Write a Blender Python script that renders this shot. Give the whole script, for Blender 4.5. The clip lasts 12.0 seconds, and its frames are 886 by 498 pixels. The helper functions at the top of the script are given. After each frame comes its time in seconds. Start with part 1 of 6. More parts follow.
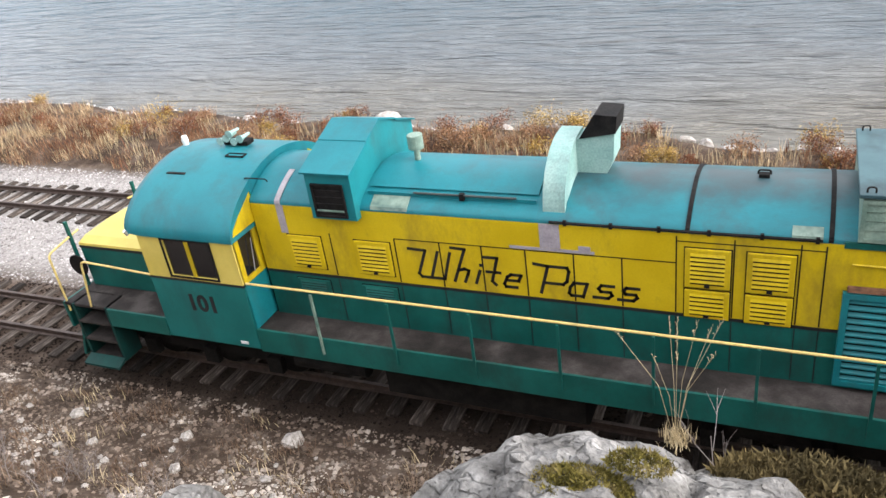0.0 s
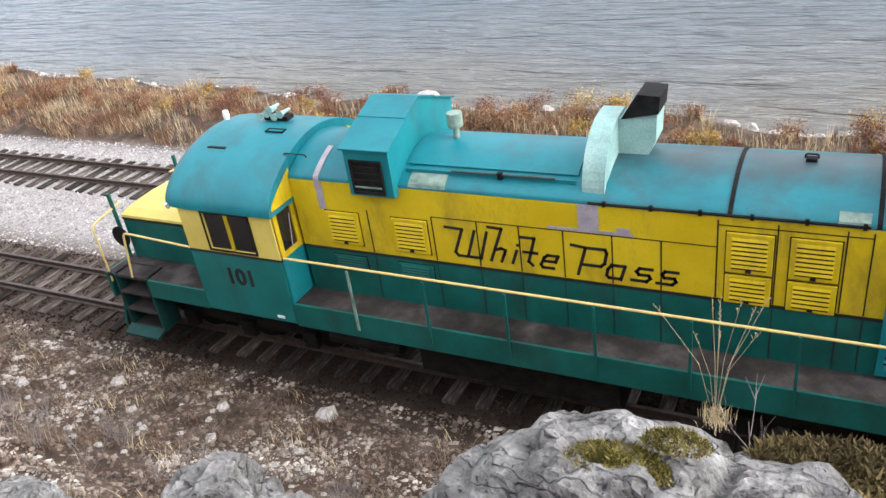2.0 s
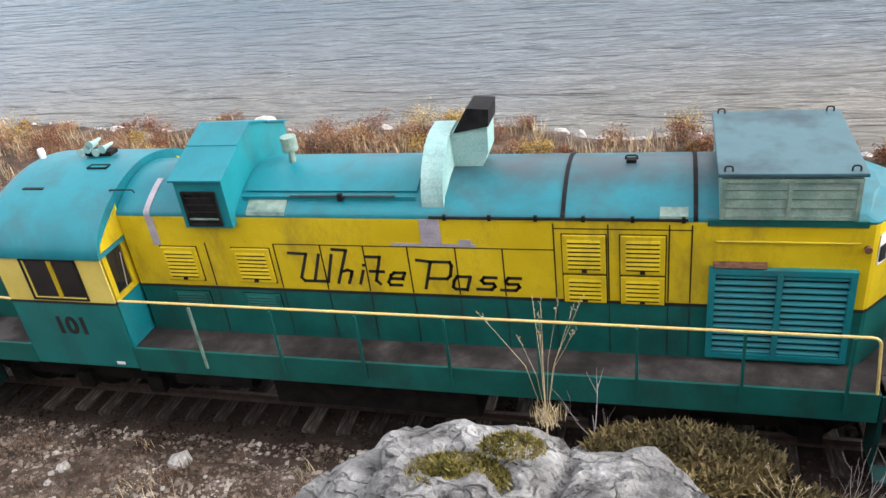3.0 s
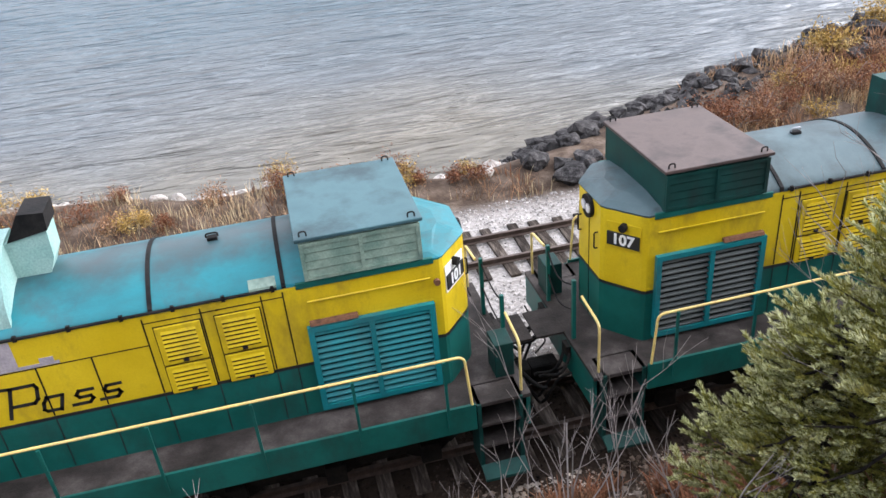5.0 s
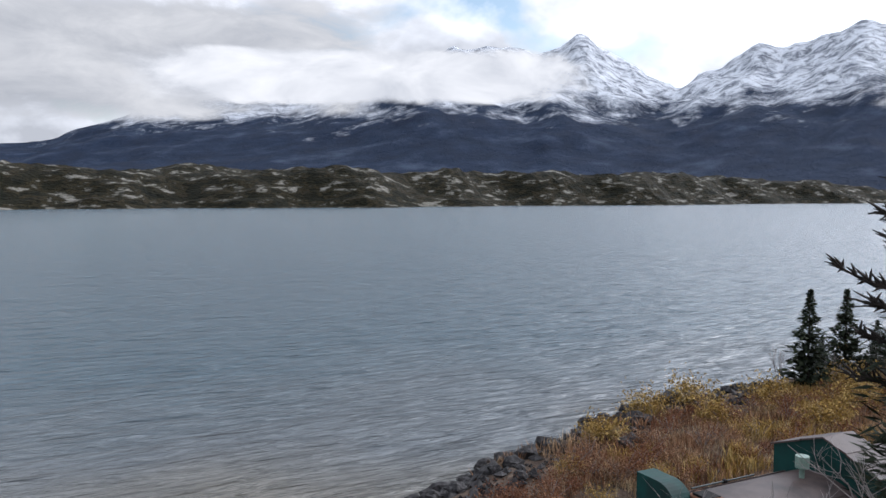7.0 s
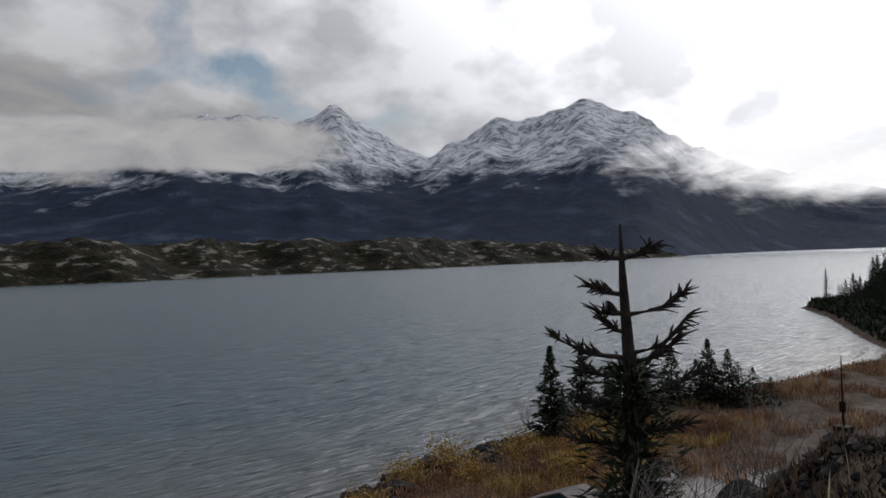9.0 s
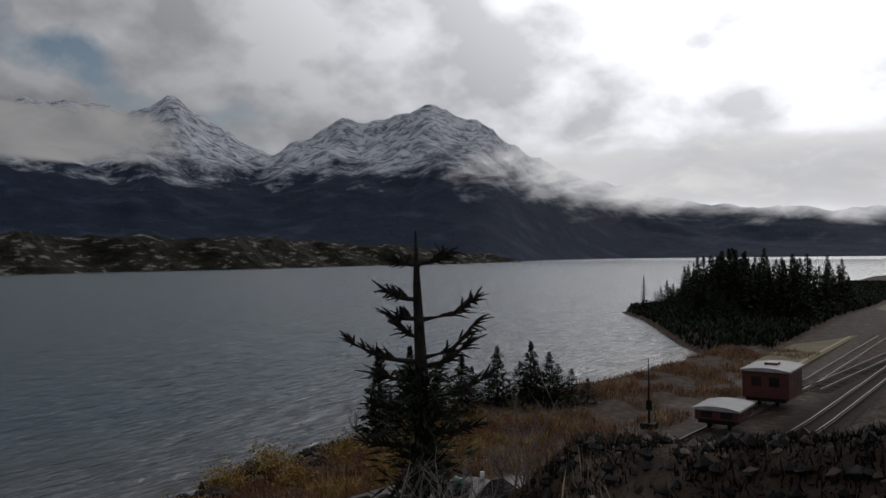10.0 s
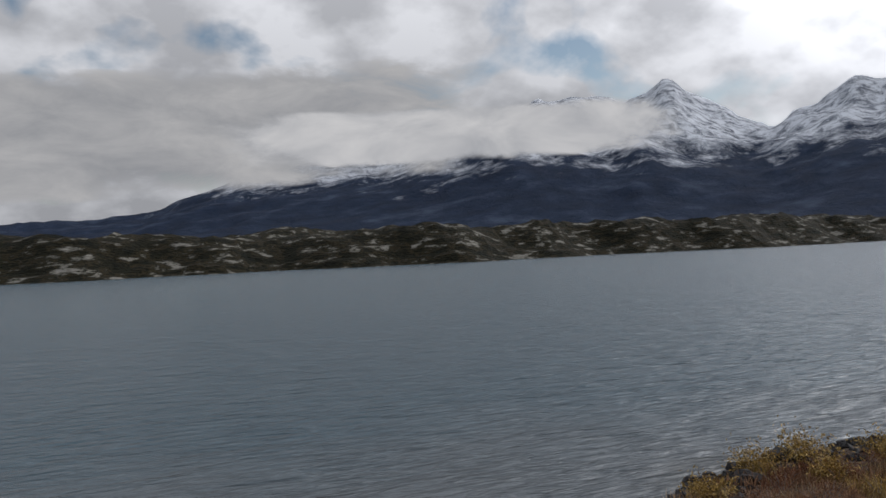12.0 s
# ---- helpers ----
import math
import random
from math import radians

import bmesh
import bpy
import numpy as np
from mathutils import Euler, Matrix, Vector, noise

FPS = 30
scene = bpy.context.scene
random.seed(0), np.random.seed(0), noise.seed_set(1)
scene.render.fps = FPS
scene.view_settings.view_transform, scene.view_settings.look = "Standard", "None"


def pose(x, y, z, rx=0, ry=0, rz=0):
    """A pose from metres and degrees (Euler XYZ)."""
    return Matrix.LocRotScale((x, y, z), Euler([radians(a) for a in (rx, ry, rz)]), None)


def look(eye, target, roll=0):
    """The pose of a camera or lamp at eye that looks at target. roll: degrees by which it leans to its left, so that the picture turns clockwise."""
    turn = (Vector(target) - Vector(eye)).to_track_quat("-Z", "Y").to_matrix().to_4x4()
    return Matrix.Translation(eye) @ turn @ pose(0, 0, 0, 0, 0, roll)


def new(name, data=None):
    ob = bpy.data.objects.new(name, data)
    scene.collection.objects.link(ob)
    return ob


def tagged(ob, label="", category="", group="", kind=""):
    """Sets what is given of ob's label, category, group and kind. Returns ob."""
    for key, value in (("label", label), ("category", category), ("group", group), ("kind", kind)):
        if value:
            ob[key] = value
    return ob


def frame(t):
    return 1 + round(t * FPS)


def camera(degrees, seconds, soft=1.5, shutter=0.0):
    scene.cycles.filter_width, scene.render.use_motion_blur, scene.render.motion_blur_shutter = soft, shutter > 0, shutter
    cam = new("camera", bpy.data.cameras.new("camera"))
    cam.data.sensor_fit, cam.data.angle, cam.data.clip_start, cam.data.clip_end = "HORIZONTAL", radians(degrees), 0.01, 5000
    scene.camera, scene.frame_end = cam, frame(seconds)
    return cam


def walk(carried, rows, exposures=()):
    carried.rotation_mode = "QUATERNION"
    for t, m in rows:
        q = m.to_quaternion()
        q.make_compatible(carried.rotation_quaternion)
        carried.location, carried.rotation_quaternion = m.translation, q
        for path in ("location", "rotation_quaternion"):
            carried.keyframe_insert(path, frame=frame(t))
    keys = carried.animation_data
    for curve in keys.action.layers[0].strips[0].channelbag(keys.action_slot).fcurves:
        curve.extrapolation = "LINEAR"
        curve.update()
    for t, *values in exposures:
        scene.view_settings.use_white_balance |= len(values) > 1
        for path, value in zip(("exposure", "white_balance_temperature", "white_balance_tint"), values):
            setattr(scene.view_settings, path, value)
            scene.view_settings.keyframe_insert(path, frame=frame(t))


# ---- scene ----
cam = camera(58.1, 12.0)
PATH = [
    (0, (7.229, -9.222, 7.963), (6.434, -7.652, 7.012), -8.5),
    (0.5, (7.201, -9.247, 7.954), (6.266, -7.735, 7.036), -8.8),
    (1, (7.176, -9.271, 7.949), (6.153, -7.84, 6.998), -9.1),
    (1.5, (7.191, -9.24, 7.916), (6.228, -7.795, 6.925), -8.7),
    (2, (7.211, -9.222, 7.915), (6.339, -7.711, 6.936), -8.7),
    (2.5, (7.261, -9.176, 7.896), (6.542, -7.579, 6.931), -8.3),
    (3, (7.313, -9.148, 7.875), (6.775, -7.49, 6.894), -7.8),
    (3.3, (7.295, -9.105, 7.874), (6.914, -7.409, 6.885), -7.2),
    (3.5, (7.373, -9.097, 7.846), (7.112, -7.379, 6.856), -7.2),
    (3.7, (7.406, -9.089, 7.844), (7.29, -7.352, 6.859), -6.8),
    (5.3, (8.035, -8.912, 8.27), (8.521, -7.241, 7.284), -3.5),
    (5.5, (8.05, -8.922, 8.267), (8.668, -7.281, 7.306), -2.0),
    (6, (8.11, -8.88, 8.308), (8.878, -7.237, 7.465), -1.4),
    (6.5, (8.107, -8.836, 8.444), (8.923, -7.044, 8.097), -1.1),
    (6.8, (8.187, -8.854, 8.449), (9.031, -7.053, 8.237), -0.1),
    (7, (8.248, -8.822, 8.437), (9.146, -7.04, 8.301), 0.0),
    (7.5, (8.336, -8.742, 8.401), (9.377, -7.044, 8.221), -1.2),
    (7.7, (8.381, -8.734, 8.435), (9.473, -7.061, 8.347), -2.9),
    (9.5, (8.713, -9.019, 8.643), (10.198, -7.679, 8.666), -0.7),
    (9.8, (8.836, -9.148, 8.648), (10.403, -7.906, 8.668), -0.5),
    (10, (8.886, -9.29, 8.638), (10.527, -8.146, 8.657), -0.6),
    (10.5, (8.898, -9.446, 8.627), (10.562, -8.336, 8.618), -1.9),
    (11, (8.654, -9.169, 8.6), (10.022, -7.71, 8.572), -3.0),
    (11.4, (8.42, -8.969, 8.626), (9.51, -7.292, 8.622), -2.9),
    (11.5, (8.394, -8.95, 8.634), (9.415, -7.23, 8.638), -2.8),
    (12, (8.305, -8.95, 8.638), (8.998, -7.074, 8.641), -2.5),
]
walk(cam, [(t, look(eye, target, roll)) for t, eye, target, roll in PATH],
     exposures=[(0.0, 0.5, 6750, 12), (2.0, 0.44, 6500, 12), (3.7, 0.52, 6600, 13), (5.5, 0.66, 6300, 14), (6.2, 0.34, 6200, 13), (6.8, -0.35, 6150, 12), (7.7, -0.68, 6350, 11), (9.3, -1.9, 6600, 11), (10.5, -2.45, 6550, 11), (11.2, -1.6, 6550, 11), (12.0, -1.33, 6500, 11)])

# ---- world and sun ----
SUN_AZ, SUN_EL = radians(84), radians(20)   # azimuth from +y towards +x
world = bpy.data.worlds.new("sky")
scene.world = world
world.use_nodes = True


def wire(tree, a, b):
    tree.links.new(a, b)


def build_world():
    nt = world.node_tree
    n = nt.nodes
    n.clear()
    out = n.new("ShaderNodeOutputWorld")
    bg = n.new("ShaderNodeBackground")
    bg.inputs["Strength"].default_value = 0.1
    sky = n.new("ShaderNodeTexSky")
    sky.sky_type = "NISHITA"
    sky.sun_disc = False
    sky.sun_elevation = SUN_EL
    sky.sun_rotation = SUN_AZ
    tc = n.new("ShaderNodeTexCoord")
    sep = n.new("ShaderNodeSeparateXYZ")
    wire(nt, tc.outputs["Generated"], sep.inputs[0])
    # clouds lie on a flat layer: stretch the direction towards the horizon
    zz = n.new("ShaderNodeMath"); zz.operation = "MAXIMUM"; zz.inputs[1].default_value = 0.0
    wire(nt, sep.outputs["Z"], zz.inputs[0])
    za = n.new("ShaderNodeMath"); za.operation = "ADD"; za.inputs[1].default_value = 0.62
    wire(nt, zz.outputs[0], za.inputs[0])
    dv = n.new("ShaderNodeVectorMath"); dv.operation = "DIVIDE"
    cz = n.new("ShaderNodeCombineXYZ")
    for k in range(3):
        wire(nt, za.outputs[0], cz.inputs[k])
    wire(nt, tc.outputs["Generated"], dv.inputs[0]); wire(nt, cz.outputs[0], dv.inputs[1])
    no = n.new("ShaderNodeTexNoise")
    no.inputs["Scale"].default_value = 4.2
    no.inputs["Detail"].default_value = 6
    no.inputs["Roughness"].default_value = 0.48
    no.inputs["Distortion"].default_value = 0.25
    wire(nt, dv.outputs[0], no.inputs["Vector"])
    ramp = n.new("ShaderNodeValToRGB")
    ramp.color_ramp.elements[0].position = 0.41
    ramp.color_ramp.elements[1].position = 0.50
    # cloud tone: grey bases, white tops
    no2 = n.new("ShaderNodeTexNoise")
    no2.inputs["Scale"].default_value = 6.0
    no2.inputs["Detail"].default_value = 5
    no2.inputs["Roughness"].default_value = 0.5
    wire(nt, dv.outputs[0], no2.inputs["Vector"])
    tone = n.new("ShaderNodeValToRGB")
    tone.color_ramp.elements[0].position = 0.40
    tone.color_ramp.elements[0].color = (7.8, 8.05, 8.6, 1)
    tone.color_ramp.elements[1].position = 0.57
    tone.color_ramp.elements[1].color = (13.0, 13.35, 14.1, 1)
    wire(nt, no2.outputs["Fac"], tone.inputs[0])
    # the clouds glow round the hidden sun
    sv = n.new("ShaderNodeVectorMath"); sv.operation = "DOT_PRODUCT"
    sv.inputs[1].default_value = (math.sin(SUN_AZ) * math.cos(SUN_EL), math.cos(SUN_AZ) * math.cos(SUN_EL), math.sin(SUN_EL))
    wire(nt, tc.outputs["Generated"], sv.inputs[0])
    sm = n.new("ShaderNodeMath"); sm.operation = "MAXIMUM"; sm.inputs[1].default_value = 0
    wire(nt, sv.outputs["Value"], sm.inputs[0])
    pw = n.new("ShaderNodeMath"); pw.operation = "POWER"; pw.inputs[1].default_value = 7.0
    wire(nt, sm.outputs[0], pw.inputs[0])
    cov = n.new("ShaderNodeMath"); cov.operation = "MULTIPLY_ADD"; cov.inputs[1].default_value = 0.30
    wire(nt, pw.outputs[0], cov.inputs[0]); wire(nt, no.outputs["Fac"], cov.inputs[2])
    wire(nt, cov.outputs[0], ramp.inputs[0])
    blue = n.new("ShaderNodeVectorMath"); blue.operation = "SCALE"; blue.inputs["Scale"].default_value = 2.3
    wire(nt, sky.outputs[0], blue.inputs[0])
    gl = n.new("ShaderNodeMath"); gl.operation = "MULTIPLY_ADD"; gl.inputs[1].default_value = 3.8; gl.inputs[2].default_value = 1.0
    wire(nt, pw.outputs[0], gl.inputs[0])
    tm = n.new("ShaderNodeVectorMath"); tm.operation = "SCALE"
    wire(nt, tone.outputs[0], tm.inputs[0]); wire(nt, gl.outputs[0], tm.inputs["Scale"])
    hi = n.new("ShaderNodeMapRange")
    hi.inputs["From Min"].default_value, hi.inputs["From Max"].default_value = 0.17, 0.42
    hi.inputs["To Min"].default_value, hi.inputs["To Max"].default_value = 1.0, 1.75
    wire(nt, zz.outputs[0], hi.inputs["Value"])
    tm2 = n.new("ShaderNodeVectorMath"); tm2.operation = "SCALE"
    wire(nt, tm.outputs[0], tm2.inputs[0]); wire(nt, hi.outputs[0], tm2.inputs["Scale"])
    tm = tm2
    mix = n.new("ShaderNodeMix"); mix.data_type = "RGBA"
    wire(nt, ramp.outputs[0], mix.inputs["Factor"])
    wire(nt, blue.outputs[0], mix.inputs["A"]); wire(nt, tm.outputs[0], mix.inputs["B"])
    wire(nt, mix.outputs["Result"], bg.inputs["Color"])
    wire(nt, bg.outputs[0], out.inputs[0])


build_world()
sun = new("sun", bpy.data.lights.new("sun", "SUN"))
sun.data.energy = 1.05
sun.data.angle = radians(20)
sun.data.color = (1.0, 0.95, 0.87)
sun.matrix_world = look((math.sin(SUN_AZ) * 50, math.cos(SUN_AZ) * 50, math.tan(SUN_EL) * 50), (0, 0, 0))


# ---- materials ----
def surf(name, cols, scale=3.0, rough=0.6, metal=0.0, bump=0.15, fine=40.0, stretch=(1, 1, 1), spread=(0.35, 0.65), island=0.0, grime=None, grime_amount=0.5, spec=0.5, bump_dist=0.02, mottle=0.14):
    """A procedural surface: two scales of colour variation, fine relief, optional grime and per-piece variation."""
    m = bpy.data.materials.new(name)
    m.use_nodes = True
    nt = m.node_tree
    n = nt.nodes
    bsdf = n["Principled BSDF"]
    tc = n.new("ShaderNodeTexCoord")
    mp = n.new("ShaderNodeMapping")
    mp.inputs["Scale"].default_value = stretch
    wire(nt, tc.outputs["Object"], mp.inputs[0])
    no = n.new("ShaderNodeTexNoise")
    no.inputs["Scale"].default_value = scale
    no.inputs["Detail"].default_value = 6
    no.inputs["Roughness"].default_value = 0.62
    wire(nt, mp.outputs[0], no.inputs["Vector"])
    ramp = n.new("ShaderNodeValToRGB")
    els = ramp.color_ramp.elements
    els[0].position, els[1].position = spread
    els[0].color = (*cols[0], 1)
    els[1].color = (*cols[-1], 1)
    for i, c in enumerate(cols[1:-1]):
        e = els.new(spread[0] + (spread[1] - spread[0]) * (i + 1) / (len(cols) - 1))
        e.color = (*c, 1)
    wire(nt, no.outputs["Fac"], ramp.inputs[0])
    col = ramp.outputs[0]
    fn = n.new("ShaderNodeTexNoise")
    fn.inputs["Scale"].default_value = fine
    fn.inputs["Detail"].default_value = 5
    wire(nt, mp.outputs[0], fn.inputs["Vector"])
    hs = n.new("ShaderNodeHueSaturation")
    mr = n.new("ShaderNodeMapRange")
    mr.inputs["From Min"].default_value, mr.inputs["From Max"].default_value = 0.3, 0.7
    mr.inputs["To Min"].default_value, mr.inputs["To Max"].default_value = 1 - mottle, 1 + mottle
    wire(nt, fn.outputs["Fac"], mr.inputs["Value"])
    wire(nt, mr.outputs[0], hs.inputs["Value"])
    wire(nt, col, hs.inputs["Color"])
    col = hs.outputs[0]
    if island:
        ge = n.new("ShaderNodeNewGeometry")
        h2 = n.new("ShaderNodeHueSaturation")
        m2 = n.new("ShaderNodeMapRange")
        m2.inputs["To Min"].default_value, m2.inputs["To Max"].default_value = 1 - island, 1 + island
        wire(nt, ge.outputs["Random Per Island"], m2.inputs["Value"])
        wire(nt, m2.outputs[0], h2.inputs["Value"])
        wire(nt, col, h2.inputs["Color"])
        col = h2.outputs[0]
    if grime:
        g = n.new("ShaderNodeTexNoise")
        g.inputs["Scale"].default_value = 1.3
        g.inputs["Detail"].default_value = 9
        g.inputs["Roughness"].default_value = 0.72
        gm = n.new("ShaderNodeMapping")
        gm.inputs["Scale"].default_value = (1.0, 1.0, 0.45)
        wire(nt, tc.outputs["Object"], gm.inputs[0])
        wire(nt, gm.outputs[0], g.inputs["Vector"])
        gr = n.new("ShaderNodeMapRange")
        gr.inputs["From Min"].default_value, gr.inputs["From Max"].default_value = 0.5, 0.72
        gr.inputs["To Max"].default_value = grime_amount
        wire(nt, g.outputs["Fac"], gr.inputs["Value"])
        mx = n.new("ShaderNodeMix"); mx.data_type = "RGBA"
        wire(nt, gr.outputs[0], mx.inputs["Factor"])
        wire(nt, col, mx.inputs["A"])
        mx.inputs["B"].default_value = (*grime, 1)
        col = mx.outputs["Result"]
    wire(nt, col, bsdf.inputs["Base Color"])
    rr = n.new("ShaderNodeMapRange")
    rr.inputs["To Min"].default_value, rr.inputs["To Max"].default_value = max(rough - 0.12, 0.02), min(rough + 0.12, 1)
    wire(nt, no.outputs["Fac"], rr.inputs["Value"])
    wire(nt, rr.outputs[0], bsdf.inputs["Roughness"])
    bsdf.inputs["Metallic"].default_value = metal
    bsdf.inputs["Specular IOR Level"].default_value = spec
    if bump:
        b = n.new("ShaderNodeBump")
        b.inputs["Strength"].default_value = bump
        b.inputs["Distance"].default_value = bump_dist
        wire(nt, fn.outputs["Fac"], b.inputs["Height"])
        wire(nt, b.outputs[0], bsdf.inputs["Normal"])
    return m


GRIME = (0.05, 0.045, 0.04)
M_TEAL = surf("teal_paint", [(0.003, 0.15, 0.17), (0.006, 0.195, 0.215)], 1.6, 0.42, bump=0.05, grime=(0.04, 0.085, 0.09), grime_amount=0.75, spec=0.4, mottle=0.04)
M_ROOF = surf("weathered_teal_roof_paint", [(0.002, 0.135, 0.165), (0.004, 0.175, 0.205), (0.014, 0.115, 0.135)], 1.1, 0.42, bump=0.05, spread=(0.3, 0.8), grime=(0.035, 0.075, 0.085), grime_amount=0.6, spec=0.4, mottle=0.04)
M_ROOF_OLD = surf("sooty_teal_roof_paint", [(0.012, 0.12, 0.145), (0.008, 0.165, 0.195), (0.03, 0.10, 0.12)], 1.2, 0.42, bump=0.06, spread=(0.3, 0.72), stretch=(0.6, 1.5, 1.0), grime=(0.05, 0.06, 0.064), grime_amount=0.7, spec=0.4, mottle=0.04)
# grimy roof paint with the blue-grey of reflected sky in its colour
M_ROOF_SOOT_SKY = surf("sky_tinted_roof_paint", [(0.05, 0.085, 0.095), (0.075, 0.115, 0.125), (0.03, 0.046, 0.05)], 0.9, 0.52, bump=0.06, spread=(0.3, 0.75), grime=(0.04, 0.034, 0.031), grime_amount=0.8, spec=0.25, mottle=0.04)


def soot_streak(m, z0, z1, amount):
    """Exhaust soot settled along the crown of a roof, ragged towards the eaves."""
    nt = m.node_tree
    n = nt.nodes
    bsdf = n["Principled BSDF"]
    base = bsdf.inputs["Base Color"].links[0].from_socket
    tc = n.new("ShaderNodeTexCoord")
    sep = n.new("ShaderNodeSeparateXYZ")
    wire(nt, tc.outputs["Object"], sep.inputs[0])
    no = n.new("ShaderNodeTexNoise")
    no.inputs["Scale"].default_value = 2.2
    no.inputs["Detail"].default_value = 7
    no.inputs["Roughness"].default_value = 0.65
    wire(nt, tc.outputs["Object"], no.inputs["Vector"])
    ad = n.new("ShaderNodeMath"); ad.operation = "MULTIPLY_ADD"; ad.inputs[1].default_value = 0.34
    wire(nt, no.outputs["Fac"], ad.inputs[0]); wire(nt, sep.outputs["Z"], ad.inputs[2])
    mr = n.new("ShaderNodeMapRange"); mr.interpolation_type = "SMOOTHSTEP"
    mr.inputs["From Min"].default_value, mr.inputs["From Max"].default_value = z0 + 0.17, z1 + 0.17
    mr.inputs["To Max"].default_value = amount
    wire(nt, ad.outputs[0], mr.inputs["Value"])
    mx = n.new("ShaderNodeMix"); mx.data_type = "RGBA"
    wire(nt, mr.outputs[0], mx.inputs["Factor"]); wire(nt, base, mx.inputs["A"])
    mx.inputs["B"].default_value = (0.036, 0.037, 0.040, 1)
    wire(nt, mx.outputs["Result"], bsdf.inputs["Base Color"])


soot_streak(M_ROOF_OLD, 3.57, 3.80, 0.8)
M_CABG = surf("cab_green_paint", [(0.003, 0.115, 0.105), (0.006, 0.155, 0.14)], 1.5, 0.42, bump=0.04, grime=(0.02, 0.06, 0.055), grime_amount=0.5, spec=0.4, mottle=0.04)
M_GREEN = surf("green_paint", [(0.002, 0.075, 0.062), (0.005, 0.11, 0.092)], 1.8, 0.46, bump=0.05, grime=(0.016, 0.038, 0.034), grime_amount=0.8, spec=0.35, mottle=0.04)
# sooty dark green; on the corner steps it also carries their shade
M_DKGREEN = surf("sooty_shaded_green_paint", [(0.004, 0.03, 0.026), (0.006, 0.05, 0.043)], 2.2, 0.55, bump=0.08, grime=(0.014, 0.018, 0.016), grime_amount=0.85, spec=0.2, mottle=0.04)
M_YELLOW = surf("yellow_paint", [(0.53, 0.372, 0.006), (0.63, 0.455, 0.012)], 1.7, 0.42, bump=0.05, grime=(0.20, 0.14, 0.025), grime_amount=0.8, spec=0.4, mottle=0.04)
M_CREAM = surf("faded_yellow_paint", [(0.60, 0.46, 0.09), (0.68, 0.53, 0.12)], 1.7, 0.45, bump=0.05, grime=(0.35, 0.28, 0.08), grime_amount=0.4, mottle=0.04)
M_RAILY = surf("pale_yellow_rail_paint", [(0.72, 0.55, 0.18), (0.6, 0.45, 0.16)], 5, 0.5, grime=(0.3, 0.25, 0.15))
M_BLACK = surf("black_paint", [(0.008, 0.008, 0.009), (0.016, 0.016, 0.017)], 6, 0.5)
M_DECK = surf("grimy_walkway_steel", [(0.02, 0.017, 0.0155), (0.042, 0.035, 0.032), (0.085, 0.073, 0.068)], 1.7, 0.7, bump=0.3, grime=(0.02, 0.018, 0.017), spec=0.12)
M_UNDER = surf("black_underframe", [(0.006, 0.0055, 0.005), (0.017, 0.015, 0.013)], 5, 0.75, bump=0.3, spec=0.12)
M_STEEL = surf("worn_rail_steel", [(0.10, 0.07, 0.055), (0.06, 0.04, 0.032)], 8, 0.55, metal=0.4, bump=0.2)
M_MINT = surf("pale_mint_paint", [(0.20, 0.36, 0.33), (0.30, 0.45, 0.41)], 2.5, 0.5, grime=(0.14, 0.17, 0.16), grime_amount=0.7)
M_GREYP = surf("primer_patch", [(0.30, 0.27, 0.295), (0.40, 0.36, 0.385)], 4, 0.6, grime=(0.3, 0.26, 0.2))
M_SOOT = surf("soot_black_steel", [(0.006, 0.006, 0.006), (0.02, 0.018, 0.017)], 6, 0.7, bump=0.3, spec=0.12)
M_RUST = surf("brown_rust", [(0.10, 0.045, 0.025), (0.17, 0.085, 0.05), (0.06, 0.03, 0.022)], 5, 0.8, bump=0.4, spec=0.12)
M_LID = surf("brown_weathered_lid", [(0.06, 0.042, 0.037), (0.09, 0.064, 0.057), (0.045, 0.035, 0.033)], 1.4, 0.5, bump=0.06, spec=0.22, mottle=0.04)
M_LIDB = surf("blue_grey_lid", [(0.03, 0.082, 0.095), (0.05, 0.112, 0.126), (0.024, 0.05, 0.058)], 1.1, 0.48, bump=0.05, spread=(0.35, 0.7), spec=0.3, mottle=0.04)
M_SHUT = surf("grey_green_shutter", [(0.13, 0.21, 0.17), (0.22, 0.30, 0.24), (0.07, 0.13, 0.11)], 2.5, 0.5, grime=(0.06, 0.08, 0.06))
M_SLAT = surf("dark_green_grey_slat", [(0.03, 0.04, 0.038), (0.055, 0.065, 0.06)], 3, 0.5)
M_GLASSD = surf("dark_cab_glass", [(0.012, 0.012, 0.013), (0.022, 0.02, 0.02)], 2, 0.1, bump=0.0)
M_WHITE = surf("white_paint", [(0.72, 0.72, 0.7), (0.8, 0.8, 0.79)], 6, 0.5)
M_LENS = surf("clear_lamp_lens", [(0.55, 0.56, 0.58), (0.7, 0.7, 0.72)], 9, 0.08, metal=0.6, bump=0.0)
M_REDCAR = surf("faded_red_paint", [(0.075, 0.014, 0.011), (0.11, 0.022, 0.016)], 2, 0.5, grime=(0.05, 0.03, 0.025))
M_SILVER = surf("pale_metal_roof", [(0.28, 0.27, 0.26), (0.4, 0.39, 0.38)], 2, 0.6, bump=0.05, spec=0.2)
M_TIE = surf("weathered_tie_timber", [(0.02, 0.016, 0.013), (0.052, 0.041, 0.034), (0.13, 0.108, 0.092)], 2.2, 0.9, bump=0.6, fine=24, stretch=(6, 0.8, 4), spec=0.1)
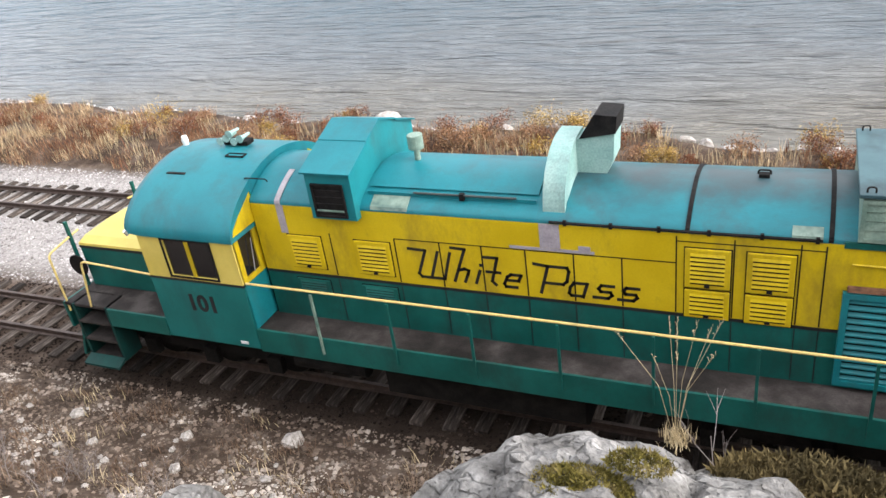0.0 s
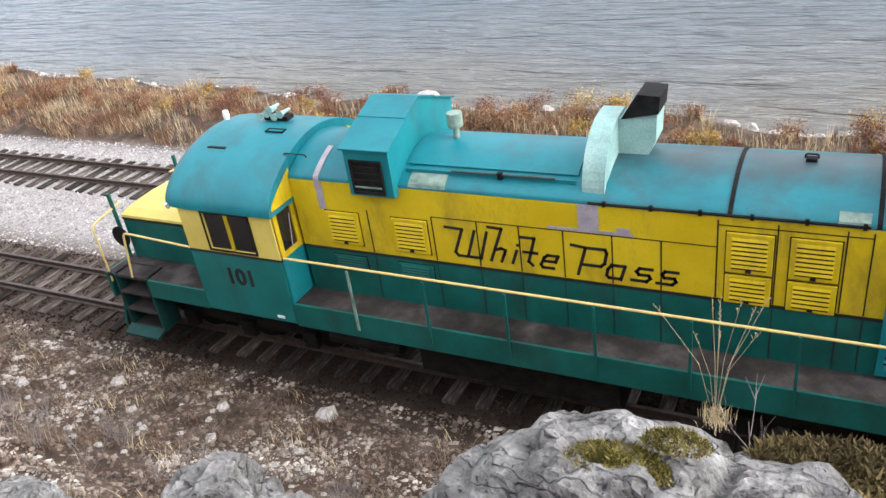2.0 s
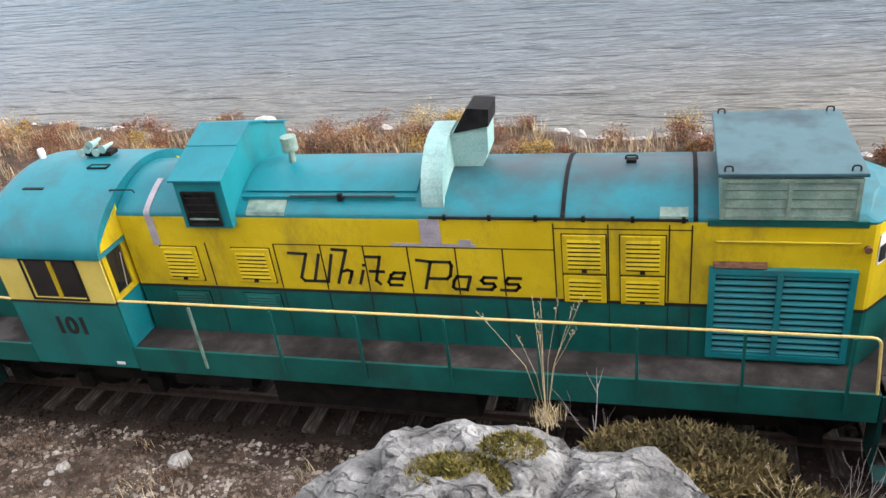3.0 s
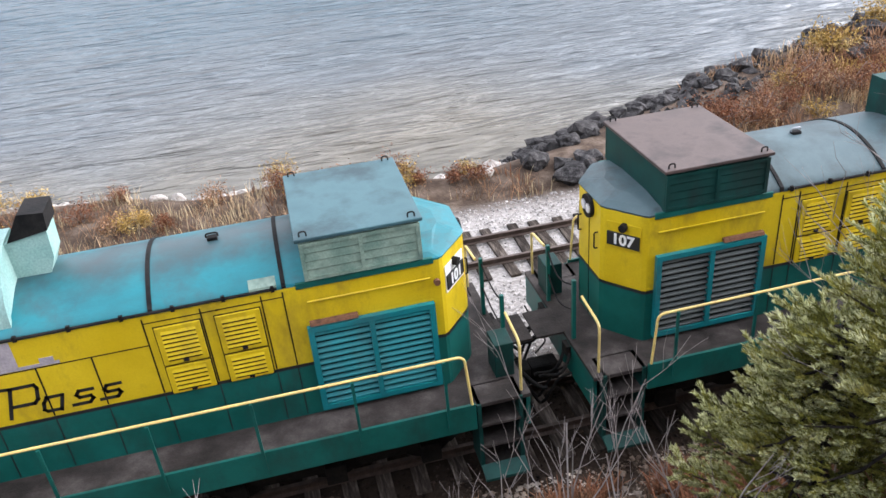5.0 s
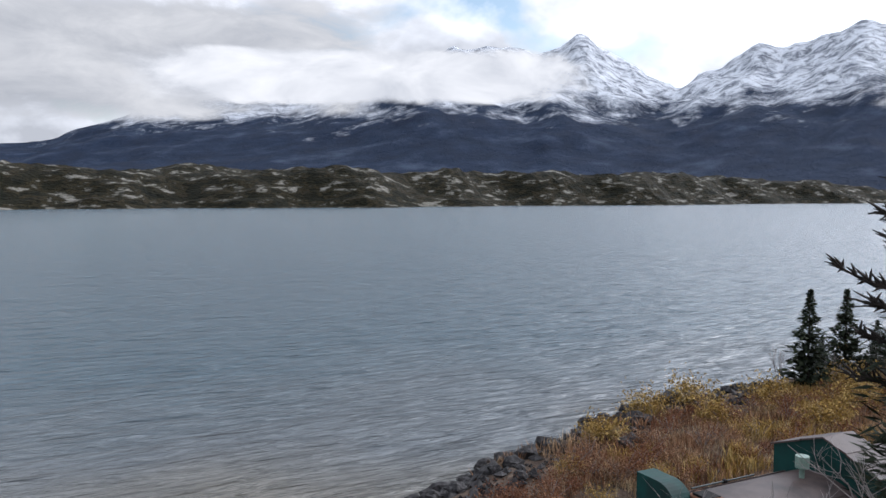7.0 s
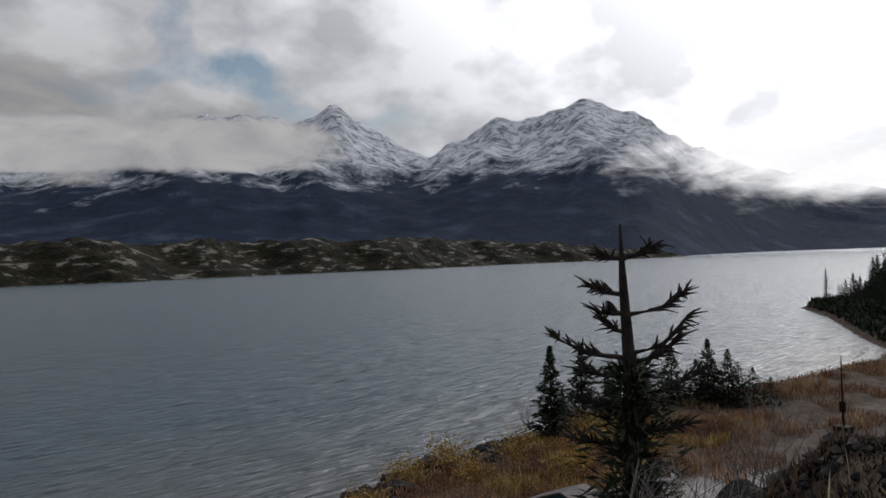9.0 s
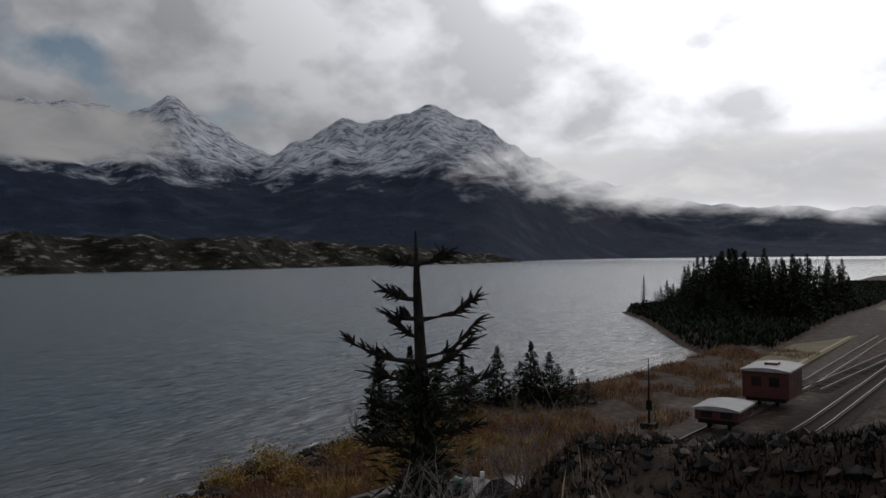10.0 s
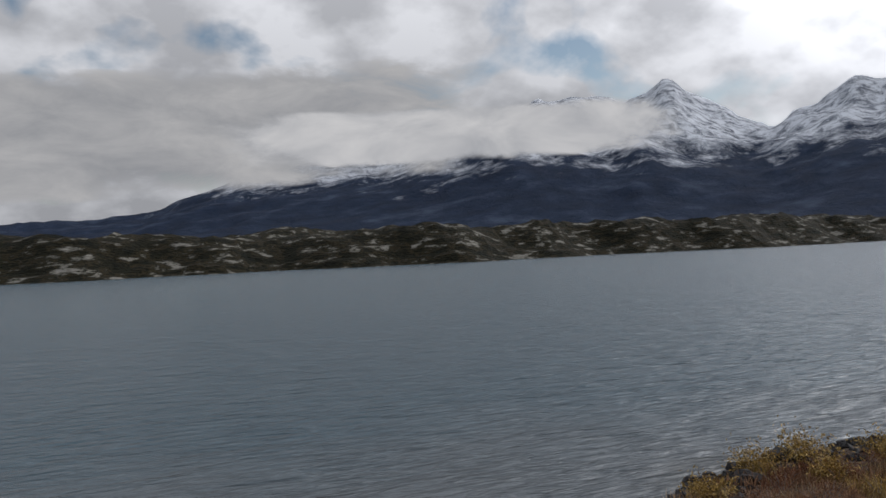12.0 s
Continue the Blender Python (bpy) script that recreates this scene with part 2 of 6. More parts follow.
M_STONE = surf("pale_ballast_stone", [(0.22, 0.20, 0.185), (0.34, 0.315, 0.30), (0.44, 0.415, 0.395)], 2.5, 0.85, bump=0.4, island=0.35, spec=0.12)
M_GRAVEL = surf("brown_gravel_stone", [(0.07, 0.05, 0.037), (0.17, 0.13, 0.102), (0.46, 0.405, 0.35)], 0.8, 0.9, bump=0.4, island=0.5, spec=0.1)
# oily trackbed gravel, with the train's underside shade in its colour
M_OILY_SHADE = surf("oily_shaded_gravel", [(0.009, 0.0065, 0.005), (0.024, 0.016, 0.012), (0.075, 0.054, 0.041)], 0.9, 0.9, bump=0.4, island=0.5, spec=0.1)
M_ROCK_PLAIN = surf("lichened_grey_rock", [(0.075, 0.07, 0.064), (0.165, 0.157, 0.147), (0.235, 0.225, 0.21), (0.38, 0.365, 0.345)], 5.0, 0.9, bump=0.9, fine=32, spread=(0.3, 0.68), grime=(0.07, 0.062, 0.05), grime_amount=0.7, bump_dist=0.04, spec=0.1)
M_DROCK = surf("dark_wet_shore_rock", [(0.010, 0.009, 0.009), (0.024, 0.022, 0.022), (0.06, 0.055, 0.054)], 2.5, 0.65, bump=0.7, fine=10, island=0.5, bump_dist=0.05, spec=0.12)
M_PROCK = surf("pale_shore_rock", [(0.20, 0.18, 0.16), (0.42, 0.385, 0.35)], 2.5, 0.85, bump=0.6, fine=10, island=0.3, spec=0.12)
M_DRYGRASS = surf("dry_orange_grass", [(0.12, 0.058, 0.034), (0.28, 0.155, 0.085), (0.50, 0.37, 0.22)], 0.5, 0.9, bump=0, island=0.5, spread=(0.3, 0.7), spec=0.12)
M_STRAW = surf("pale_straw", [(0.42, 0.33, 0.19), (0.54, 0.44, 0.28)], 2, 0.9, bump=0, island=0.25, spec=0.12)
M_YBUSH = surf("yellow_autumn_leaf", [(0.20, 0.115, 0.03), (0.36, 0.235, 0.07), (0.47, 0.36, 0.17)], 2, 0.85, bump=0, island=0.5, spec=0.1)
M_REDWEED = surf("russet_weed", [(0.11, 0.045, 0.025), (0.18, 0.075, 0.04), (0.20, 0.12, 0.07)], 0.9, 0.95, bump=0, island=0.45, spec=0.12)
M_BROWNWEED = surf("grey_brown_weed", [(0.085, 0.05, 0.032), (0.16, 0.105, 0.07), (0.27, 0.205, 0.15)], 0.9, 0.95, bump=0, island=0.5, spec=0.1)
M_JUNIPER = surf("juniper_leaf", [(0.055, 0.045, 0.022), (0.12, 0.09, 0.04), (0.20, 0.15, 0.065)], 1.5, 0.85, bump=0, island=0.5, spec=0.12)
M_MOSS = surf("moss", [(0.07, 0.062, 0.016), (0.17, 0.14, 0.035), (0.24, 0.19, 0.08)], 14, 0.95, bump=0.6, island=0.5, spec=0.1)
M_TWIG = surf("grey_bare_twig", [(0.17, 0.14, 0.13), (0.28, 0.25, 0.235)], 3, 0.9, bump=0.2, spec=0.12)
M_BARK = surf("dark_bark", [(0.018, 0.015, 0.013), (0.045, 0.037, 0.032)], 6, 0.95, bump=0.6, fine=18, spec=0.12)
M_NEEDLE = surf("spruce_needle", [(0.09, 0.095, 0.02), (0.22, 0.21, 0.045), (0.34, 0.30, 0.09)], 1.2, 0.75, bump=0, island=0.45, spec=0.12)
M_TIP = surf("silvery_shoot_needle", [(0.40, 0.41, 0.19), (0.58, 0.57, 0.34)], 2, 0.75, bump=0, island=0.35, spec=0.12)
M_FIR = surf("dark_fir_needle", [(0.014, 0.02, 0.012), (0.035, 0.042, 0.022)], 1.2, 0.85, bump=0, island=0.4, spec=0.12)
M_FARVEG = surf("far_shore_scrub", [(0.006, 0.007, 0.004), (0.016, 0.014, 0.007), (0.008, 0.009, 0.005), (0.035, 0.027, 0.014), (0.014, 0.014, 0.008), (0.15, 0.14, 0.115), (0.24, 0.225, 0.195)], 0.12, 0.95, bump=0.9, fine=0.5, spread=(0.36, 0.66), stretch=(0.5, 0.7, 1.5), bump_dist=3.0, spec=0.1)
M_HEATH = surf("dark_heath", [(0.007, 0.006, 0.004), (0.017, 0.013, 0.007), (0.036, 0.022, 0.011)], 1.2, 0.95, bump=0, island=0.5, spec=0.1)
M_PLATFORM = surf("sandy_platform_gravel", [(0.17, 0.145, 0.09), (0.24, 0.205, 0.13)], 0.6, 0.95, bump=0.3, spec=0.1)


def vary_pieces(m, lo, hi):
    """Lets each piece of a kind differ in tone."""
    nt = m.node_tree
    n = nt.nodes
    bsdf = n["Principled BSDF"]
    base = bsdf.inputs["Base Color"].links[0].from_socket
    oi = n.new("ShaderNodeObjectInfo")
    mr = n.new("ShaderNodeMapRange")
    mr.inputs["To Min"].default_value, mr.inputs["To Max"].default_value = lo, hi
    wire(nt, oi.outputs["Random"], mr.inputs["Value"])
    hs = n.new("ShaderNodeHueSaturation")
    wire(nt, mr.outputs[0], hs.inputs["Value"]); wire(nt, base, hs.inputs["Color"])
    wire(nt, hs.outputs[0], bsdf.inputs["Base Color"])


vary_pieces(M_TIE, 0.45, 2.1)


def rock_material():
    """Grey bedrock: mottled crystals, black lichen spots and fine dark cracks."""
    m = M_ROCK_PLAIN.copy()
    m.name = "cracked_lichened_bedrock"
    nt = m.node_tree
    n = nt.nodes
    bsdf = n["Principled BSDF"]
    base = bsdf.inputs["Base Color"].links[0].from_socket
    tc = n.new("ShaderNodeTexCoord")
    wn = n.new("ShaderNodeTexNoise"); wn.inputs["Scale"].default_value = 3.0; wn.inputs["Detail"].default_value = 4
    wire(nt, tc.outputs["Object"], wn.inputs["Vector"])
    wv = n.new("ShaderNodeVectorMath"); wv.operation = "MULTIPLY_ADD"; wv.inputs[1].default_value = (0.35, 0.35, 0.35)
    wire(nt, wn.outputs["Color"], wv.inputs[0]); wire(nt, tc.outputs["Object"], wv.inputs[2])
    mp = n.new("ShaderNodeMapping"); mp.inputs["Scale"].default_value = (0.9, 1.9, 3.6); mp.inputs["Rotation"].default_value = (0.3, 0.35, 0.5)
    wire(nt, wv.outputs[0], mp.inputs[0])
    vo = n.new("ShaderNodeTexVoronoi"); vo.feature = "DISTANCE_TO_EDGE"; vo.inputs["Scale"].default_value = 1.6
    wire(nt, mp.outputs[0], vo.inputs["Vector"])
    cr = n.new("ShaderNodeMapRange"); cr.inputs["From Min"].default_value, cr.inputs["From Max"].default_value = 0.0, 0.03
    cr.inputs["To Min"].default_value, cr.inputs["To Max"].default_value = 0.34, 0.0
    wire(nt, vo.outputs["Distance"], cr.inputs["Value"])
    sp = n.new("ShaderNodeTexNoise"); sp.inputs["Scale"].default_value = 26; sp.inputs["Detail"].default_value = 6; sp.inputs["Roughness"].default_value = 0.75
    wire(nt, tc.outputs["Object"], sp.inputs["Vector"])
    sr = n.new("ShaderNodeMapRange"); sr.inputs["From Min"].default_value, sr.inputs["From Max"].default_value = 0.60, 0.70
    sr.inputs["To Max"].default_value = 0.8
    wire(nt, sp.outputs["Fac"], sr.inputs["Value"])
    mxm = n.new("ShaderNodeMath"); mxm.operation = "MAXIMUM"
    wire(nt, cr.outputs[0], mxm.inputs[0]); wire(nt, sr.outputs[0], mxm.inputs[1])
    mx = n.new("ShaderNodeMix"); mx.data_type = "RGBA"
    wire(nt, mxm.outputs[0], mx.inputs["Factor"]); wire(nt, base, mx.inputs["A"])
    mx.inputs["B"].default_value = (0.032, 0.030, 0.028, 1)
    wire(nt, mx.outputs["Result"], bsdf.inputs["Base Color"])
    b = n.new("ShaderNodeBump"); b.inputs["Strength"].default_value = 0.9; b.inputs["Distance"].default_value = 0.04; b.invert = True
    wire(nt, mxm.outputs[0], b.inputs["Height"])
    old = bsdf.inputs["Normal"].links[0].from_socket
    wire(nt, old, b.inputs["Normal"])
    wire(nt, b.outputs[0], bsdf.inputs["Normal"])
    return m


M_ROCK = rock_material()


def ground_material():
    """Soil, dry turf and gravel by place: pale ballast between the tracks, brown soil elsewhere."""
    m = surf("ground_soil", [(0.036, 0.025, 0.018), (0.075, 0.052, 0.038), (0.16, 0.122, 0.095)], 1.6, 0.95, bump=0.9, fine=14, bump_dist=0.04, spread=(0.3, 0.7), spec=0.1)
    nt = m.node_tree
    n = nt.nodes
    bsdf = n["Principled BSDF"]
    soil = bsdf.inputs["Base Color"].links[0].from_socket
    tc = n.new("ShaderNodeTexCoord")
    vo = n.new("ShaderNodeTexVoronoi")
    vo.inputs["Scale"].default_value = 17
    wire(nt, tc.outputs["Object"], vo.inputs["Vector"])
    rp = n.new("ShaderNodeValToRGB")
    rp.color_ramp.elements[0].color = (0.20, 0.18, 0.165, 1)
    rp.color_ramp.elements[1].color = (0.40, 0.375, 0.355, 1)
    wire(nt, vo.outputs["Color"], rp.inputs[0])
    # darkens the soil for oil stains and the shade beneath the train
    oil_shade = n.new("ShaderNodeAttribute")
    oil_shade.attribute_name = "oil_shade"
    mo = n.new("ShaderNodeMix"); mo.data_type = "RGBA"
    wire(nt, oil_shade.outputs["Fac"], mo.inputs["Factor"])
    wire(nt, soil, mo.inputs["A"])
    mo.inputs["B"].default_value = (0.017, 0.012, 0.009, 1)
    soil = mo.outputs["Result"]
    at = n.new("ShaderNodeAttribute")
    at.attribute_name = "ballast"
    mx = n.new("ShaderNodeMix"); mx.data_type = "RGBA"
    wire(nt, at.outputs["Fac"], mx.inputs["Factor"])
    wire(nt, soil, mx.inputs["A"]); wire(nt, rp.outputs[0], mx.inputs["B"])
    wire(nt, mx.outputs["Result"], bsdf.inputs["Base Color"])
    return m


def water_material():
    m = bpy.data.materials.new("lake_water")
    m.use_nodes = True
    nt = m.node_tree
    n = nt.nodes
    bsdf = n["Principled BSDF"]
    tc = n.new("ShaderNodeTexCoord")
    sep = n.new("ShaderNodeSeparateXYZ")
    wire(nt, tc.outputs["Object"], sep.inputs[0])
    big = n.new("ShaderNodeTexNoise")
    big.inputs["Scale"].default_value = 0.09
    big.inputs["Detail"].default_value = 5
    wire(nt, tc.outputs["Object"], big.inputs["Vector"])
    wob = n.new("ShaderNodeMath"); wob.operation = "MULTIPLY_ADD"; wob.inputs[1].default_value = 16
    wire(nt, big.outputs["Fac"], wob.inputs[0]); wire(nt, sep.outputs["Y"], wob.inputs[2])
    mr = n.new("ShaderNodeMapRange")
    mr.inputs["From Min"].default_value, mr.inputs["From Max"].default_value = 20, 44
    wire(nt, wob.outputs[0], mr.inputs["Value"])
    rp = n.new("ShaderNodeValToRGB")
    rp.color_ramp.elements[0].color = (0.150, 0.135, 0.108, 1)     # sandy shallows
    rp.color_ramp.elements[1].color = (0.052, 0.090, 0.113, 1)    # deep green-blue
    e = rp.color_ramp.elements.new(0.35); e.color = (0.110, 0.124, 0.132, 1)
    wire(nt, mr.outputs[0], rp.inputs[0])
    wire(nt, rp.outputs[0], bsdf.inputs["Base Color"])
    bsdf.inputs["IOR"].default_value = 1.33
    bsdf.inputs["Roughness"].default_value = 0.25
    bsdf.inputs["Specular IOR Level"].default_value = 0.85
    prev = None
    for scale, stretch, strength, dist, rot in ((0.38, (0.4, 1.5, 1), 0.9, 1.3, 0.35), (1.1, (0.35, 1.7, 1), 1.0, 0.8, 0.1), (5.0, (0.6, 1.4, 1), 0.6, 0.08, 0.5)):
        mp = n.new("ShaderNodeMapping")
        mp.inputs["Scale"].default_value = stretch
        mp.inputs["Rotation"].default_value = (0, 0, rot)
        wire(nt, tc.outputs["Object"], mp.inputs[0])
        no = n.new("ShaderNodeTexNoise")
        no.inputs["Scale"].default_value = scale
        no.inputs["Detail"].default_value = 3
        no.inputs["Distortion"].default_value = 0.5
        wire(nt, mp.outputs[0], no.inputs["Vector"])
        b = n.new("ShaderNodeBump")
        b.inputs["Strength"].default_value = strength
        b.inputs["Distance"].default_value = dist
        wire(nt, no.outputs["Fac"], b.inputs["Height"])
        if prev:
            wire(nt, prev.outputs[0], b.inputs["Normal"])
        prev = b
    wire(nt, prev.outputs[0], bsdf.inputs["Normal"])
    return m


def mountain_material():
    """Dark forest below, its colour blued for distance haze; rock and fresh snow above a ragged snow line."""
    m = surf("hazy_forested_snowy_mountain", [(0.009, 0.017, 0.038), (0.015, 0.026, 0.052), (0.05, 0.066, 0.10)], 0.010, 0.95, bump=0.0, fine=0.02, spread=(0.35, 0.75))
    nt = m.node_tree
    n = nt.nodes
    bsdf = n["Principled BSDF"]
    low = bsdf.inputs["Base Color"].links[0].from_socket
    tc = n.new("ShaderNodeTexCoord")
    sep = n.new("ShaderNodeSeparateXYZ")
    wire(nt, tc.outputs["Object"], sep.inputs[0])
    no = n.new("ShaderNodeTexNoise")
    no.inputs["Scale"].default_value = 0.009
    no.inputs["Detail"].default_value = 10
    no.inputs["Roughness"].default_value = 0.68
    mp = n.new("ShaderNodeMapping")
    mp.inputs["Scale"].default_value = (1, 1, 0.55)
    wire(nt, tc.outputs["Object"], mp.inputs[0])
    wire(nt, mp.outputs[0], no.inputs["Vector"])
    ad = n.new("ShaderNodeMath"); ad.operation = "MULTIPLY_ADD"; ad.inputs[1].default_value = 420
    wire(nt, no.outputs["Fac"], ad.inputs[0]); wire(nt, sep.outputs["Z"], ad.inputs[2])
    mr = n.new("ShaderNodeMapRange")
    mr.inputs["From Min"].default_value, mr.inputs["From Max"].default_value = 405, 485
    mr.inputs["To Max"].default_value = 0.88
    wire(nt, ad.outputs[0], mr.inputs["Value"])
    rk = n.new("ShaderNodeTexNoise")
    rk.inputs["Scale"].default_value = 0.028
    rk.inputs["Detail"].default_value = 8
    rk.inputs["Roughness"].default_value = 0.72
    rk.inputs["Distortion"].default_value = 0.6
    wire(nt, mp.outputs[0], rk.inputs["Vector"])
    rr = n.new("ShaderNodeMapRange")
    rr.inputs["From Min"].default_value, rr.inputs["From Max"].default_value = 0.44, 0.60
    rr.inputs["To Min"].default_value, rr.inputs["To Max"].default_value = 1.0, 0.22
    wire(nt, rk.outputs["Fac"], rr.inputs["Value"])
    sn = n.new("ShaderNodeMath"); sn.operation = "MULTIPLY"
    wire(nt, mr.outputs[0], sn.inputs[0]); wire(nt, rr.outputs[0], sn.inputs[1])
    bp = n.new("ShaderNodeBump")
    bp.inputs["Strength"].default_value = 0.8
    bp.inputs["Distance"].default_value = 8
    wire(nt, rk.outputs["Fac"], bp.inputs["Height"])
    wire(nt, bp.outputs[0], bsdf.inputs["Normal"])
    mx = n.new("ShaderNodeMix"); mx.data_type = "RGBA"
    wire(nt, sn.outputs[0], mx.inputs["Factor"])
    wire(nt, low, mx.inputs["A"])
    mx.inputs["B"].default_value = (0.74, 0.76, 0.80, 1)
    wire(nt, mx.outputs["Result"], bsdf.inputs["Base Color"])
    bsdf.inputs["Specular IOR Level"].default_value = 0.1
    return m


def cloud_material(name, strength, seed, lo, hi):
    """A bank of vapour: glowing with daylight, thinning out towards its ragged rim."""
    m = bpy.data.materials.new(name)
    m.use_nodes = True
    nt = m.node_tree
    n = nt.nodes
    n.clear()
    out = n.new("ShaderNodeOutputMaterial")
    uv = n.new("ShaderNodeUVMap")
    uv.uv_map = "span"
    sep = n.new("ShaderNodeSeparateXYZ")
    wire(nt, uv.outputs[0], sep.inputs[0])
    prod = None
    for k in ("X", "Y"):        # a bump that is 1 in the middle and 0 at the rim
        a = n.new("ShaderNodeMath"); a.operation = "SUBTRACT"; a.inputs[0].default_value = 1.0
        wire(nt, sep.outputs[k], a.inputs[1])
        p = n.new("ShaderNodeMath"); p.operation = "MULTIPLY"
        wire(nt, sep.outputs[k], p.inputs[0]); wire(nt, a.outputs[0], p.inputs[1])
        if prod is None:
            prod = p
        else:
            q = n.new("ShaderNodeMath"); q.operation = "MULTIPLY"
            wire(nt, prod.outputs[0], q.inputs[0]); wire(nt, p.outputs[0], q.inputs[1])
            prod = q
    rt = n.new("ShaderNodeMath"); rt.operation = "POWER"; rt.inputs[1].default_value = 0.5
    wire(nt, prod.outputs[0], rt.inputs[0])       # up to 0.25
    tc = n.new("ShaderNodeTexCoord")
    mp = n.new("ShaderNodeMapping")
    mp.inputs["Location"].default_value = (seed * 10, seed * 7, 0)
    mp.inputs["Scale"].default_value = (1, 1, 2.6)
    wire(nt, tc.outputs["Object"], mp.inputs[0])
    no = n.new("ShaderNodeTexNoise")
    no.inputs["Scale"].default_value = 0.0062
    no.inputs["Detail"].default_value = 9
    no.inputs["Roughness"].default_value = 0.6
    no.inputs["Distortion"].default_value = 0.4
    wire(nt, mp.outputs[0], no.inputs["Vector"])
    sm = n.new("ShaderNodeMath"); sm.operation = "MULTIPLY_ADD"; sm.inputs[1].default_value = 3.2
    wire(nt, rt.outputs[0], sm.inputs[0]); wire(nt, no.outputs["Fac"], sm.inputs[2])
    al = n.new("ShaderNodeMapRange")
    al.interpolation_type = "SMOOTHSTEP"
    al.inputs["From Min"].default_value, al.inputs["From Max"].default_value = lo, hi
    wire(nt, sm.outputs[0], al.inputs["Value"])
    col = n.new("ShaderNodeValToRGB")
    col.color_ramp.elements[0].position = 0.3
    col.color_ramp.elements[0].color = (0.60, 0.62, 0.66, 1)
    col.color_ramp.elements[1].position = 0.7
    col.color_ramp.elements[1].color = (0.95, 0.95, 0.96, 1)
    wire(nt, no.outputs["Fac"], col.inputs[0])
    em = n.new("ShaderNodeEmission")
    em.inputs["Strength"].default_value = strength
    wire(nt, col.outputs[0], em.inputs["Color"])
    tr = n.new("ShaderNodeBsdfTransparent")
    ms = n.new("ShaderNodeMixShader")
    wire(nt, al.outputs[0], ms.inputs[0]); wire(nt, tr.outputs[0], ms.inputs[1]); wire(nt, em.outputs[0], ms.inputs[2])
    wire(nt, ms.outputs[0], out.inputs[0])
    return m


# ---- mesh helpers ----
def mesh_object(name, verts, faces, material, parent=None, label="", smooth=False):
    me = bpy.data.meshes.new(name)
    me.from_pydata([tuple(v) for v in verts], [], faces)
    me.materials.append(material)
    if smooth:
        me.polygons.foreach_set("use_smooth", [True] * len(me.polygons))
    me.update()
    ob = new(name, me)
    ob.parent = parent
    if label:
        tagged(ob, label)
    return ob


def part(name, bm, material, parent, label="", smooth=False):
    bmesh.ops.recalc_face_normals(bm, faces=bm.faces)
    me = bpy.data.meshes.new(name)
    bm.to_mesh(me)
    bm.free()
    me.materials.append(material)
    if smooth:
        me.polygons.foreach_set("use_smooth", [True] * len(me.polygons))
    ob = new(name, me)
    ob.parent = parent
    if label:
        tagged(ob, label)
    return ob


def box(x0, x1, y0, y1, z0, z1, bevel=0.0, bm=None):
    bm2 = bmesh.new()
    vs = [bm2.verts.new((x, y, z)) for x in (x0, x1) for y in (y0, y1) for z in (z0, z1)]
    for f in ((0, 1, 3, 2), (4, 6, 7, 5), (0, 4, 5, 1), (2, 3, 7, 6), (0, 2, 6, 4), (1, 5, 7, 3)):
        bm2.faces.new([vs[i] for i in f])
    bmesh.ops.recalc_face_normals(bm2, faces=bm2.faces)
    if bevel:
        bmesh.ops.bevel(bm2, geom=bm2.edges[:], offset=bevel, segments=2, affect="EDGES", profile=0.6)
    if bm is None:
        return bm2
    me = bpy.data.meshes.new("tmp")
    bm2.to_mesh(me)
    bm2.free()
    bm.from_mesh(me)
    bpy.data.meshes.remove(me)
    return bm


def vault(arc, x0, x1):
    """A barrel roof: an arc drawn out between x0 and x1, with end faces of their own so that the skin shades smoothly."""
    bm = bmesh.new()
    r0 = [bm.verts.new((x0, a, b)) for a, b in arc]
    r1 = [bm.verts.new((x1, a, b)) for a, b in arc]
    for i in range(len(arc) - 1):
        bm.faces.new((r0[i], r0[i + 1], r1[i + 1], r1[i]))
    for x in (x0, x1):
        bm.faces.new([bm.verts.new((x, a, b)) for a, b in arc])
    return bm


def prism(profile, x0, x1, axis="x"):
    """A closed outline (two coordinates) drawn out between x0 and x1 along an axis."""
    bm = bmesh.new()
    put = {"x": lambda s, a, b: (s, a, b), "y": lambda s, a, b: (a, s, b), "z": lambda s, a, b: (a, b, s)}[axis]
    r0 = [bm.verts.new(put(x0, a, b)) for a, b in profile]
    r1 = [bm.verts.new(put(x1, a, b)) for a, b in profile]
    k = len(profile)
    for i in range(k):
        bm.faces.new((r0[i], r0[(i + 1) % k], r1[(i + 1) % k], r1[i]))
    bm.faces.new(r0[::-1])
    bm.faces.new(r1)
    return bm


def tube(points, radius, sides=8, bm=None, taper=None):
    """A round bar along points."""
    bm = bm or bmesh.new()
    rings = []
    pts = [Vector(p) for p in points]
    for i, p in enumerate(pts):
        d = (pts[min(i + 1, len(pts) - 1)] - pts[max(i - 1, 0)]).normalized()
        a = d.orthogonal().normalized()
        b = d.cross(a)
        r = radius * (taper[i] if taper else 1)
        rings.append([bm.verts.new(p + a * (r * math.cos(t)) + b * (r * math.sin(t))) for t in [2 * math.pi * j / sides for j in range(sides)]])
    for r0, r1 in zip(rings, rings[1:]):
        # match the nearest start, so that the tube does not twist
        k = min(range(sides), key=lambda s: (r1[s].co - r0[0].co).length - (pts[1] - pts[0]).length * 0)
        for j in range(sides):
            bm.faces.new((r0[j], r0[(j + 1) % sides], r1[(j + 1 + k) % sides], r1[(j + k) % sides]))
    bm.faces.new(rings[0][::-1])
    bm.faces.new(rings[-1])
    return bm


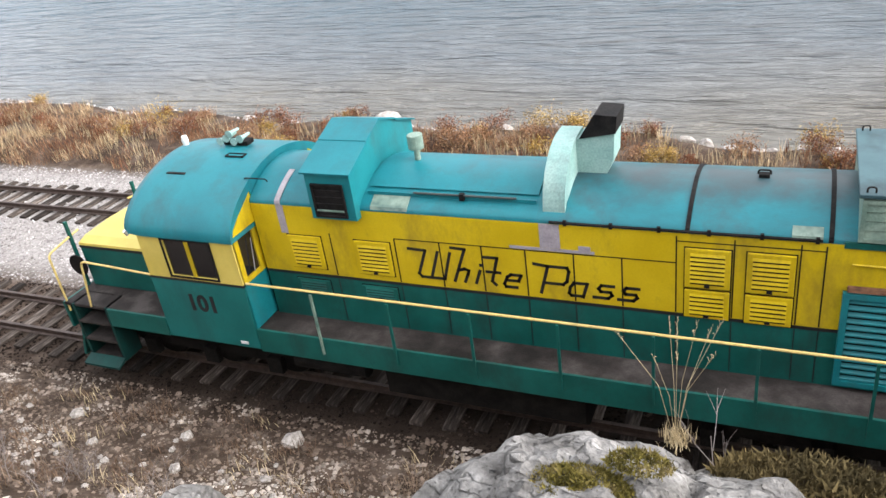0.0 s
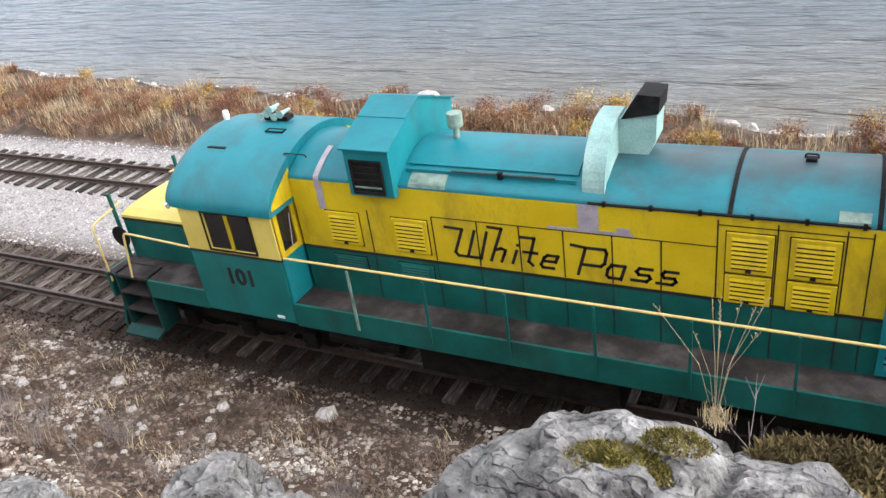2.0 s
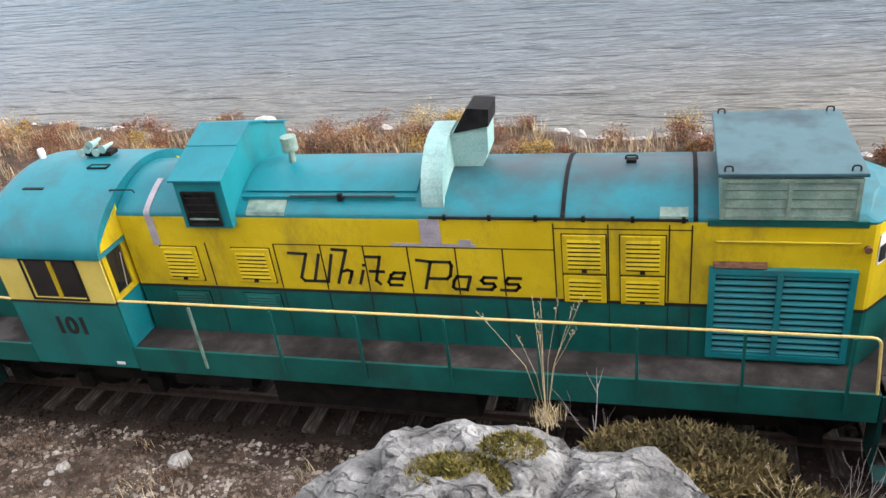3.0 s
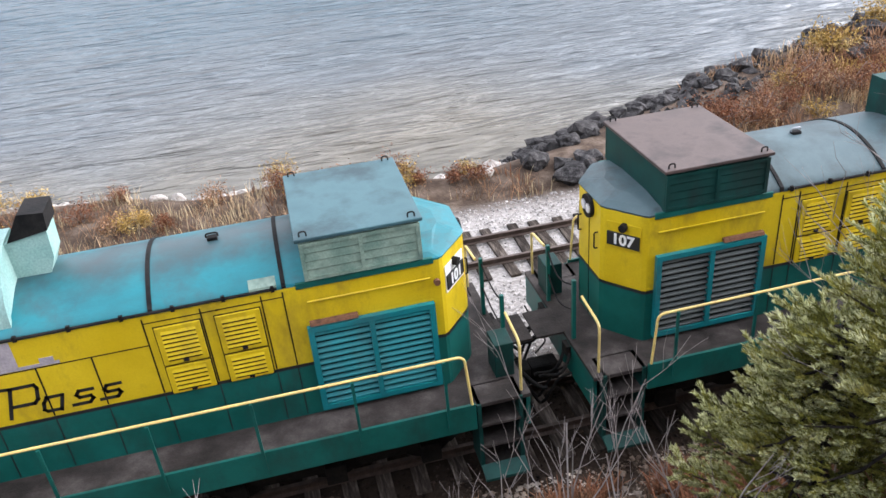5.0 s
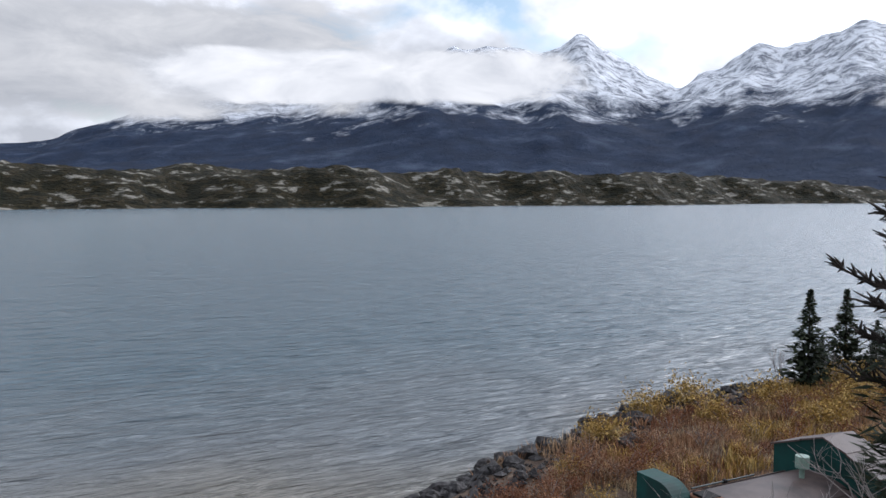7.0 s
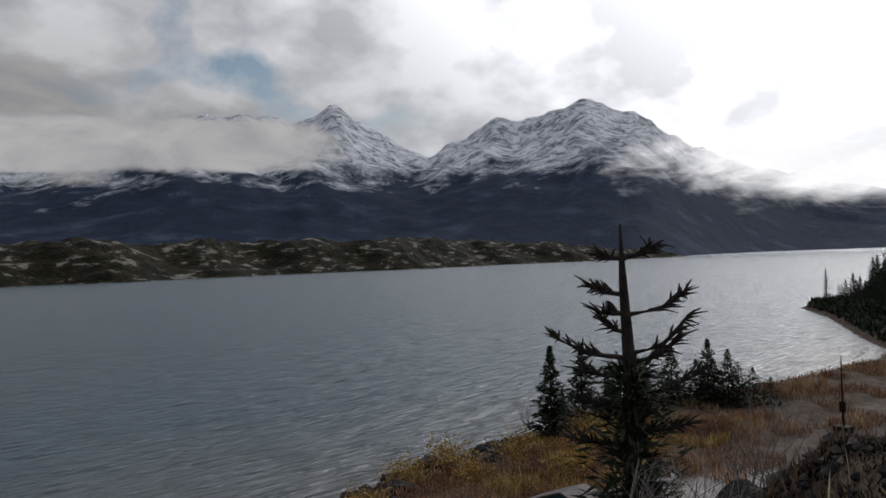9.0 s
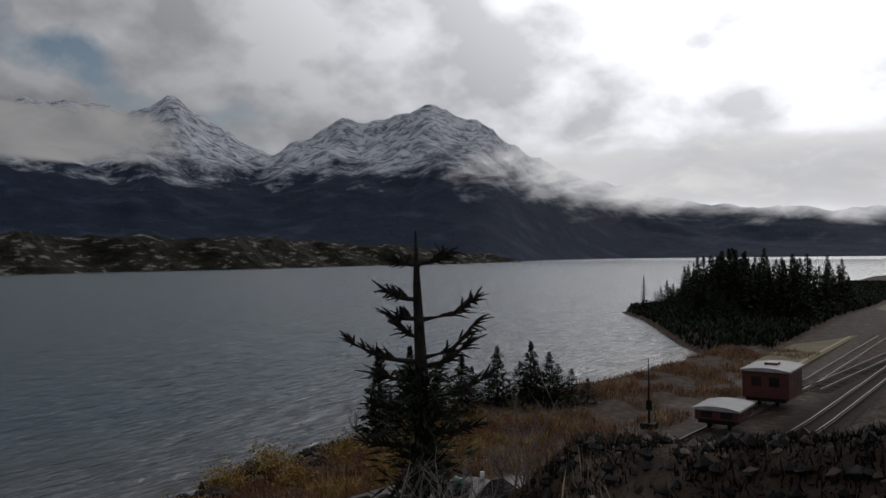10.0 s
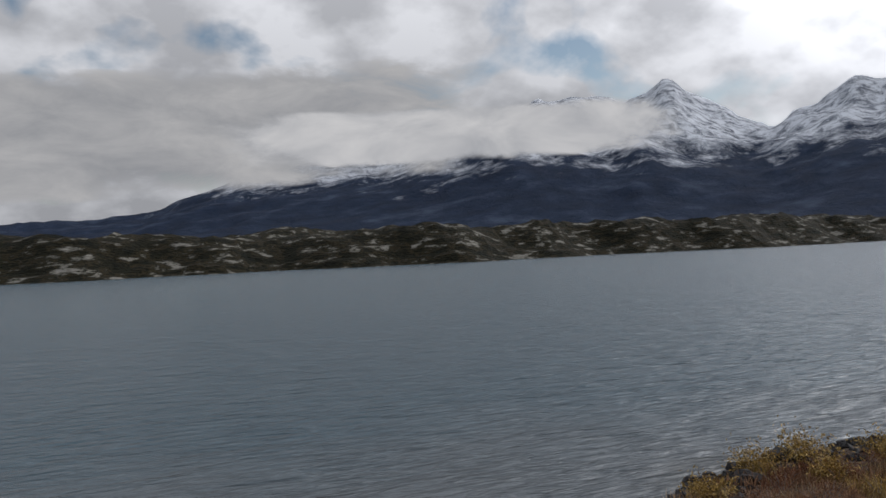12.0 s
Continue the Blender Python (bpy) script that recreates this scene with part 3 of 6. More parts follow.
def bent(points, bend=0.08, seg=5):
    """Rounds the corners of a polyline."""
    pts = [Vector(p) for p in points]
    out = [pts[0]]
    for a, b, c in zip(pts, pts[1:], pts[2:]):
        p, q = b + (a - b).normalized() * bend, b + (c - b).normalized() * bend
        for i in range(seg + 1):
            t = i / seg
            out.append((1 - t) ** 2 * p + 2 * t * (1 - t) * b + t * t * q)
    return out + [pts[-1]]


def thing(name, x=0, y=0, z=0, label="", category="", group="", rz=0, kind=""):
    ob = new(name)
    ob.empty_display_size = 0.3
    ob.matrix_basis = pose(x, y, z, 0, 0, rz)
    return tagged(ob, label, category, group, kind)


# ---- the lie of the land ----
SHORE = [(-420, 60), (-120, 24), (-42, 17.3), (-20, 14.4), (-9, 13.2), (4, 12.7), (11, 10.9), (15, 11.1), (19, 13.3), (28, 17.0), (40, 18.7), (48, 19.5), (61, 14.6), (84, 13.4), (93, 19), (121, 33.4), (135, 42.6), (137, 40), (170, 24), (300, 30), (700, 20), (2600, -40)]
SX, SY = np.array(SHORE, float).T


def shore_y(x):
    return np.interp(x, SX, SY) + 0.5 * np.sin(x * 0.9) * np.clip((70 - np.abs(x)) / 30, 0, 1) * 0.6


def sm(v, a, b):
    t = np.clip((v - a) / (b - a), 0, 1)
    return t * t * (3 - 2 * t)


HILL_Y = np.array([-400, -120, -40, -14, -10, -9, -8, -7, -6, -5, -4, -3, -2.2, -1.7], float)
HILL_Z = np.array([75, 40, 14, 8.0, 7.0, 6.7, 5.9, 4.7, 3.4, 2.0, 0.95, 0.35, 0.02, -0.2], float)


def bump_noise(x, y, s):
    return (np.sin(x * 1.7 * s + 0.6 * np.sin(y * 1.3 * s)) * np.cos(y * 1.9 * s + 0.8 * np.sin(x * 1.1 * s + 2)) + 0.5 * np.sin(x * 4.1 * s + y * 2.7 * s) * np.cos(y * 3.7 * s - x * 1.9 * s))


def track1_y(x):
    return np.interp(x, [-500, 20, 38, 54, 81, 150, 400], [0, 0, -0.5, -1.6, -2.8, -5.0, -10]) * 1.0


def track2_y(x):
    return np.interp(x, [-500, 14, 34, 68, 124, 400], [4.88, 4.88, 3.3, 1.25, 0.2, -4.0]) * 1.0


def land_z(x, y):
    """Height of the ground."""
    x, y = np.asarray(x, float), np.asarray(y, float)
    off = np.where(x > 20, track1_y(x), 0.0)
    hill = np.interp(y - off * sm(x, 20, 50) - 1.8 * sm(x, 10, 15) * sm(-y, 1.7, 5.0), HILL_Y, HILL_Z)
    f = 0.72 + 0.28 * sm(x, 2, 6.5) + 0.17 * sm(x, 11.5, 14) * (1 - sm(x, 15, 19)) - 0.28 * sm(x, 14, 23) - 0.4 * sm(x, 22, 40)
    hill = np.where(hill > 0, hill * f + 0.10 * bump_noise(x, y, 1.3) * sm(hill, 0.2, 2), hill)
    cap = 8.42 - 0.212 * (x - 8.9)
    k = sm(x, 12, 14.5) * (1 - sm(-y, 10.5, 17))
    hill = np.where(hill > 0, hill - np.maximum(hill - np.maximum(cap, 0.3), 0) * k, hill)
    ys = shore_y(x)
    bank = -0.2 + 0.28 * sm(y, 7.0, 8.6) + 0.06 * bump_noise(x, y, 0.8) * sm(y, 7, 8.5)
    d = ys - y
    bank = np.where(d < 2.6, bank + (-1.0 - bank) * sm(2.6 - d, 0, 2.6), bank)
    bank = np.where(d < 0, -1.0 + np.maximum(d * 0.22, -5), bank)
    # the wooded point is a low mound
    mound = 1.6 * np.exp(-((x - 118) / 30) ** 2 - ((y - 20) / 14) ** 2) * sm(d, 0, 6)
    flat = np.where(y > -1.7, bank + mound, np.maximum(hill, -0.2))
    return flat


def grid_axis(*runs):
    out = []
    for a, b, n in runs:
        out += list(np.linspace(a, b, n, endpoint=False))
    return np.array(out + [runs[-1][1]])


def build_ground():
    xs = grid_axis((-420, -60, 18), (-60, -24, 40), (-24, 30, 170), (30, 75, 90), (75, 160, 60), (160, 2600, 30))
    ys = grid_axis((-400, -30, 16), (-30, -12, 20), (-12, 22, 120), (22, 50, 22), (50, 80, 4))
    X, Y = np.meshgrid(xs, ys, indexing="ij")
    Z = land_z(X, Y)
    nx, ny = X.shape
    verts = np.stack([X.ravel(), Y.ravel(), Z.ravel()], 1)
    faces = [(i * ny + j, (i + 1) * ny + j, (i + 1) * ny + j + 1, i * ny + j + 1) for i in range(nx - 1) for j in range(ny - 1)]
    ob = mesh_object("ground", verts, faces, ground_material(), smooth=True)
    # strip along the first track: oil stains plus painted shade below the train
    oil_shade = 0.85 * (1 - sm(np.abs(Y - track1_y(X)), 0.9, 2.3)) * sm(X, -9, -2)
    ball = np.clip(sm(Y, 0.9, 2.2) * (1 - sm(Y, 6.4, 7.3)), 0, 1) * np.where(X < 40, 1, 0.12)
    a = ob.data.attributes.new("ballast", "FLOAT", "POINT")
    a.data.foreach_set("value", ball.ravel().astype(np.float32))
    b = ob.data.attributes.new("oil_shade", "FLOAT", "POINT")
    b.data.foreach_set("value", oil_shade.ravel().astype(np.float32))
    tagged(ob, "brown stony soil with pale ballast beside the tracks", "ground", kind="structure")
    return ob


build_ground()

WATER_Z = -1.0
water = mesh_object("water", [(-3500, -300, WATER_Z), (4500, -300, WATER_Z), (4500, 4500, WATER_Z), (-3500, 4500, WATER_Z)], [(0, 1, 2, 3)], water_material())
tagged(water, "grey-blue rippled lake water with sandy shallows", "lake", kind="structure")


# ---- far shore and mountains ----
def fractal(x, y, s, octaves=5, seed=0.0):
    out = np.zeros_like(x)
    flat = out.ravel()
    xf, yf = x.ravel(), y.ravel()
    for i in range(flat.size):
        flat[i] = noise.fractal(Vector((xf[i] * s + seed, yf[i] * s - seed, seed)), 1.0, 2.1, octaves)
    return flat.reshape(x.shape)


def build_far_shore():
    us = np.linspace(-700, 1050, 330)
    vs = np.linspace(0, 1, 34) ** 1.3 * 420
    U, V = np.meshgrid(us, vs, indexing="ij")
    front = 545 + 0.00006 * (U - 350) ** 2 + 14 * np.sin(U * 0.021) + 8 * np.sin(U * 0.07 + 1)
    X, Y = U, front + V
    n1 = fractal(X, Y, 0.012, 5, 3.1)
    n2 = fractal(X, Y, 0.045, 4, 8.7)
    env = sm(V, 0, 70) * (1 - 0.65 * sm(X, 700, 1050))
    Z = -1.5 + env * (26 + 10 * n1) + sm(V, 0, 12) * (3.2 + 3.6 * n2)
    nx, ny = X.shape
    faces = [(i * ny + j, (i + 1) * ny + j, (i + 1) * ny + j + 1, i * ny + j + 1) for i in range(nx - 1) for j in range(ny - 1)]
    ob = mesh_object("far_shore", np.stack([X.ravel(), Y.ravel(), Z.ravel()], 1), faces, M_FARVEG)
    tagged(ob, "low rocky far shore with dark scrub and pale outcrops", "shore", kind="structure")


build_far_shore()

# crest of the range: azimuth and elevation in degrees
CREST = [(-34, 2.4), (-8, 2.9), (0, 3.5), (2, 4.5), (5.7, 5.6), (11.5, 7.0), (17.5, 8.2), (21, 9.3), (24, 10.3), (27.5, 10.9), (31, 10.4), (33.2, 9.6), (34.9, 10.0), (36.2, 10.9), (37.2, 10.1), (38.8, 9.2), (41.5, 7.9), (42.8, 7.6), (44.5, 8.4), (47.9, 9.8), (49.4, 9.1), (51.2, 9.7), (53.0, 10.3), (54.2, 10.9), (55.6, 10.2), (57.8, 9.4), (60.4, 7.7), (65, 5.6), (72, 3.8), (86, 2.5), (122, 3.0)]


def build_mountains():
    az = np.linspace(-34, 122, 420)
    tt = np.linspace(0, 1, 64)
    A, T = np.meshgrid(az, tt, indexing="ij")
    foot = 1250 + 900 * sm(A, 58, 70)
    crest = 2700 + 500 * sm(A, 58, 70)
    R = foot + (crest * 1.35 - foot) * T
    ca, ce = np.array(CREST, float).T
    ca = ca + 0.5
    R0 = foot + (crest * 1.35 - foot) * T
    wx, wy = R0 * np.sin(np.radians(A)), R0 * np.cos(np.radians(A))
    warp = fractal(wx, wy, 0.0022, 4, 4.4)
    lower = np.clip(1 - (R0 - foot) / (crest - foot), 0, 1)
    aw = A + 6.0 * warp * lower
    el = sum(np.interp(aw + d, ca, ce) for d in (-0.36, -0.18, 0, 0.18, 0.36)) / 5
    el = el + 0.2 * fractal(A * 100, T * 0, 0.009, 5, 2.2) * (1 - lower) * (0.35 + 0.65 * sm(A, 10, 26))
    zc = crest * np.tan(np.radians(el))
    up = np.clip((R - foot) / (crest - foot), 0, 1.4)
    prof = np.where(up < 1, up ** 1.15, 1 - 1.4 * (up - 1))
    X, Y = R * np.sin(np.radians(A)), R * np.cos(np.radians(A))
    n1 = fractal(X, Y, 0.0016, 6, 1.3)
    n2 = np.abs(fractal(X, Y, 0.0034, 6, 6.1))
    Z = -3 + zc * prof * (1 + 0.05 * n1) + np.minimum(prof, 1) * (30 * n1 - 50 * n2 * (1 - 0.7 * sm(up, 0.8, 1.0)) + 15) * np.clip(up * 3, 0, 1)
    nx, ny = X.shape
    faces = [(i * ny + j, (i + 1) * ny + j, (i + 1) * ny + j + 1, i * ny + j + 1) for i in range(nx - 1) for j in range(ny - 1)]
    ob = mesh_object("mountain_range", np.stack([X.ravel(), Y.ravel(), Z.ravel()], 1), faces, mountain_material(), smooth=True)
    tagged(ob, "snow-capped mountain range with dark forested slopes, blue haze in their colour", "mountain", kind="structure")


build_mountains()


def cloud_bank(a0, a1, e0, e1, r, strength, seed, lo, hi, slope=0.0):
    """A bank of cloud hanging before the range: azimuths, elevations, distance."""
    nu, nv = 40, 10
    verts, uvs = [], []
    for i in range(nu + 1):
        for j in range(nv + 1):
            a = radians(a0 + (a1 - a0) * i / nu)
            e = radians(e0 + slope * i / nu + (e1 - e0) * j / nv)
            verts.append((r * math.sin(a), r * math.cos(a), 8.6 + r * math.tan(e)))
            uvs.append((i / nu, j / nv))
    faces = [(i * (nv + 1) + j, (i + 1) * (nv + 1) + j, (i + 1) * (nv + 1) + j + 1, i * (nv + 1) + j + 1) for i in range(nu) for j in range(nv)]
    ob = mesh_object("cloud_bank", verts, faces, cloud_material("cloud_vapour", strength, seed, lo, hi))
    lay = ob.data.uv_layers.new(name="span")
    for lp in ob.data.loops:
        lay.data[lp.index].uv = uvs[lp.vertex_index]
    ob.visible_shadow = False
    tagged(ob, "white cloud bank lying along the mountain side", "cloud", kind="structure")


cloud_bank(4, 38.4, 6.2, 10.3, 1500, 1.5, 10.0, 0.68, 1.02)
cloud_bank(-36, 25, 2.3, 11.0, 1520, 1.15, 55.0, 0.64, 1.0, 3.4)
cloud_bank(52, 112, 3.0, 9.4, 1540, 3.7, 120.0, 0.82, 1.3, -2.4)
cloud_bank(60, 120, 1.6, 10.0, 1600, 5.2, 220.0, 0.8, 1.4, -0.5)


# ---- tracks ----
TIE = bmesh.new()
box(-0.11, 0.11, -1.02, 1.02, -0.16, 0.0, 0.012, TIE)
TIE_MESH = bpy.data.meshes.new("tie")
TIE.to_mesh(TIE_MESH)
TIE.free()
TIE_MESH.materials.append(M_TIE)
RAIL_PROFILE = [(-0.055, -0.135), (0.055, -0.135), (0.055, -0.125), (0.010, -0.105), (0.010, -0.04), (0.033, -0.03), (0.033, 0.0), (-0.033, 0.0), (-0.033, -0.03), (-0.010, -0.04), (-0.010, -0.105), (-0.055, -0.125)]


def track(name, yc, x0, x1, tie0, tie1, label, slope=None):
    root = thing(name, x0, float(yc(x0)), -0.3, label, "railway track", "railway tracks", kind="structure")
    base = root.matrix_basis.inverted()
    xs = np.arange(x0, x1 + 1, 2.0)
    for side in (-0.49, 0.49):
        verts, faces, k = [], [], len(RAIL_PROFILE)
        for x in xs:
            y = float(yc(x))
            verts += [base @ Vector((x, y + side + a, b)) for a, b in RAIL_PROFILE]
        for i in range(len(xs) - 1):
            faces += [(i * k + j, i * k + (j + 1) % k, (i + 1) * k + (j + 1) % k, (i + 1) * k + j) for j in range(k)]
        mesh_object("rail", verts, faces, M_STEEL, root)
    rnd = random.Random(7)
    x = tie0
    while x < tie1:
        ob = new("tie", TIE_MESH)
        ob.parent = root
        y = float(yc(x))
        ob.matrix_basis = base @ pose(x + rnd.uniform(-0.03, 0.03), y + rnd.uniform(-0.06, 0.06), -0.137 + rnd.uniform(-0.012, 0.0), 0, rnd.uniform(-1, 1), rnd.uniform(-2.5, 2.5))
        x += 0.52
    return root


track("railway_track", track1_y, -120, 320, -16, 24, "worn narrow-gauge track on weathered timber ties")
track("railway_track", track2_y, -120, 320, -24, 20, "rusty siding track on pale ballast")
track("railway_track", lambda x: np.interp(x, [64, 100, 180], [0.6, -3.0, -9.0]), 64, 180, 64, 90, "diverging station track beyond the red cars")


# ---- locomotives ----
def round_arc(w, z0, z1, n, power):
    """Half an arched roof section, from the eave (w, z0) to the crown (0, z1)."""
    return [(w * math.cos(t) ** (2 / power), z0 + (z1 - z0) * math.sin(t) ** (2 / power)) for t in [math.pi / 2 * i / n for i in range(n)]] + [(0.0, z1)]


HOOD_ARC = [(0.875, 3.40), (0.872, 3.43)] + [(0.86 - 0.086 * i, 3.46 + 0.30 * (1 - (1 - i / 10) ** 2)) for i in range(10)] + [(0.0, 3.76)]
CAB_ARC = [(1.46, 3.02)] + round_arc(1.46, 3.06, 3.86, 16, 1.75)


def both_sides(arc):
    return arc + [(-y, z) for y, z in arc[-2::-1]]


def louver_door(root, x0, x1, z0, z1, y, paint, name="louver_door", rows=6, split=None, label=""):
    """A raised access door with pressed louvers; y is its face, outward to -y or +y."""
    s = -1 if y < 0 else 1
    bm = bmesh.new()
    box(x0, x1, min(y, y + s * 0.035), max(y, y + s * 0.035), z0, z1, 0.008, bm)
    door = part(name, bm, paint, root, label)
    part("door_joint", box(x0 - 0.014, x1 + 0.014, min(y, y + s * 0.006), max(y, y + s * 0.006), z0 - 0.02, z1 + 0.012), M_SOOT, door)
    h = (z1 - z0) * 0.8 / rows
    for i in range(rows):
        zc = z0 + (z1 - z0) * 0.1 + h * (i + 0.5)
        bm = prism([(y + s * 0.030, zc - h * 0.12), (y + s * 0.049, zc - h * 0.12), (y + s * 0.038, zc + h * 0.44), (y + s * 0.030, zc + h * 0.44)], x0 + 0.06, x1 - 0.06)
        part("louver", bm, paint, door)
        # black strip that draws the shadow under each louver's lip
        part("slot_shade", box(x0 + 0.065, x1 - 0.065, min(y + s * 0.03, y + s * 0.0375), max(y + s * 0.03, y + s * 0.0375), zc - h * 0.54, zc - h * 0.14), M_SOOT, door)
    part("latch", box((x0 + x1) / 2 - 0.03, (x0 + x1) / 2 + 0.03, min(y + s * 0.034, y + s * 0.055), max(y + s * 0.034, y + s * 0.055), z0 + 0.02, z0 + 0.05), M_SOOT, door)
    return door


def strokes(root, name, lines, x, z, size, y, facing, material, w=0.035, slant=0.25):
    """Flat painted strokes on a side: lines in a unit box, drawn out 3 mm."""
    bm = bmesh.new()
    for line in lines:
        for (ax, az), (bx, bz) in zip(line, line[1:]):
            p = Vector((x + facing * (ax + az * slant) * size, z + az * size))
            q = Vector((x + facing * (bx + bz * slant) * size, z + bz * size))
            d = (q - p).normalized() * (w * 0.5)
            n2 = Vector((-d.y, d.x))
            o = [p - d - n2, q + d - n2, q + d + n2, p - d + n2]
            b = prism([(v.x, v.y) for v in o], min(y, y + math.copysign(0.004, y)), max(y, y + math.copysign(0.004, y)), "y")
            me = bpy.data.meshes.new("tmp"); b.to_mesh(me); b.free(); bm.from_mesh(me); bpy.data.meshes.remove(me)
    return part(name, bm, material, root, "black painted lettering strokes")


def text_part(root, body, size, m, material, name="number", label=""):
    cu = bpy.data.curves.new(name, "FONT")
    cu.body = body
    cu.size = size
    cu.extrude = 0.003
    cu.offset = size * 0.035
    cu.align_x, cu.align_y = "CENTER", "CENTER"
    cu.materials.append(material)
    ob = new(name, cu)
    ob.parent = root
    ob.matrix_basis = m
    return tagged(ob, label) if label else ob


def pane_wall(root, axis, at, thick, a0, a1, z0, z1, w0, w1, wz0, wz1, paint, name="wall_panel"):
    """A cab wall with one window opening. axis: the way the wall faces."""
    def blk(p0, p1, q0, q1, bm):
        if axis == "y":
            return box(p0, p1, min(at, at + thick), max(at, at + thick), q0, q1, 0, bm)
        return box(min(at, at + thick), max(at, at + thick), p0, p1, q0, q1, 0, bm)
    bm = bmesh.new()
    blk(a0, w0, z0, z1, bm); blk(w1, a1, z0, z1, bm); blk(w0, w1, z0, wz0, bm); blk(w0, w1, wz1, z1, bm)
    wall = part(name, bm, paint, root)
    bm = bmesh.new()
    m = at + thick * 0.6
    if axis == "y":
        box(w0, w1, m - 0.004, m + 0.004, wz0, wz1, 0, bm)
    else:
        box(m - 0.004, m + 0.004, w0, w1, wz0, wz1, 0, bm)
    part("window_pane", bm, M_GLASSD, wall, "dark dusty cab window glass")
    return wall


def locomotive(x, rz, number, label, roof, roof_old, lid, scoop_paint, stack_paint, shutter, lettered):
    root = thing("locomotive", x, 0, 0, label, "locomotive", "coupled diesel locomotives", rz=rz)

    # underframe, deck and skirt
    part("underframe", box(-4.0, 10.3, -1.05, 1.05, 0.95, 1.42), M_UNDER, root)
    part("walkway", box(-4.1, 10.4, -1.40, 1.40, 1.44, 1.50, 0.01), M_DECK, root, "grimy brown steel walkway")
    for s in (-1, 1):
        bm = bmesh.new()
        box(-0.04, 9.66, s * 1.42 - 0.02, s * 1.42 + 0.02, 1.14, 1.545, 0.006, bm)
        part("side_sill", bm, M_GREEN, root)
        bm = bmesh.new()
        box(-3.1, -1.84, s * 1.42 - 0.02, s * 1.42 + 0.02, 1.16, 1.50, 0.006, bm)
        part("side_sill", bm, M_GREEN, root)
    # trucks and tanks
    for xc in (-1.6, 7.8):
        for s in (-1, 1):
            fr = part("truck_frame", prism([(xc - 1.75, 0.62), (xc - 1.6, 0.78), (xc - 0.6, 0.80), (xc - 0.35, 0.92), (xc + 0.35, 0.92), (xc + 0.6, 0.80), (xc + 1.6, 0.78), (xc + 1.75, 0.62), (xc + 1.6, 0.50), (xc + 0.5, 0.45), (xc - 0.5, 0.45), (xc - 1.6, 0.50)], s * 0.80 - 0.07, s * 0.80 + 0.07, "y"), M_UNDER, root)
            for dx in (-1.3, 0, 1.3):
                part("wheel", wheel(xc + dx, 0.43, s * 0.49), M_UNDER, root, "dark steel locomotive wheel")
                part("journal_box", box(xc + dx - 0.14, xc + dx + 0.14, s * 0.93 - 0.06, s * 0.93 + 0.06, 0.32, 0.62, 0.02), M_UNDER, fr)
    part("fuel_tank", prism([(-1.15, 0.95), (-1.15, 0.5), (-0.95, 0.33), (0.95, 0.33), (1.15, 0.5), (1.15, 0.95)], 1.9, 4.9), M_UNDER, root)
    part("air_reservoir", tube([(0.35, -1.12, 0.85), (1.6, -1.12, 0.85)], 0.14, 12), M_UNDER, root)

    # long hood
    end_profile = [(0.0, -0.875), (9.47, -0.875), (9.52, -0.84), (9.86, -0.43), (9.90, -0.36), (9.90, 0.36), (9.86, 0.43), (9.52, 0.84), (9.47, 0.875), (0.0, 0.875)]
    part("hood_lower_side", prism(end_profile, 1.50, 2.265, "z"), M_GREEN, root)
    ex = [(px + (0.003 if px > 5 else 0), py * 1.004) for px, py in end_profile]
    part("hood_stripe", prism(ex, 2.255, 2.30, "z"), M_BLACK, root, "black stripe between the two colours")
    part("hood_upper_side", prism(end_profile, 2.295, 3.40, "z"), M_YELLOW, root)
    for x0, x1, mt in ((0.0, 4.33, roof if lettered else lid), (4.33, 6.13, roof_old), (6.15, 7.62, roof_old)):
        part("roof_panel", vault(both_sides(HOOD_ARC), x0, x1), mt, root, smooth=True)
    # the hood's end has a nearly flat sheet roof that follows the chamfered corners
    part("roof_panel", vault(both_sides(HOOD_ARC), 7.64, 8.0), roof_old, root, smooth=True)
    bm = bmesh.new()
    rim = [(7.98, -0.885)] + end_profile[1:-1] + [(7.98, 0.885)]
    low = [bm.verts.new((px, py, 3.395)) for px, py in rim]
    mid = [bm.verts.new((px + (0.012 if px > 8 else 0), py * 1.006, 3.425)) for px, py in rim]
    top = [bm.verts.new((px - (0.10 if px > 8 else 0), py * 0.9, 3.475)) for px, py in rim]
    crown = [bm.verts.new((min(px, 9.62), py * 0.42, 3.525)) for px, py in rim]
    for r0, r1 in ((low, mid), (mid, top), (top, crown)):
        for i in range(len(rim) - 1):
            bm.faces.new((r0[i], r0[i + 1], r1[i + 1], r1[i]))
    bm.faces.new(crown)
    bm.faces.new(low[::-1])
    part("roof_end", bm, roof_old if lettered else roof, root)
    for xx in (6.14, 7.63):
        part("roof_seam", prism(both_sides([(y * 1.012, z + 0.012) for y, z in HOOD_ARC]), xx - 0.025, xx + 0.025), M_SOOT, root)
    part("lifting_lug", box(6.83, 6.95, -0.05, 0.05, 3.75, 3.80, 0.01), M_SOOT, root)
    part("lug_eye", tube(bent([(6.82, 0, 3.79), (6.82, 0, 3.84), (6.96, 0, 3.84), (6.96, 0, 3.79)], 0.03, 3), 0.012, 6), M_LENS if not lettered else M_SOOT, root)
    # eaves gutter with bolts
    part("eave_rail", tube([(4.5, -0.885, 3.43), (7.55, -0.885, 3.43)], 0.018, 6), M_SOOT, root)
    part("eave_rail", tube([(4.5, 0.885, 3.43), (7.55, 0.885, 3.43)], 0.018, 6), M_SOOT, root)
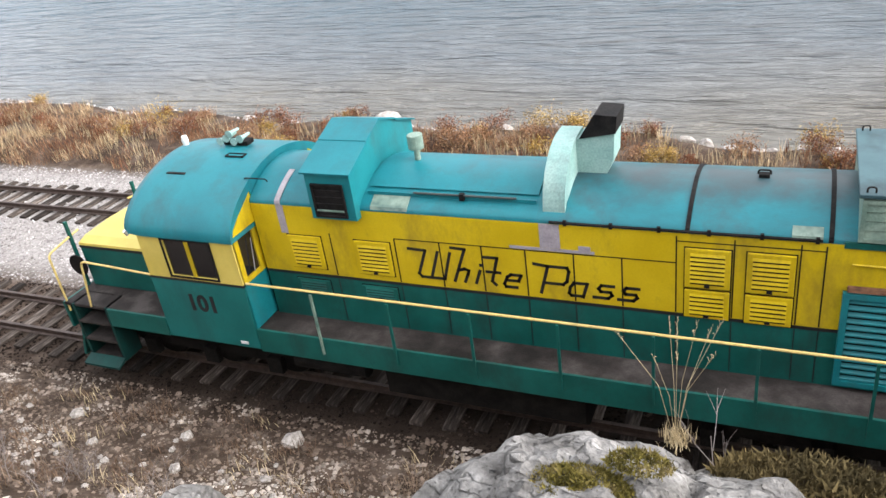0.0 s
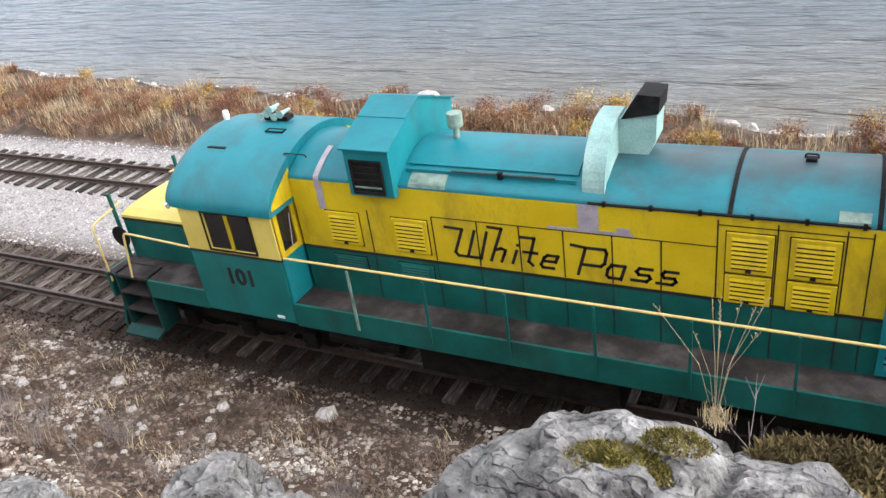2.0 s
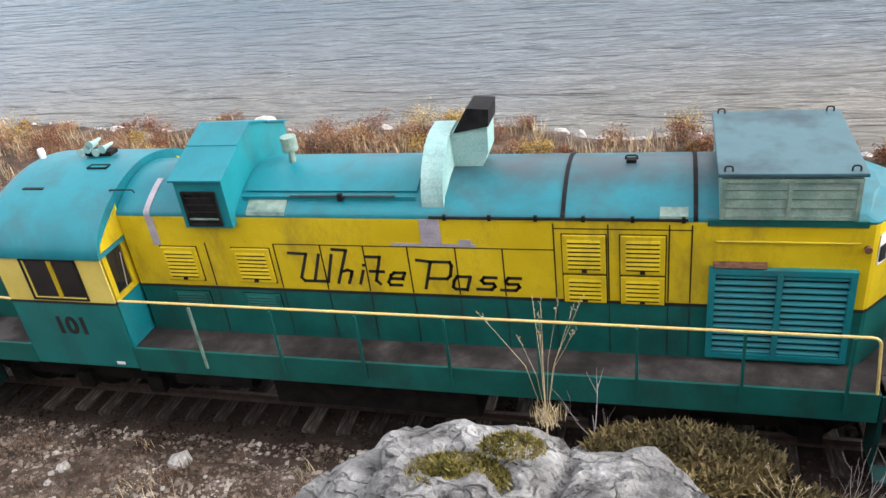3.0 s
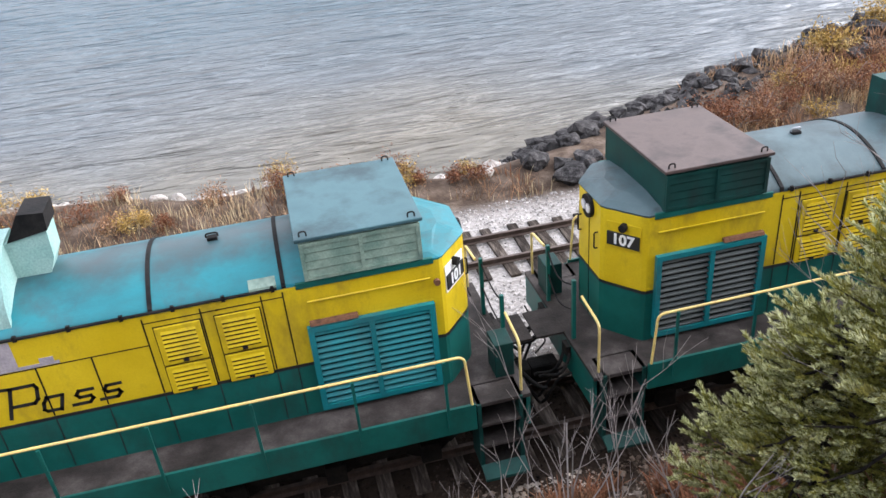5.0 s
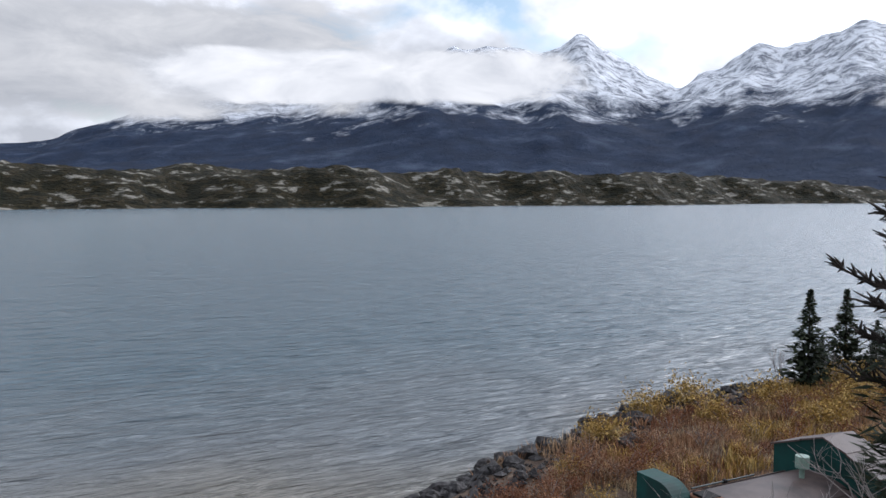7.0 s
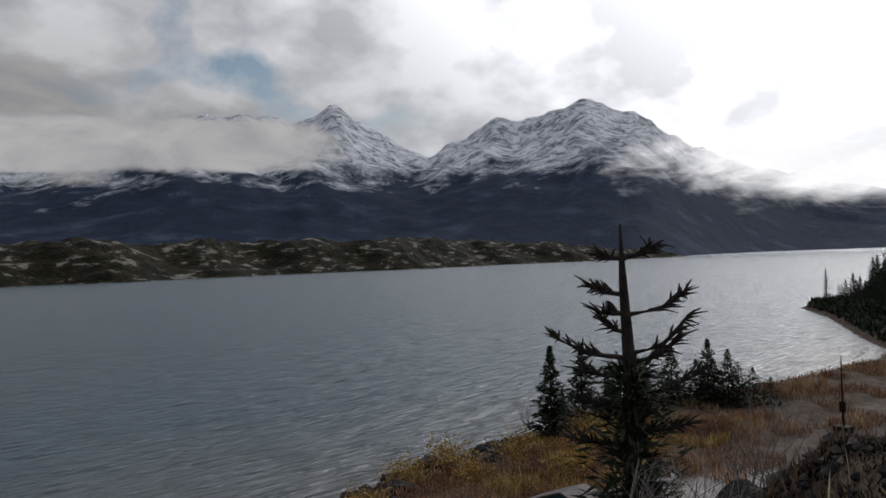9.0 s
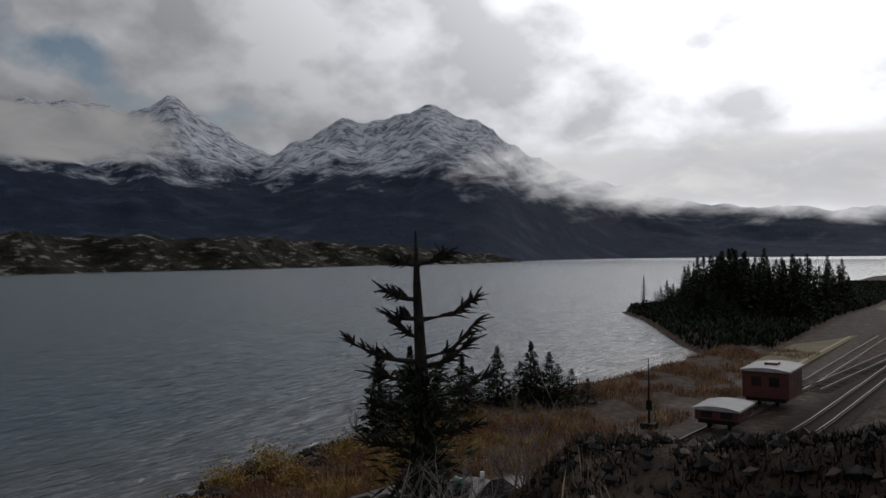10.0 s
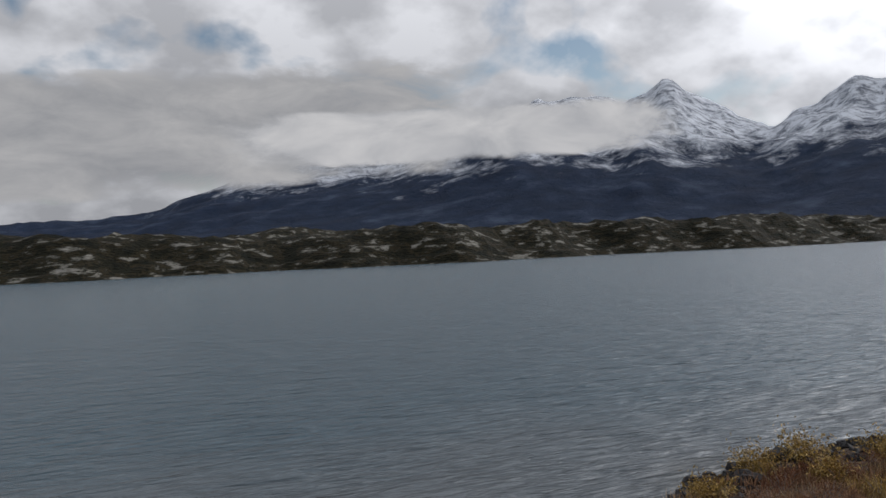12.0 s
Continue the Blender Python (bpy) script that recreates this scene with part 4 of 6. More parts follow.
    for xx in np.arange(4.7, 7.6, 0.56):
        for s in (-1, 1):
            part("hinge", box(xx - 0.02, xx + 0.02, s * 0.89 - 0.018, s * 0.89 + 0.018, 3.40, 3.47), M_SOOT, root)
    for s in (-1, 1):
        y = s * 0.875
        # louvered doors
        for x0 in (0.53, 1.64):
            louver_door(root, x0, x0 + 0.56, 2.40, 2.93, y, M_YELLOW, rows=7)
            louver_door(root, x0, x0 + 0.56, 1.98, 2.20, y, M_GREEN, rows=4, name="lower_louver_door")
        for x0 in (6.12, 6.80):
            louver_door(root, x0, x0 + 0.51, 2.70, 3.22, y, M_YELLOW, rows=7)
            louver_door(root, x0, x0 + 0.51, 2.28, 2.66, y, M_YELLOW, rows=5)
        # door seams and hinges of the engine compartment
        for xx in (1.25, 2.28, 2.95, 3.55, 4.15, 4.78, 5.38, 6.02, 6.66, 7.35, 7.60):
            part("door_seam", box(xx - 0.008, xx + 0.008, y - 0.006, y + 0.006, 2.31, 3.36 if xx > 6 else 3.0), M_SOOT, root)
            part("door_seam", box(xx - 0.006, xx + 0.006, y - 0.005, y + 0.005, 1.52, 2.25), M_BLACK, root)
        part("door_seam", box(2.28, 6.02, y - 0.005, y + 0.005, 2.995, 3.007), M_SOOT, root)
        part("door_seam", box(6.03, 7.60, y - 0.005, y + 0.005, 3.29, 3.302), M_SOOT, root)
        # radiator grille with tilted slats
        gr = part("grille_frame", frame_bars(7.80, 9.36, 1.57, 2.83, y, s, 0.07, 0.07), M_TEAL, root, "teal steel grille frame with dented sill")
        part("grille_backing", box(7.86, 9.30, y - 0.004, y + 0.004, 1.62, 2.78), M_SOOT, gr)
        part("mullion", box(8.54, 8.60, min(y, y + s * 0.075), max(y, y + s * 0.075), 1.62, 2.78), M_TEAL, gr)
        for i in range(13):
            zc = 1.66 + i * 0.0875
            part("slat", prism([(y + s * 0.016, zc + 0.026), (y + s * 0.016, zc + 0.034), (y + s * 0.052, zc + 0.006), (y + s * 0.052, zc - 0.010)], 7.87, 9.29), M_TEAL if lettered else M_SLAT, gr)
        part("torn_sill", prism([(y + s * 0.005, 2.84), (y + s * 0.07, 2.85), (y + s * 0.05, 2.89), (y + s * 0.005, 2.90)], 7.84, 8.42), M_RUST, root, "bent rusty metal strip")
        # handrail and posts
        pts = [(0.0, s * 1.42, 2.35), (9.56, s * 1.42, 2.31), (9.62, s * 1.42, 1.52)]
        part("handrail", tube(bent(pts, 0.1), 0.018, 8), M_RAILY, root, "pale yellow tubular handrail")
        for xx in (1.11, 2.32, 3.51, 4.69, 5.85, 7.01, 8.19, 9.3):
            part("handrail_post", box(xx - 0.018, xx + 0.018, s * 1.45 - 0.014, s * 1.45 + 0.014, 1.28, 2.31), M_GREEN if xx > 2 else M_SHUT, root)
        part("handrail", tube(bent([(-1.84, s * 1.42, 2.31), (-3.28, s * 1.42, 2.40), (-3.45, s * 1.42, 1.5)], 0.1), 0.018, 8), M_RAILY, root)
        # corner steps, in a darker green that holds the shadow they stand in
        for ax0, ax1 in ((-3.92, -3.12), (9.68, 10.28)):
            st = part("step_well", box(ax0, ax0 + 0.05, s * 1.22 - 0.2, s * 1.22 + 0.2, 0.42, 1.5), M_DKGREEN, root)
            part("step_side", box(ax1 - 0.05, ax1, s * 1.22 - 0.2, s * 1.22 + 0.2, 0.42, 1.5), M_DKGREEN, st)
            part("step_back", box(ax0, ax1, s * 1.02 - 0.01, s * 1.02 + 0.01, 0.42, 1.5), M_UNDER, st)
            for zz in (0.42, 0.78, 1.14):
                part("tread", box(ax0 + 0.04, ax1 - 0.04, s * 1.24 - 0.2, s * 1.24 + 0.2, zz, zz + 0.035), M_DECK, st)
            part("step_apron", prism([(s * 1.42, 0.44), (s * 1.62, 0.36), (s * 1.62, 0.40), (s * 1.42, 0.48)], ax0, ax1), M_DKGREEN, st)
        # grab irons by the steps
        part("grab_iron", tube(bent([(10.30, s * 1.30, 1.5), (10.30, s * 1.30, 2.25), (10.30, s * 0.72, 2.32)], 0.1), 0.019, 8), M_RAILY, root)
        part("grab_iron", tube(bent([(-4.08, s * 1.36, 1.3), (-4.08, s * 1.36, 2.40), (-4.1, s * 0.62, 2.5)], 0.1), 0.019, 8), M_RAILY, root)
        part("end_post", box(-4.12, -4.07, s * 0.82 - 0.025, s * 0.82 + 0.025, 1.5, 2.75), M_GREEN, root)
        part("end_post", box(10.30, 10.35, s * 0.5 - 0.025, s * 0.5 + 0.025, 1.5, 2.45), M_GREEN, root)

    # radiator housing on the roof
    rad = part("radiator_housing", box(7.88, 9.28, -0.88, 0.88, 3.38, 3.98, 0.01), M_DKGREEN if not lettered else M_SHUT, root)
    part("lid", box(7.84, 9.32, -0.93, 0.93, 3.975, 4.02, 0.012), lid, rad, "weathered sheet-metal housing lid")
    for s in (-1, 1):
        part("shutter_frame", frame_bars(7.88, 9.28, 3.46, 3.95, s * 0.885, s, 0.045, 0.03), shutter, rad)
        part("shutter_bar", box(8.56, 8.60, s * 0.90 - 0.02, s * 0.90 + 0.02, 3.48, 3.94), shutter, rad)
        for i in range(4):
            zc = 3.54 + i * 0.108
            part("shutter_slat", prism([(s * 0.886, zc - 0.05), (s * 0.902, zc - 0.048), (s * 0.892, zc + 0.05), (s * 0.886, zc + 0.05)], 7.92, 9.24), shutter, rad)
        for xx in (7.95, 9.2):
            part("lifting_eye", tube(bent([(xx - 0.04, s * 0.86, 4.01), (xx - 0.04, s * 0.86, 4.08), (xx + 0.04, s * 0.86, 4.08), (xx + 0.04, s * 0.86, 4.01)], 0.03, 3), 0.010, 6), M_SOOT, rad)
    part("base_band", box(7.76, 9.40, -0.895, 0.895, 3.36, 3.44, 0.01), M_GREEN, rad)

    # number box, lamps and latches on the hood's end
    for s in (-1, 1):
        m = Matrix.Translation((9.705, s * 0.645, 3.0)) @ Matrix.Rotation(radians(90 + s * 39.7), 4, "Z") @ Matrix.Rotation(radians(90), 4, "X")
        bmn = bmesh.new()
        box(-0.23, 0.23, -0.10, 0.10, -0.012, 0.012, 0.008, bmn)
        nb = part("number_board", bmn, M_BLACK, root, "black number board with white figures")
        nb.matrix_basis = m
        bmn = bmesh.new()
        box(-0.24, 0.24, -0.14, 0.24, -0.016, -0.004, 0.004, bmn)
        bk = part("board_panel", bmn, M_WHITE if lettered else M_YELLOW, root)
        bk.matrix_basis = m
        text_part(nb, number, 0.21, pose(0, 0, 0.013), M_WHITE, "number", "white road number")
        part("marker_lamp", tube([Vector((9.68, s * 0.63, 3.20)), Vector((9.75, s * 0.69, 3.20))], 0.055, 14), M_SOOT, root, "dark round marker lamp")
    part("headlight_bezel", tube([(9.88, 0.0, 3.25), (9.95, 0.0, 3.25)], 0.165, 20), M_SOOT, root)
    for yy in (-0.075, 0.075):
        part("headlight", tube([(9.93, yy, 3.25), (9.965, yy, 3.25)], 0.07, 16), M_LENS, root, "clear sealed-beam headlight")
    for s in (-1, 1):
        part("end_grab_iron", tube(bent([(9.89, s * 0.28, 2.98), (9.95, s * 0.28, 2.98), (9.95, s * 0.28, 2.74), (9.89, s * 0.28, 2.74)], 0.025, 3), 0.011, 6), M_SOOT, root)
        part("side_conduit", tube([(7.86, s * 0.895, 3.17), (9.34, s * 0.895, 3.17)], 0.012, 6), M_YELLOW, root)
    part("end_door_seam", box(9.895, 9.908, -0.006, 0.006, 1.5, 3.05), M_SOOT, root)
    part("side_lamp", tube([(9.42, -0.87, 3.1), (9.42, -0.93, 3.1)], 0.04, 10), M_RUST, root)

    # couplers and hoses
    for xx, d in ((-4.15, -1), (10.4, 1)):
        part("coupler", box(min(xx, xx + d * 0.43), max(xx, xx + d * 0.43), -0.14, 0.14, 0.52, 0.82, 0.04), M_UNDER, root)
        part("end_beam", box(min(xx - 0.06, xx), max(xx - 0.06, xx), -1.36, 1.36, 0.95, 1.46, 0.01), M_GREEN, root)
        for k, yy in enumerate((-0.62, -0.45, 0.45, 0.62)):
            part("air_hose", tube(bent([(xx, yy, 1.0), (xx + d * 0.2, yy, 0.95), (xx + d * 0.38, yy * 0.9, 0.55), (xx + d * 0.42, yy * 0.85, 0.5)], 0.08), 0.022, 6), M_SOOT, root)
        if d > 0:
            # jumper cables, chains, drop step and uncoupling lever
            part("uncoupling_lever", tube(bent([(xx + 0.05, -1.30, 0.92), (xx + 0.05, -0.30, 0.92), (xx + 0.28, -0.12, 0.88)], 0.06), 0.014, 6), M_UNDER, root)
            part("drop_step", box(xx - 0.02, xx + 0.40, -0.32, 0.32, 1.47, 1.505, 0.006), M_DECK, root)
            for yy, sag, rad in ((-0.62, 0.42, 0.028), (-0.42, 0.55, 0.022), (0.40, 0.5, 0.026), (0.60, 0.38, 0.022)):
                part("jumper_cable", tube([(xx + 0.02 + 0.43 * u, yy + 0.10 * math.sin(u * 5), 1.34 - sag * 4 * u * (1 - u * 0.5) * 0.5) for u in [k2 / 8 for k2 in range(9)]], rad, 7), M_SOOT, root)
            for yy in (-0.5, 0.5):
                part("cable_socket", box(xx - 0.01, xx + 0.07, yy - 0.09, yy + 0.09, 1.28, 1.44, 0.015), M_UNDER, root)
            for zz in (1.98, 2.38):
                part("safety_chain", tube([(xx - 0.075 + 0.03 * math.sin(u * math.pi), -0.5 + u, zz - 0.16 * math.sin(u * math.pi)) for u in [k2 / 10 for k2 in range(11)]], 0.012, 5), M_SOOT, root)
            part("equipment_box", box(xx - 0.34, xx - 0.08, -0.98, -0.62, 1.50, 2.02, 0.015), M_DKGREEN, root)
        if d < 0:
            part("pilot_plow", prism([(xx, 0.9), (xx + d * 0.05, 0.9), (xx + d * 0.28, 0.2), (xx + d * 0.22, 0.2)], -1.2, 1.2, "y"), M_GREEN, root)

    # short hood (nose)
    part("nose_side", box(-3.98, -1.75, -0.80, 0.80, 1.50, 2.27, 0.02), M_GREEN, root)
    part("nose_stripe", box(-3.985, -1.75, -0.804, 0.804, 2.25, 2.30), M_BLACK, root)
    part("nose_top", prism([(-0.80, 2.29), (0.80, 2.29), (0.79, 2.34), (0.6, 2.40), (0, 2.43), (-0.6, 2.40), (-0.79, 2.34)], -3.99, -1.75), M_CREAM, root, "faded cream-yellow nose top")
    part("nose_lamp", box(-3.25, -2.98, 0.10, 0.30, 2.42, 2.47, 0.01), M_RUST, root)
    part("handbrake_wheel", wheel(-4.05, 1.95, -0.9, 0.2, 0.03), M_UNDER, root)
    part("bell_bracket", box(-3.2, -3.1, 0.85, 0.95, 1.5, 2.6, 0.01), M_GREEN, root)

    # cab
    part("cab_floor", box(-1.8, -0.05, -1.39, 1.39, 1.4, 1.5), M_DECK, root)
    for s in (-1, 1):
        part("cab_lower_side", box(-1.84, -0.06, s * 1.40 - 0.025, s * 1.40 + 0.025, 1.16, 2.275, 0.01), M_CABG, root)
        part("cab_stripe", box(-1.845, -0.055, s * 1.403 - 0.025, s * 1.403 + 0.025, 2.265, 2.305), M_BLACK, root)
        w = pane_wall(root, "y", s * 1.425, -s * 0.05, -1.84, -0.06, 2.30, 3.06, -1.36, -0.50, 2.36, 2.98, M_CREAM, "cab_upper_side")
        part("window_mullion", box(-0.96, -0.90, s * 1.40 - 0.02, s * 1.40 + 0.02, 2.36, 2.98), M_YELLOW, w)
        part("window_frame", frame_bars(-1.40, -0.46, 2.33, 3.01, s * 1.426, s, 0.03, 0.015), M_SOOT, w)
        # end walls of the cab beside the hood, with tall windows
        for xx, th in ((-0.06, -0.05), (-1.84, 0.05)):
            a, b = sorted((s * 0.82, s * 1.40))
            part("cab_end_lower", box(min(xx, xx + th), max(xx, xx + th), a, b, 1.50, 2.275), M_TEAL, root)
            wa, wb = (a + 0.12, b - 0.12)
            ww = pane_wall(root, "x", xx, th, a, b, 2.28, 3.10, wa, wb, 2.36, 3.04, M_YELLOW, "cab_end_upper")
            if th < 0:
                part("cab_gable", prism([(s * 0.82, 3.10), (s * 1.40, 3.10), (s * 1.36, 3.19), (s * 1.19, 3.32), (s * 0.95, 3.47), (s * 0.82, 3.55)], -0.06, -0.012), M_YELLOW, root)
            part("wiper", tube([(xx + (0.02 if th < 0 else -0.02), (wa + wb) / 2, 2.38), (xx + (0.02 if th < 0 else -0.02), (wa + wb) / 2 + 0.09, 2.9)], 0.008, 5), M_LENS, ww)
    part("cab_front_wall", box(-1.84, -1.79, -0.82, 0.82, 2.28, 3.5), M_CREAM, root)
    # roof: drawn over the front edge in a curve
    bm = bmesh.new()
    arc = both_sides(CAB_ARC)
    rows = [[bm.verts.new((xx, y * ky, 3.03 + (z - 3.03) * kz + dz)) for y, z in arc] for xx, ky, kz, dz in ((-2.02, 0.985, 0.80, 0.0), (-2.0, 1.0, 0.88, 0.03), (-1.86, 1.0, 0.97, 0.015), (-1.68, 1.0, 1.0, 0.0), (-0.02, 1.0, 1.0, 0.0))]
    for r0, r1 in zip(rows, rows[1:]):
        for i in range(len(arc) - 1):
            bm.faces.new((r0[i], r0[i + 1], r1[i + 1], r1[i]))
    for rw in (rows[0], rows[-1]):
        bm.faces.new([bm.verts.new(v.co) for v in rw])
    part("cab_roof", bm, roof if lettered else lid, root, "arched sheet-metal cab roof", smooth=True)
    part("weld_strip", prism([(-y * 1.012, z + 0.010) for y, z in HOOD_ARC[:9]] + [(-y * 0.98, z - 0.02) for y, z in HOOD_ARC[8::-1]], 0.44, 0.53), M_GREYP, root, "grey primer strip over a weld")
    part("roof_vent", box(-1.58, -1.22, -0.72, -0.60, 3.66, 3.735, 0.01), M_SOOT, root)
    part("roof_hatch", frame_bars(-0.75, -0.42, 0, 0.12, 0, 1, 0.015, 0.006, flat=(3.855, -0.28)), M_SOOT, root)
    part("grab_iron", tube(bent([(0.28, -0.72, 3.68), (0.28, -0.74, 3.73), (-0.1, -0.74, 3.73), (-0.1, -0.72, 3.68)], 0.03), 0.010, 6), M_SOOT, root)
    horn = part("air_horn", box(-1.05, -0.6, 0.12, 0.3, 3.86, 3.93, 0.01), M_SOOT, root)
    for i, (dx, dz) in enumerate(((0, 0), (0.13, 0.05), (0.26, 0.0), (0.39, 0.05), (0.2, 0.12))):
        part("trumpet", tube([(-1.05 + dx, 0.30, 3.95 + dz), (-1.05 + dx, 0.12, 3.95 + dz), (-1.05 + dx, 0.04, 3.95 + dz)], 0.026, 10, taper=[0.8, 1.3, 2.5]), M_MINT, horn, "pale grey horn trumpet")
    part("beacon_lamp", tube([(-1.8, 0.1, 3.82), (-1.8, 0.1, 3.93), (-1.8, 0.1, 4.0)], 0.055, 12, taper=[0.7, 1.0, 0.8]), M_WHITE, root)
    part("hose_clip", tube([(-1.98, -1.45, 3.02), (-1.98, -1.49, 3.1)], 0.03, 8), M_LENS, root)

    # air intake box astride the roof
    bx = part("intake_box", prism([(-1.0, 3.30), (-1.0, 4.0), (-0.45, 4.21), (0.0, 4.37), (0.45, 4.21), (1.0, 4.0), (1.0, 3.30), (0.86, 3.30), (0.86, 3.42), (-0.86, 3.42), (-0.86, 3.30)], 1.14, 1.84), M_TEAL if lettered else M_DKGREEN, root)
    for s in (-1, 1):
        part("intake_lid", prism([(s * 1.05, 3.985), (s * 1.05, 4.01), (s * 0.45, 4.235), (s * 0.45, 4.205)], 1.10, 1.88), roof if lettered else lid, bx)
        part("intake_lid", prism([(s * 0.45, 4.215), (s * 0.45, 4.245), (0.0, 4.40), (0.0, 4.37)], 1.11, 1.87), roof if lettered else lid, bx)
        part("intake_mouth", box(1.24, 1.70, s * 1.0 - 0.008, s * 1.0 + 0.008, 3.36, 3.82), M_SOOT, bx)
        part("mouth_rim", frame_bars(1.22, 1.72, 3.34, 3.84, s * 1.005, s, 0.03, 0.03), M_SOOT, bx)
        for i in range(4):
            part("slat", box(1.25, 1.69, s * 1.015 - 0.012, s * 1.015 + 0.012, 3.43 + i * 0.10, 3.45 + i * 0.10), M_SOOT if i else M_SHUT, bx)
    part("roof_patch", prism([(-0.885, 3.43), (-0.865, 3.475), (-0.70, 3.575), (-0.70, 3.53), (-0.85, 3.43)], 2.0, 2.55), M_SHUT, root, "pale grey-green roof hatch")
    part("roof_step", vault(both_sides([(y * 0.985, z + 0.035) for y, z in HOOD_ARC if z > 3.58]), 1.9, 4.3), roof if lettered else lid, root, smooth=True)
    part("roof_lip", box(1.9, 4.30, -0.705, -0.69, 3.575, 3.622), roof if lettered else lid, root)
    part("roof_pipe", tube([(2.62, -0.73, 3.645), (4.05, -0.73, 3.645)], 0.016, 8), M_SLAT, root)
    part("roof_pipe_clip", box(3.28, 3.34, -0.76, -0.70, 3.58, 3.675), M_SOOT, root)
    part("vent_can", tube([(2.37, 0.02, 3.76), (2.37, 0.02, 3.96), (2.37, 0.02, 3.965), (2.37, 0.02, 4.16), (2.37, 0.02, 4.165)], 0.11, 20, taper=[0.4, 0.4, 1, 1, 0.9]), M_SHUT, root)

    # exhaust scoop: a quarter-round duct with a stack beside it
    q = 1 if lettered else -1
    x0, x1 = (4.40, 4.68) if lettered else (5.10, 5.44)
    quarter = [(q * (-0.78 + 0.82 * (1 - math.cos(a))), 3.48 + 0.76 * math.sin(a)) for a in [math.pi / 2 * i / 12 for i in range(13)]]
    if not lettered:
        quarter = [(q * (-0.42 + 0.42 * (1 - math.cos(a))), 3.82 + 0.42 * math.sin(a)) for a in [math.pi / 2 * i / 10 for i in range(11)]]
    part("exhaust_scoop", prism(quarter + ([(q * 0.45, 4.24), (q * 0.45, 3.6), (q * -0.42, 3.6)] if not lettered else [(q * 0.26, 4.24), (q * 0.26, 3.70), (q * -0.10, 3.73), (q * -0.42, 3.68), (q * -0.68, 3.60), (q * -0.76, 3.46)]), x0, x1), scoop_paint, root, "curved sheet-metal exhaust scoop")
    if lettered:
        st = part("exhaust_duct", prism([(4.68, 3.72), (5.04, 3.72), (5.14, 3.94), (5.16, 4.32), (4.78, 4.26), (4.68, 4.20)], -0.10, 0.30, "y"), scoop_paint, root)
        part("stack_hood", prism([(4.72, 4.22), (5.18, 4.30), (5.20, 4.52), (4.92, 4.54)], -0.13, 0.33, "y"), stack_paint, st, "soot-blackened stack mouth")
    else:
        st = part("exhaust_duct", prism([(4.78, 3.50), (5.12, 3.50), (5.12, 4.08), (4.95, 4.12), (4.78, 4.10)], 0.30, 0.68, "y"), stack_paint, root, "rusty brown exhaust duct")
        part("stack_hood", box(4.82, 5.08, 0.34, 0.64, 4.06, 4.125, 0.01), M_SOOT, st)
    if lettered:
        part("primer_patch", box(4.36, 4.62, -0.882, -0.87, 3.06, 3.398), M_GREYP, root, "grey primer patch")
        part("primer_patch", box(3.95, 5.05, -0.881, -0.87, 3.015, 3.055), M_GREYP, root, "grey primer patch")
        part("primer_patch", box(4.85, 5.0, -0.882, -0.87, 3.02, 3.12), M_GREYP, root, "grey primer patch")
        part("primer_patch", box(0.44, 0.56, -0.882, -0.87, 2.95, 3.40), M_GREYP, root, "grey primer strip")
        part("primer_patch", prism([(-0.887, 3.42), (-0.872, 3.47), (-0.76, 3.535), (-0.74, 3.52), (-0.85, 3.42)], 7.24, 7.55), M_SHUT, root, "grey primer patch")
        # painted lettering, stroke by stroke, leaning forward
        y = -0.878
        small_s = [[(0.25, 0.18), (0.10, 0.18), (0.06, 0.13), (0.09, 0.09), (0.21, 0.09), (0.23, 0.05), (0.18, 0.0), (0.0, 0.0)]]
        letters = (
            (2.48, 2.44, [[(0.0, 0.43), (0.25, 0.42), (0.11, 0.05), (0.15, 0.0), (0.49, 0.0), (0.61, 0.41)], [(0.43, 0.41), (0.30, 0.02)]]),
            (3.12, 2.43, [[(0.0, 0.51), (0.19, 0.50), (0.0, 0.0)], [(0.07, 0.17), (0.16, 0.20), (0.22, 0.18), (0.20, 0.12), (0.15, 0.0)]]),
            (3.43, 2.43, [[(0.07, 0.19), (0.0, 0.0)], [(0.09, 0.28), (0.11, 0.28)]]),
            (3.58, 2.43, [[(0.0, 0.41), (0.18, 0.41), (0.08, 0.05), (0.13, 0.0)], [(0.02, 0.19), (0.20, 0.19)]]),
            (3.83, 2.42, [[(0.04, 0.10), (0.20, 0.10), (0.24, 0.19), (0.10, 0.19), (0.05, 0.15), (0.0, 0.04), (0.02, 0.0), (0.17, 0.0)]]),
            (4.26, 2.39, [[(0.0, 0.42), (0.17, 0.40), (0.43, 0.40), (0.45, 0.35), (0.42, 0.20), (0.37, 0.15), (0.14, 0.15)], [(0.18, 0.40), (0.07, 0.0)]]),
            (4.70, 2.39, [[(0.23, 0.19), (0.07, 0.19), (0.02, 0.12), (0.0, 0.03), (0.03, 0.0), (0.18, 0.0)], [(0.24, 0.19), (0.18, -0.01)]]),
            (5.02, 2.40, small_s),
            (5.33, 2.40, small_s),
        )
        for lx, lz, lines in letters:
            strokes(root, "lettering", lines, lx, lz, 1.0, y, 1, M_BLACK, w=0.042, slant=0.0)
    text_part(root, number, 0.40, pose(-0.95, -1.4275, 1.87, 90, 0, 0), M_BLACK, "number", "black painted road number")
    text_part(root, number, 0.40, pose(-0.95, 1.4275, 1.87, 90, 0, 180), M_BLACK, "number", "black painted road number")
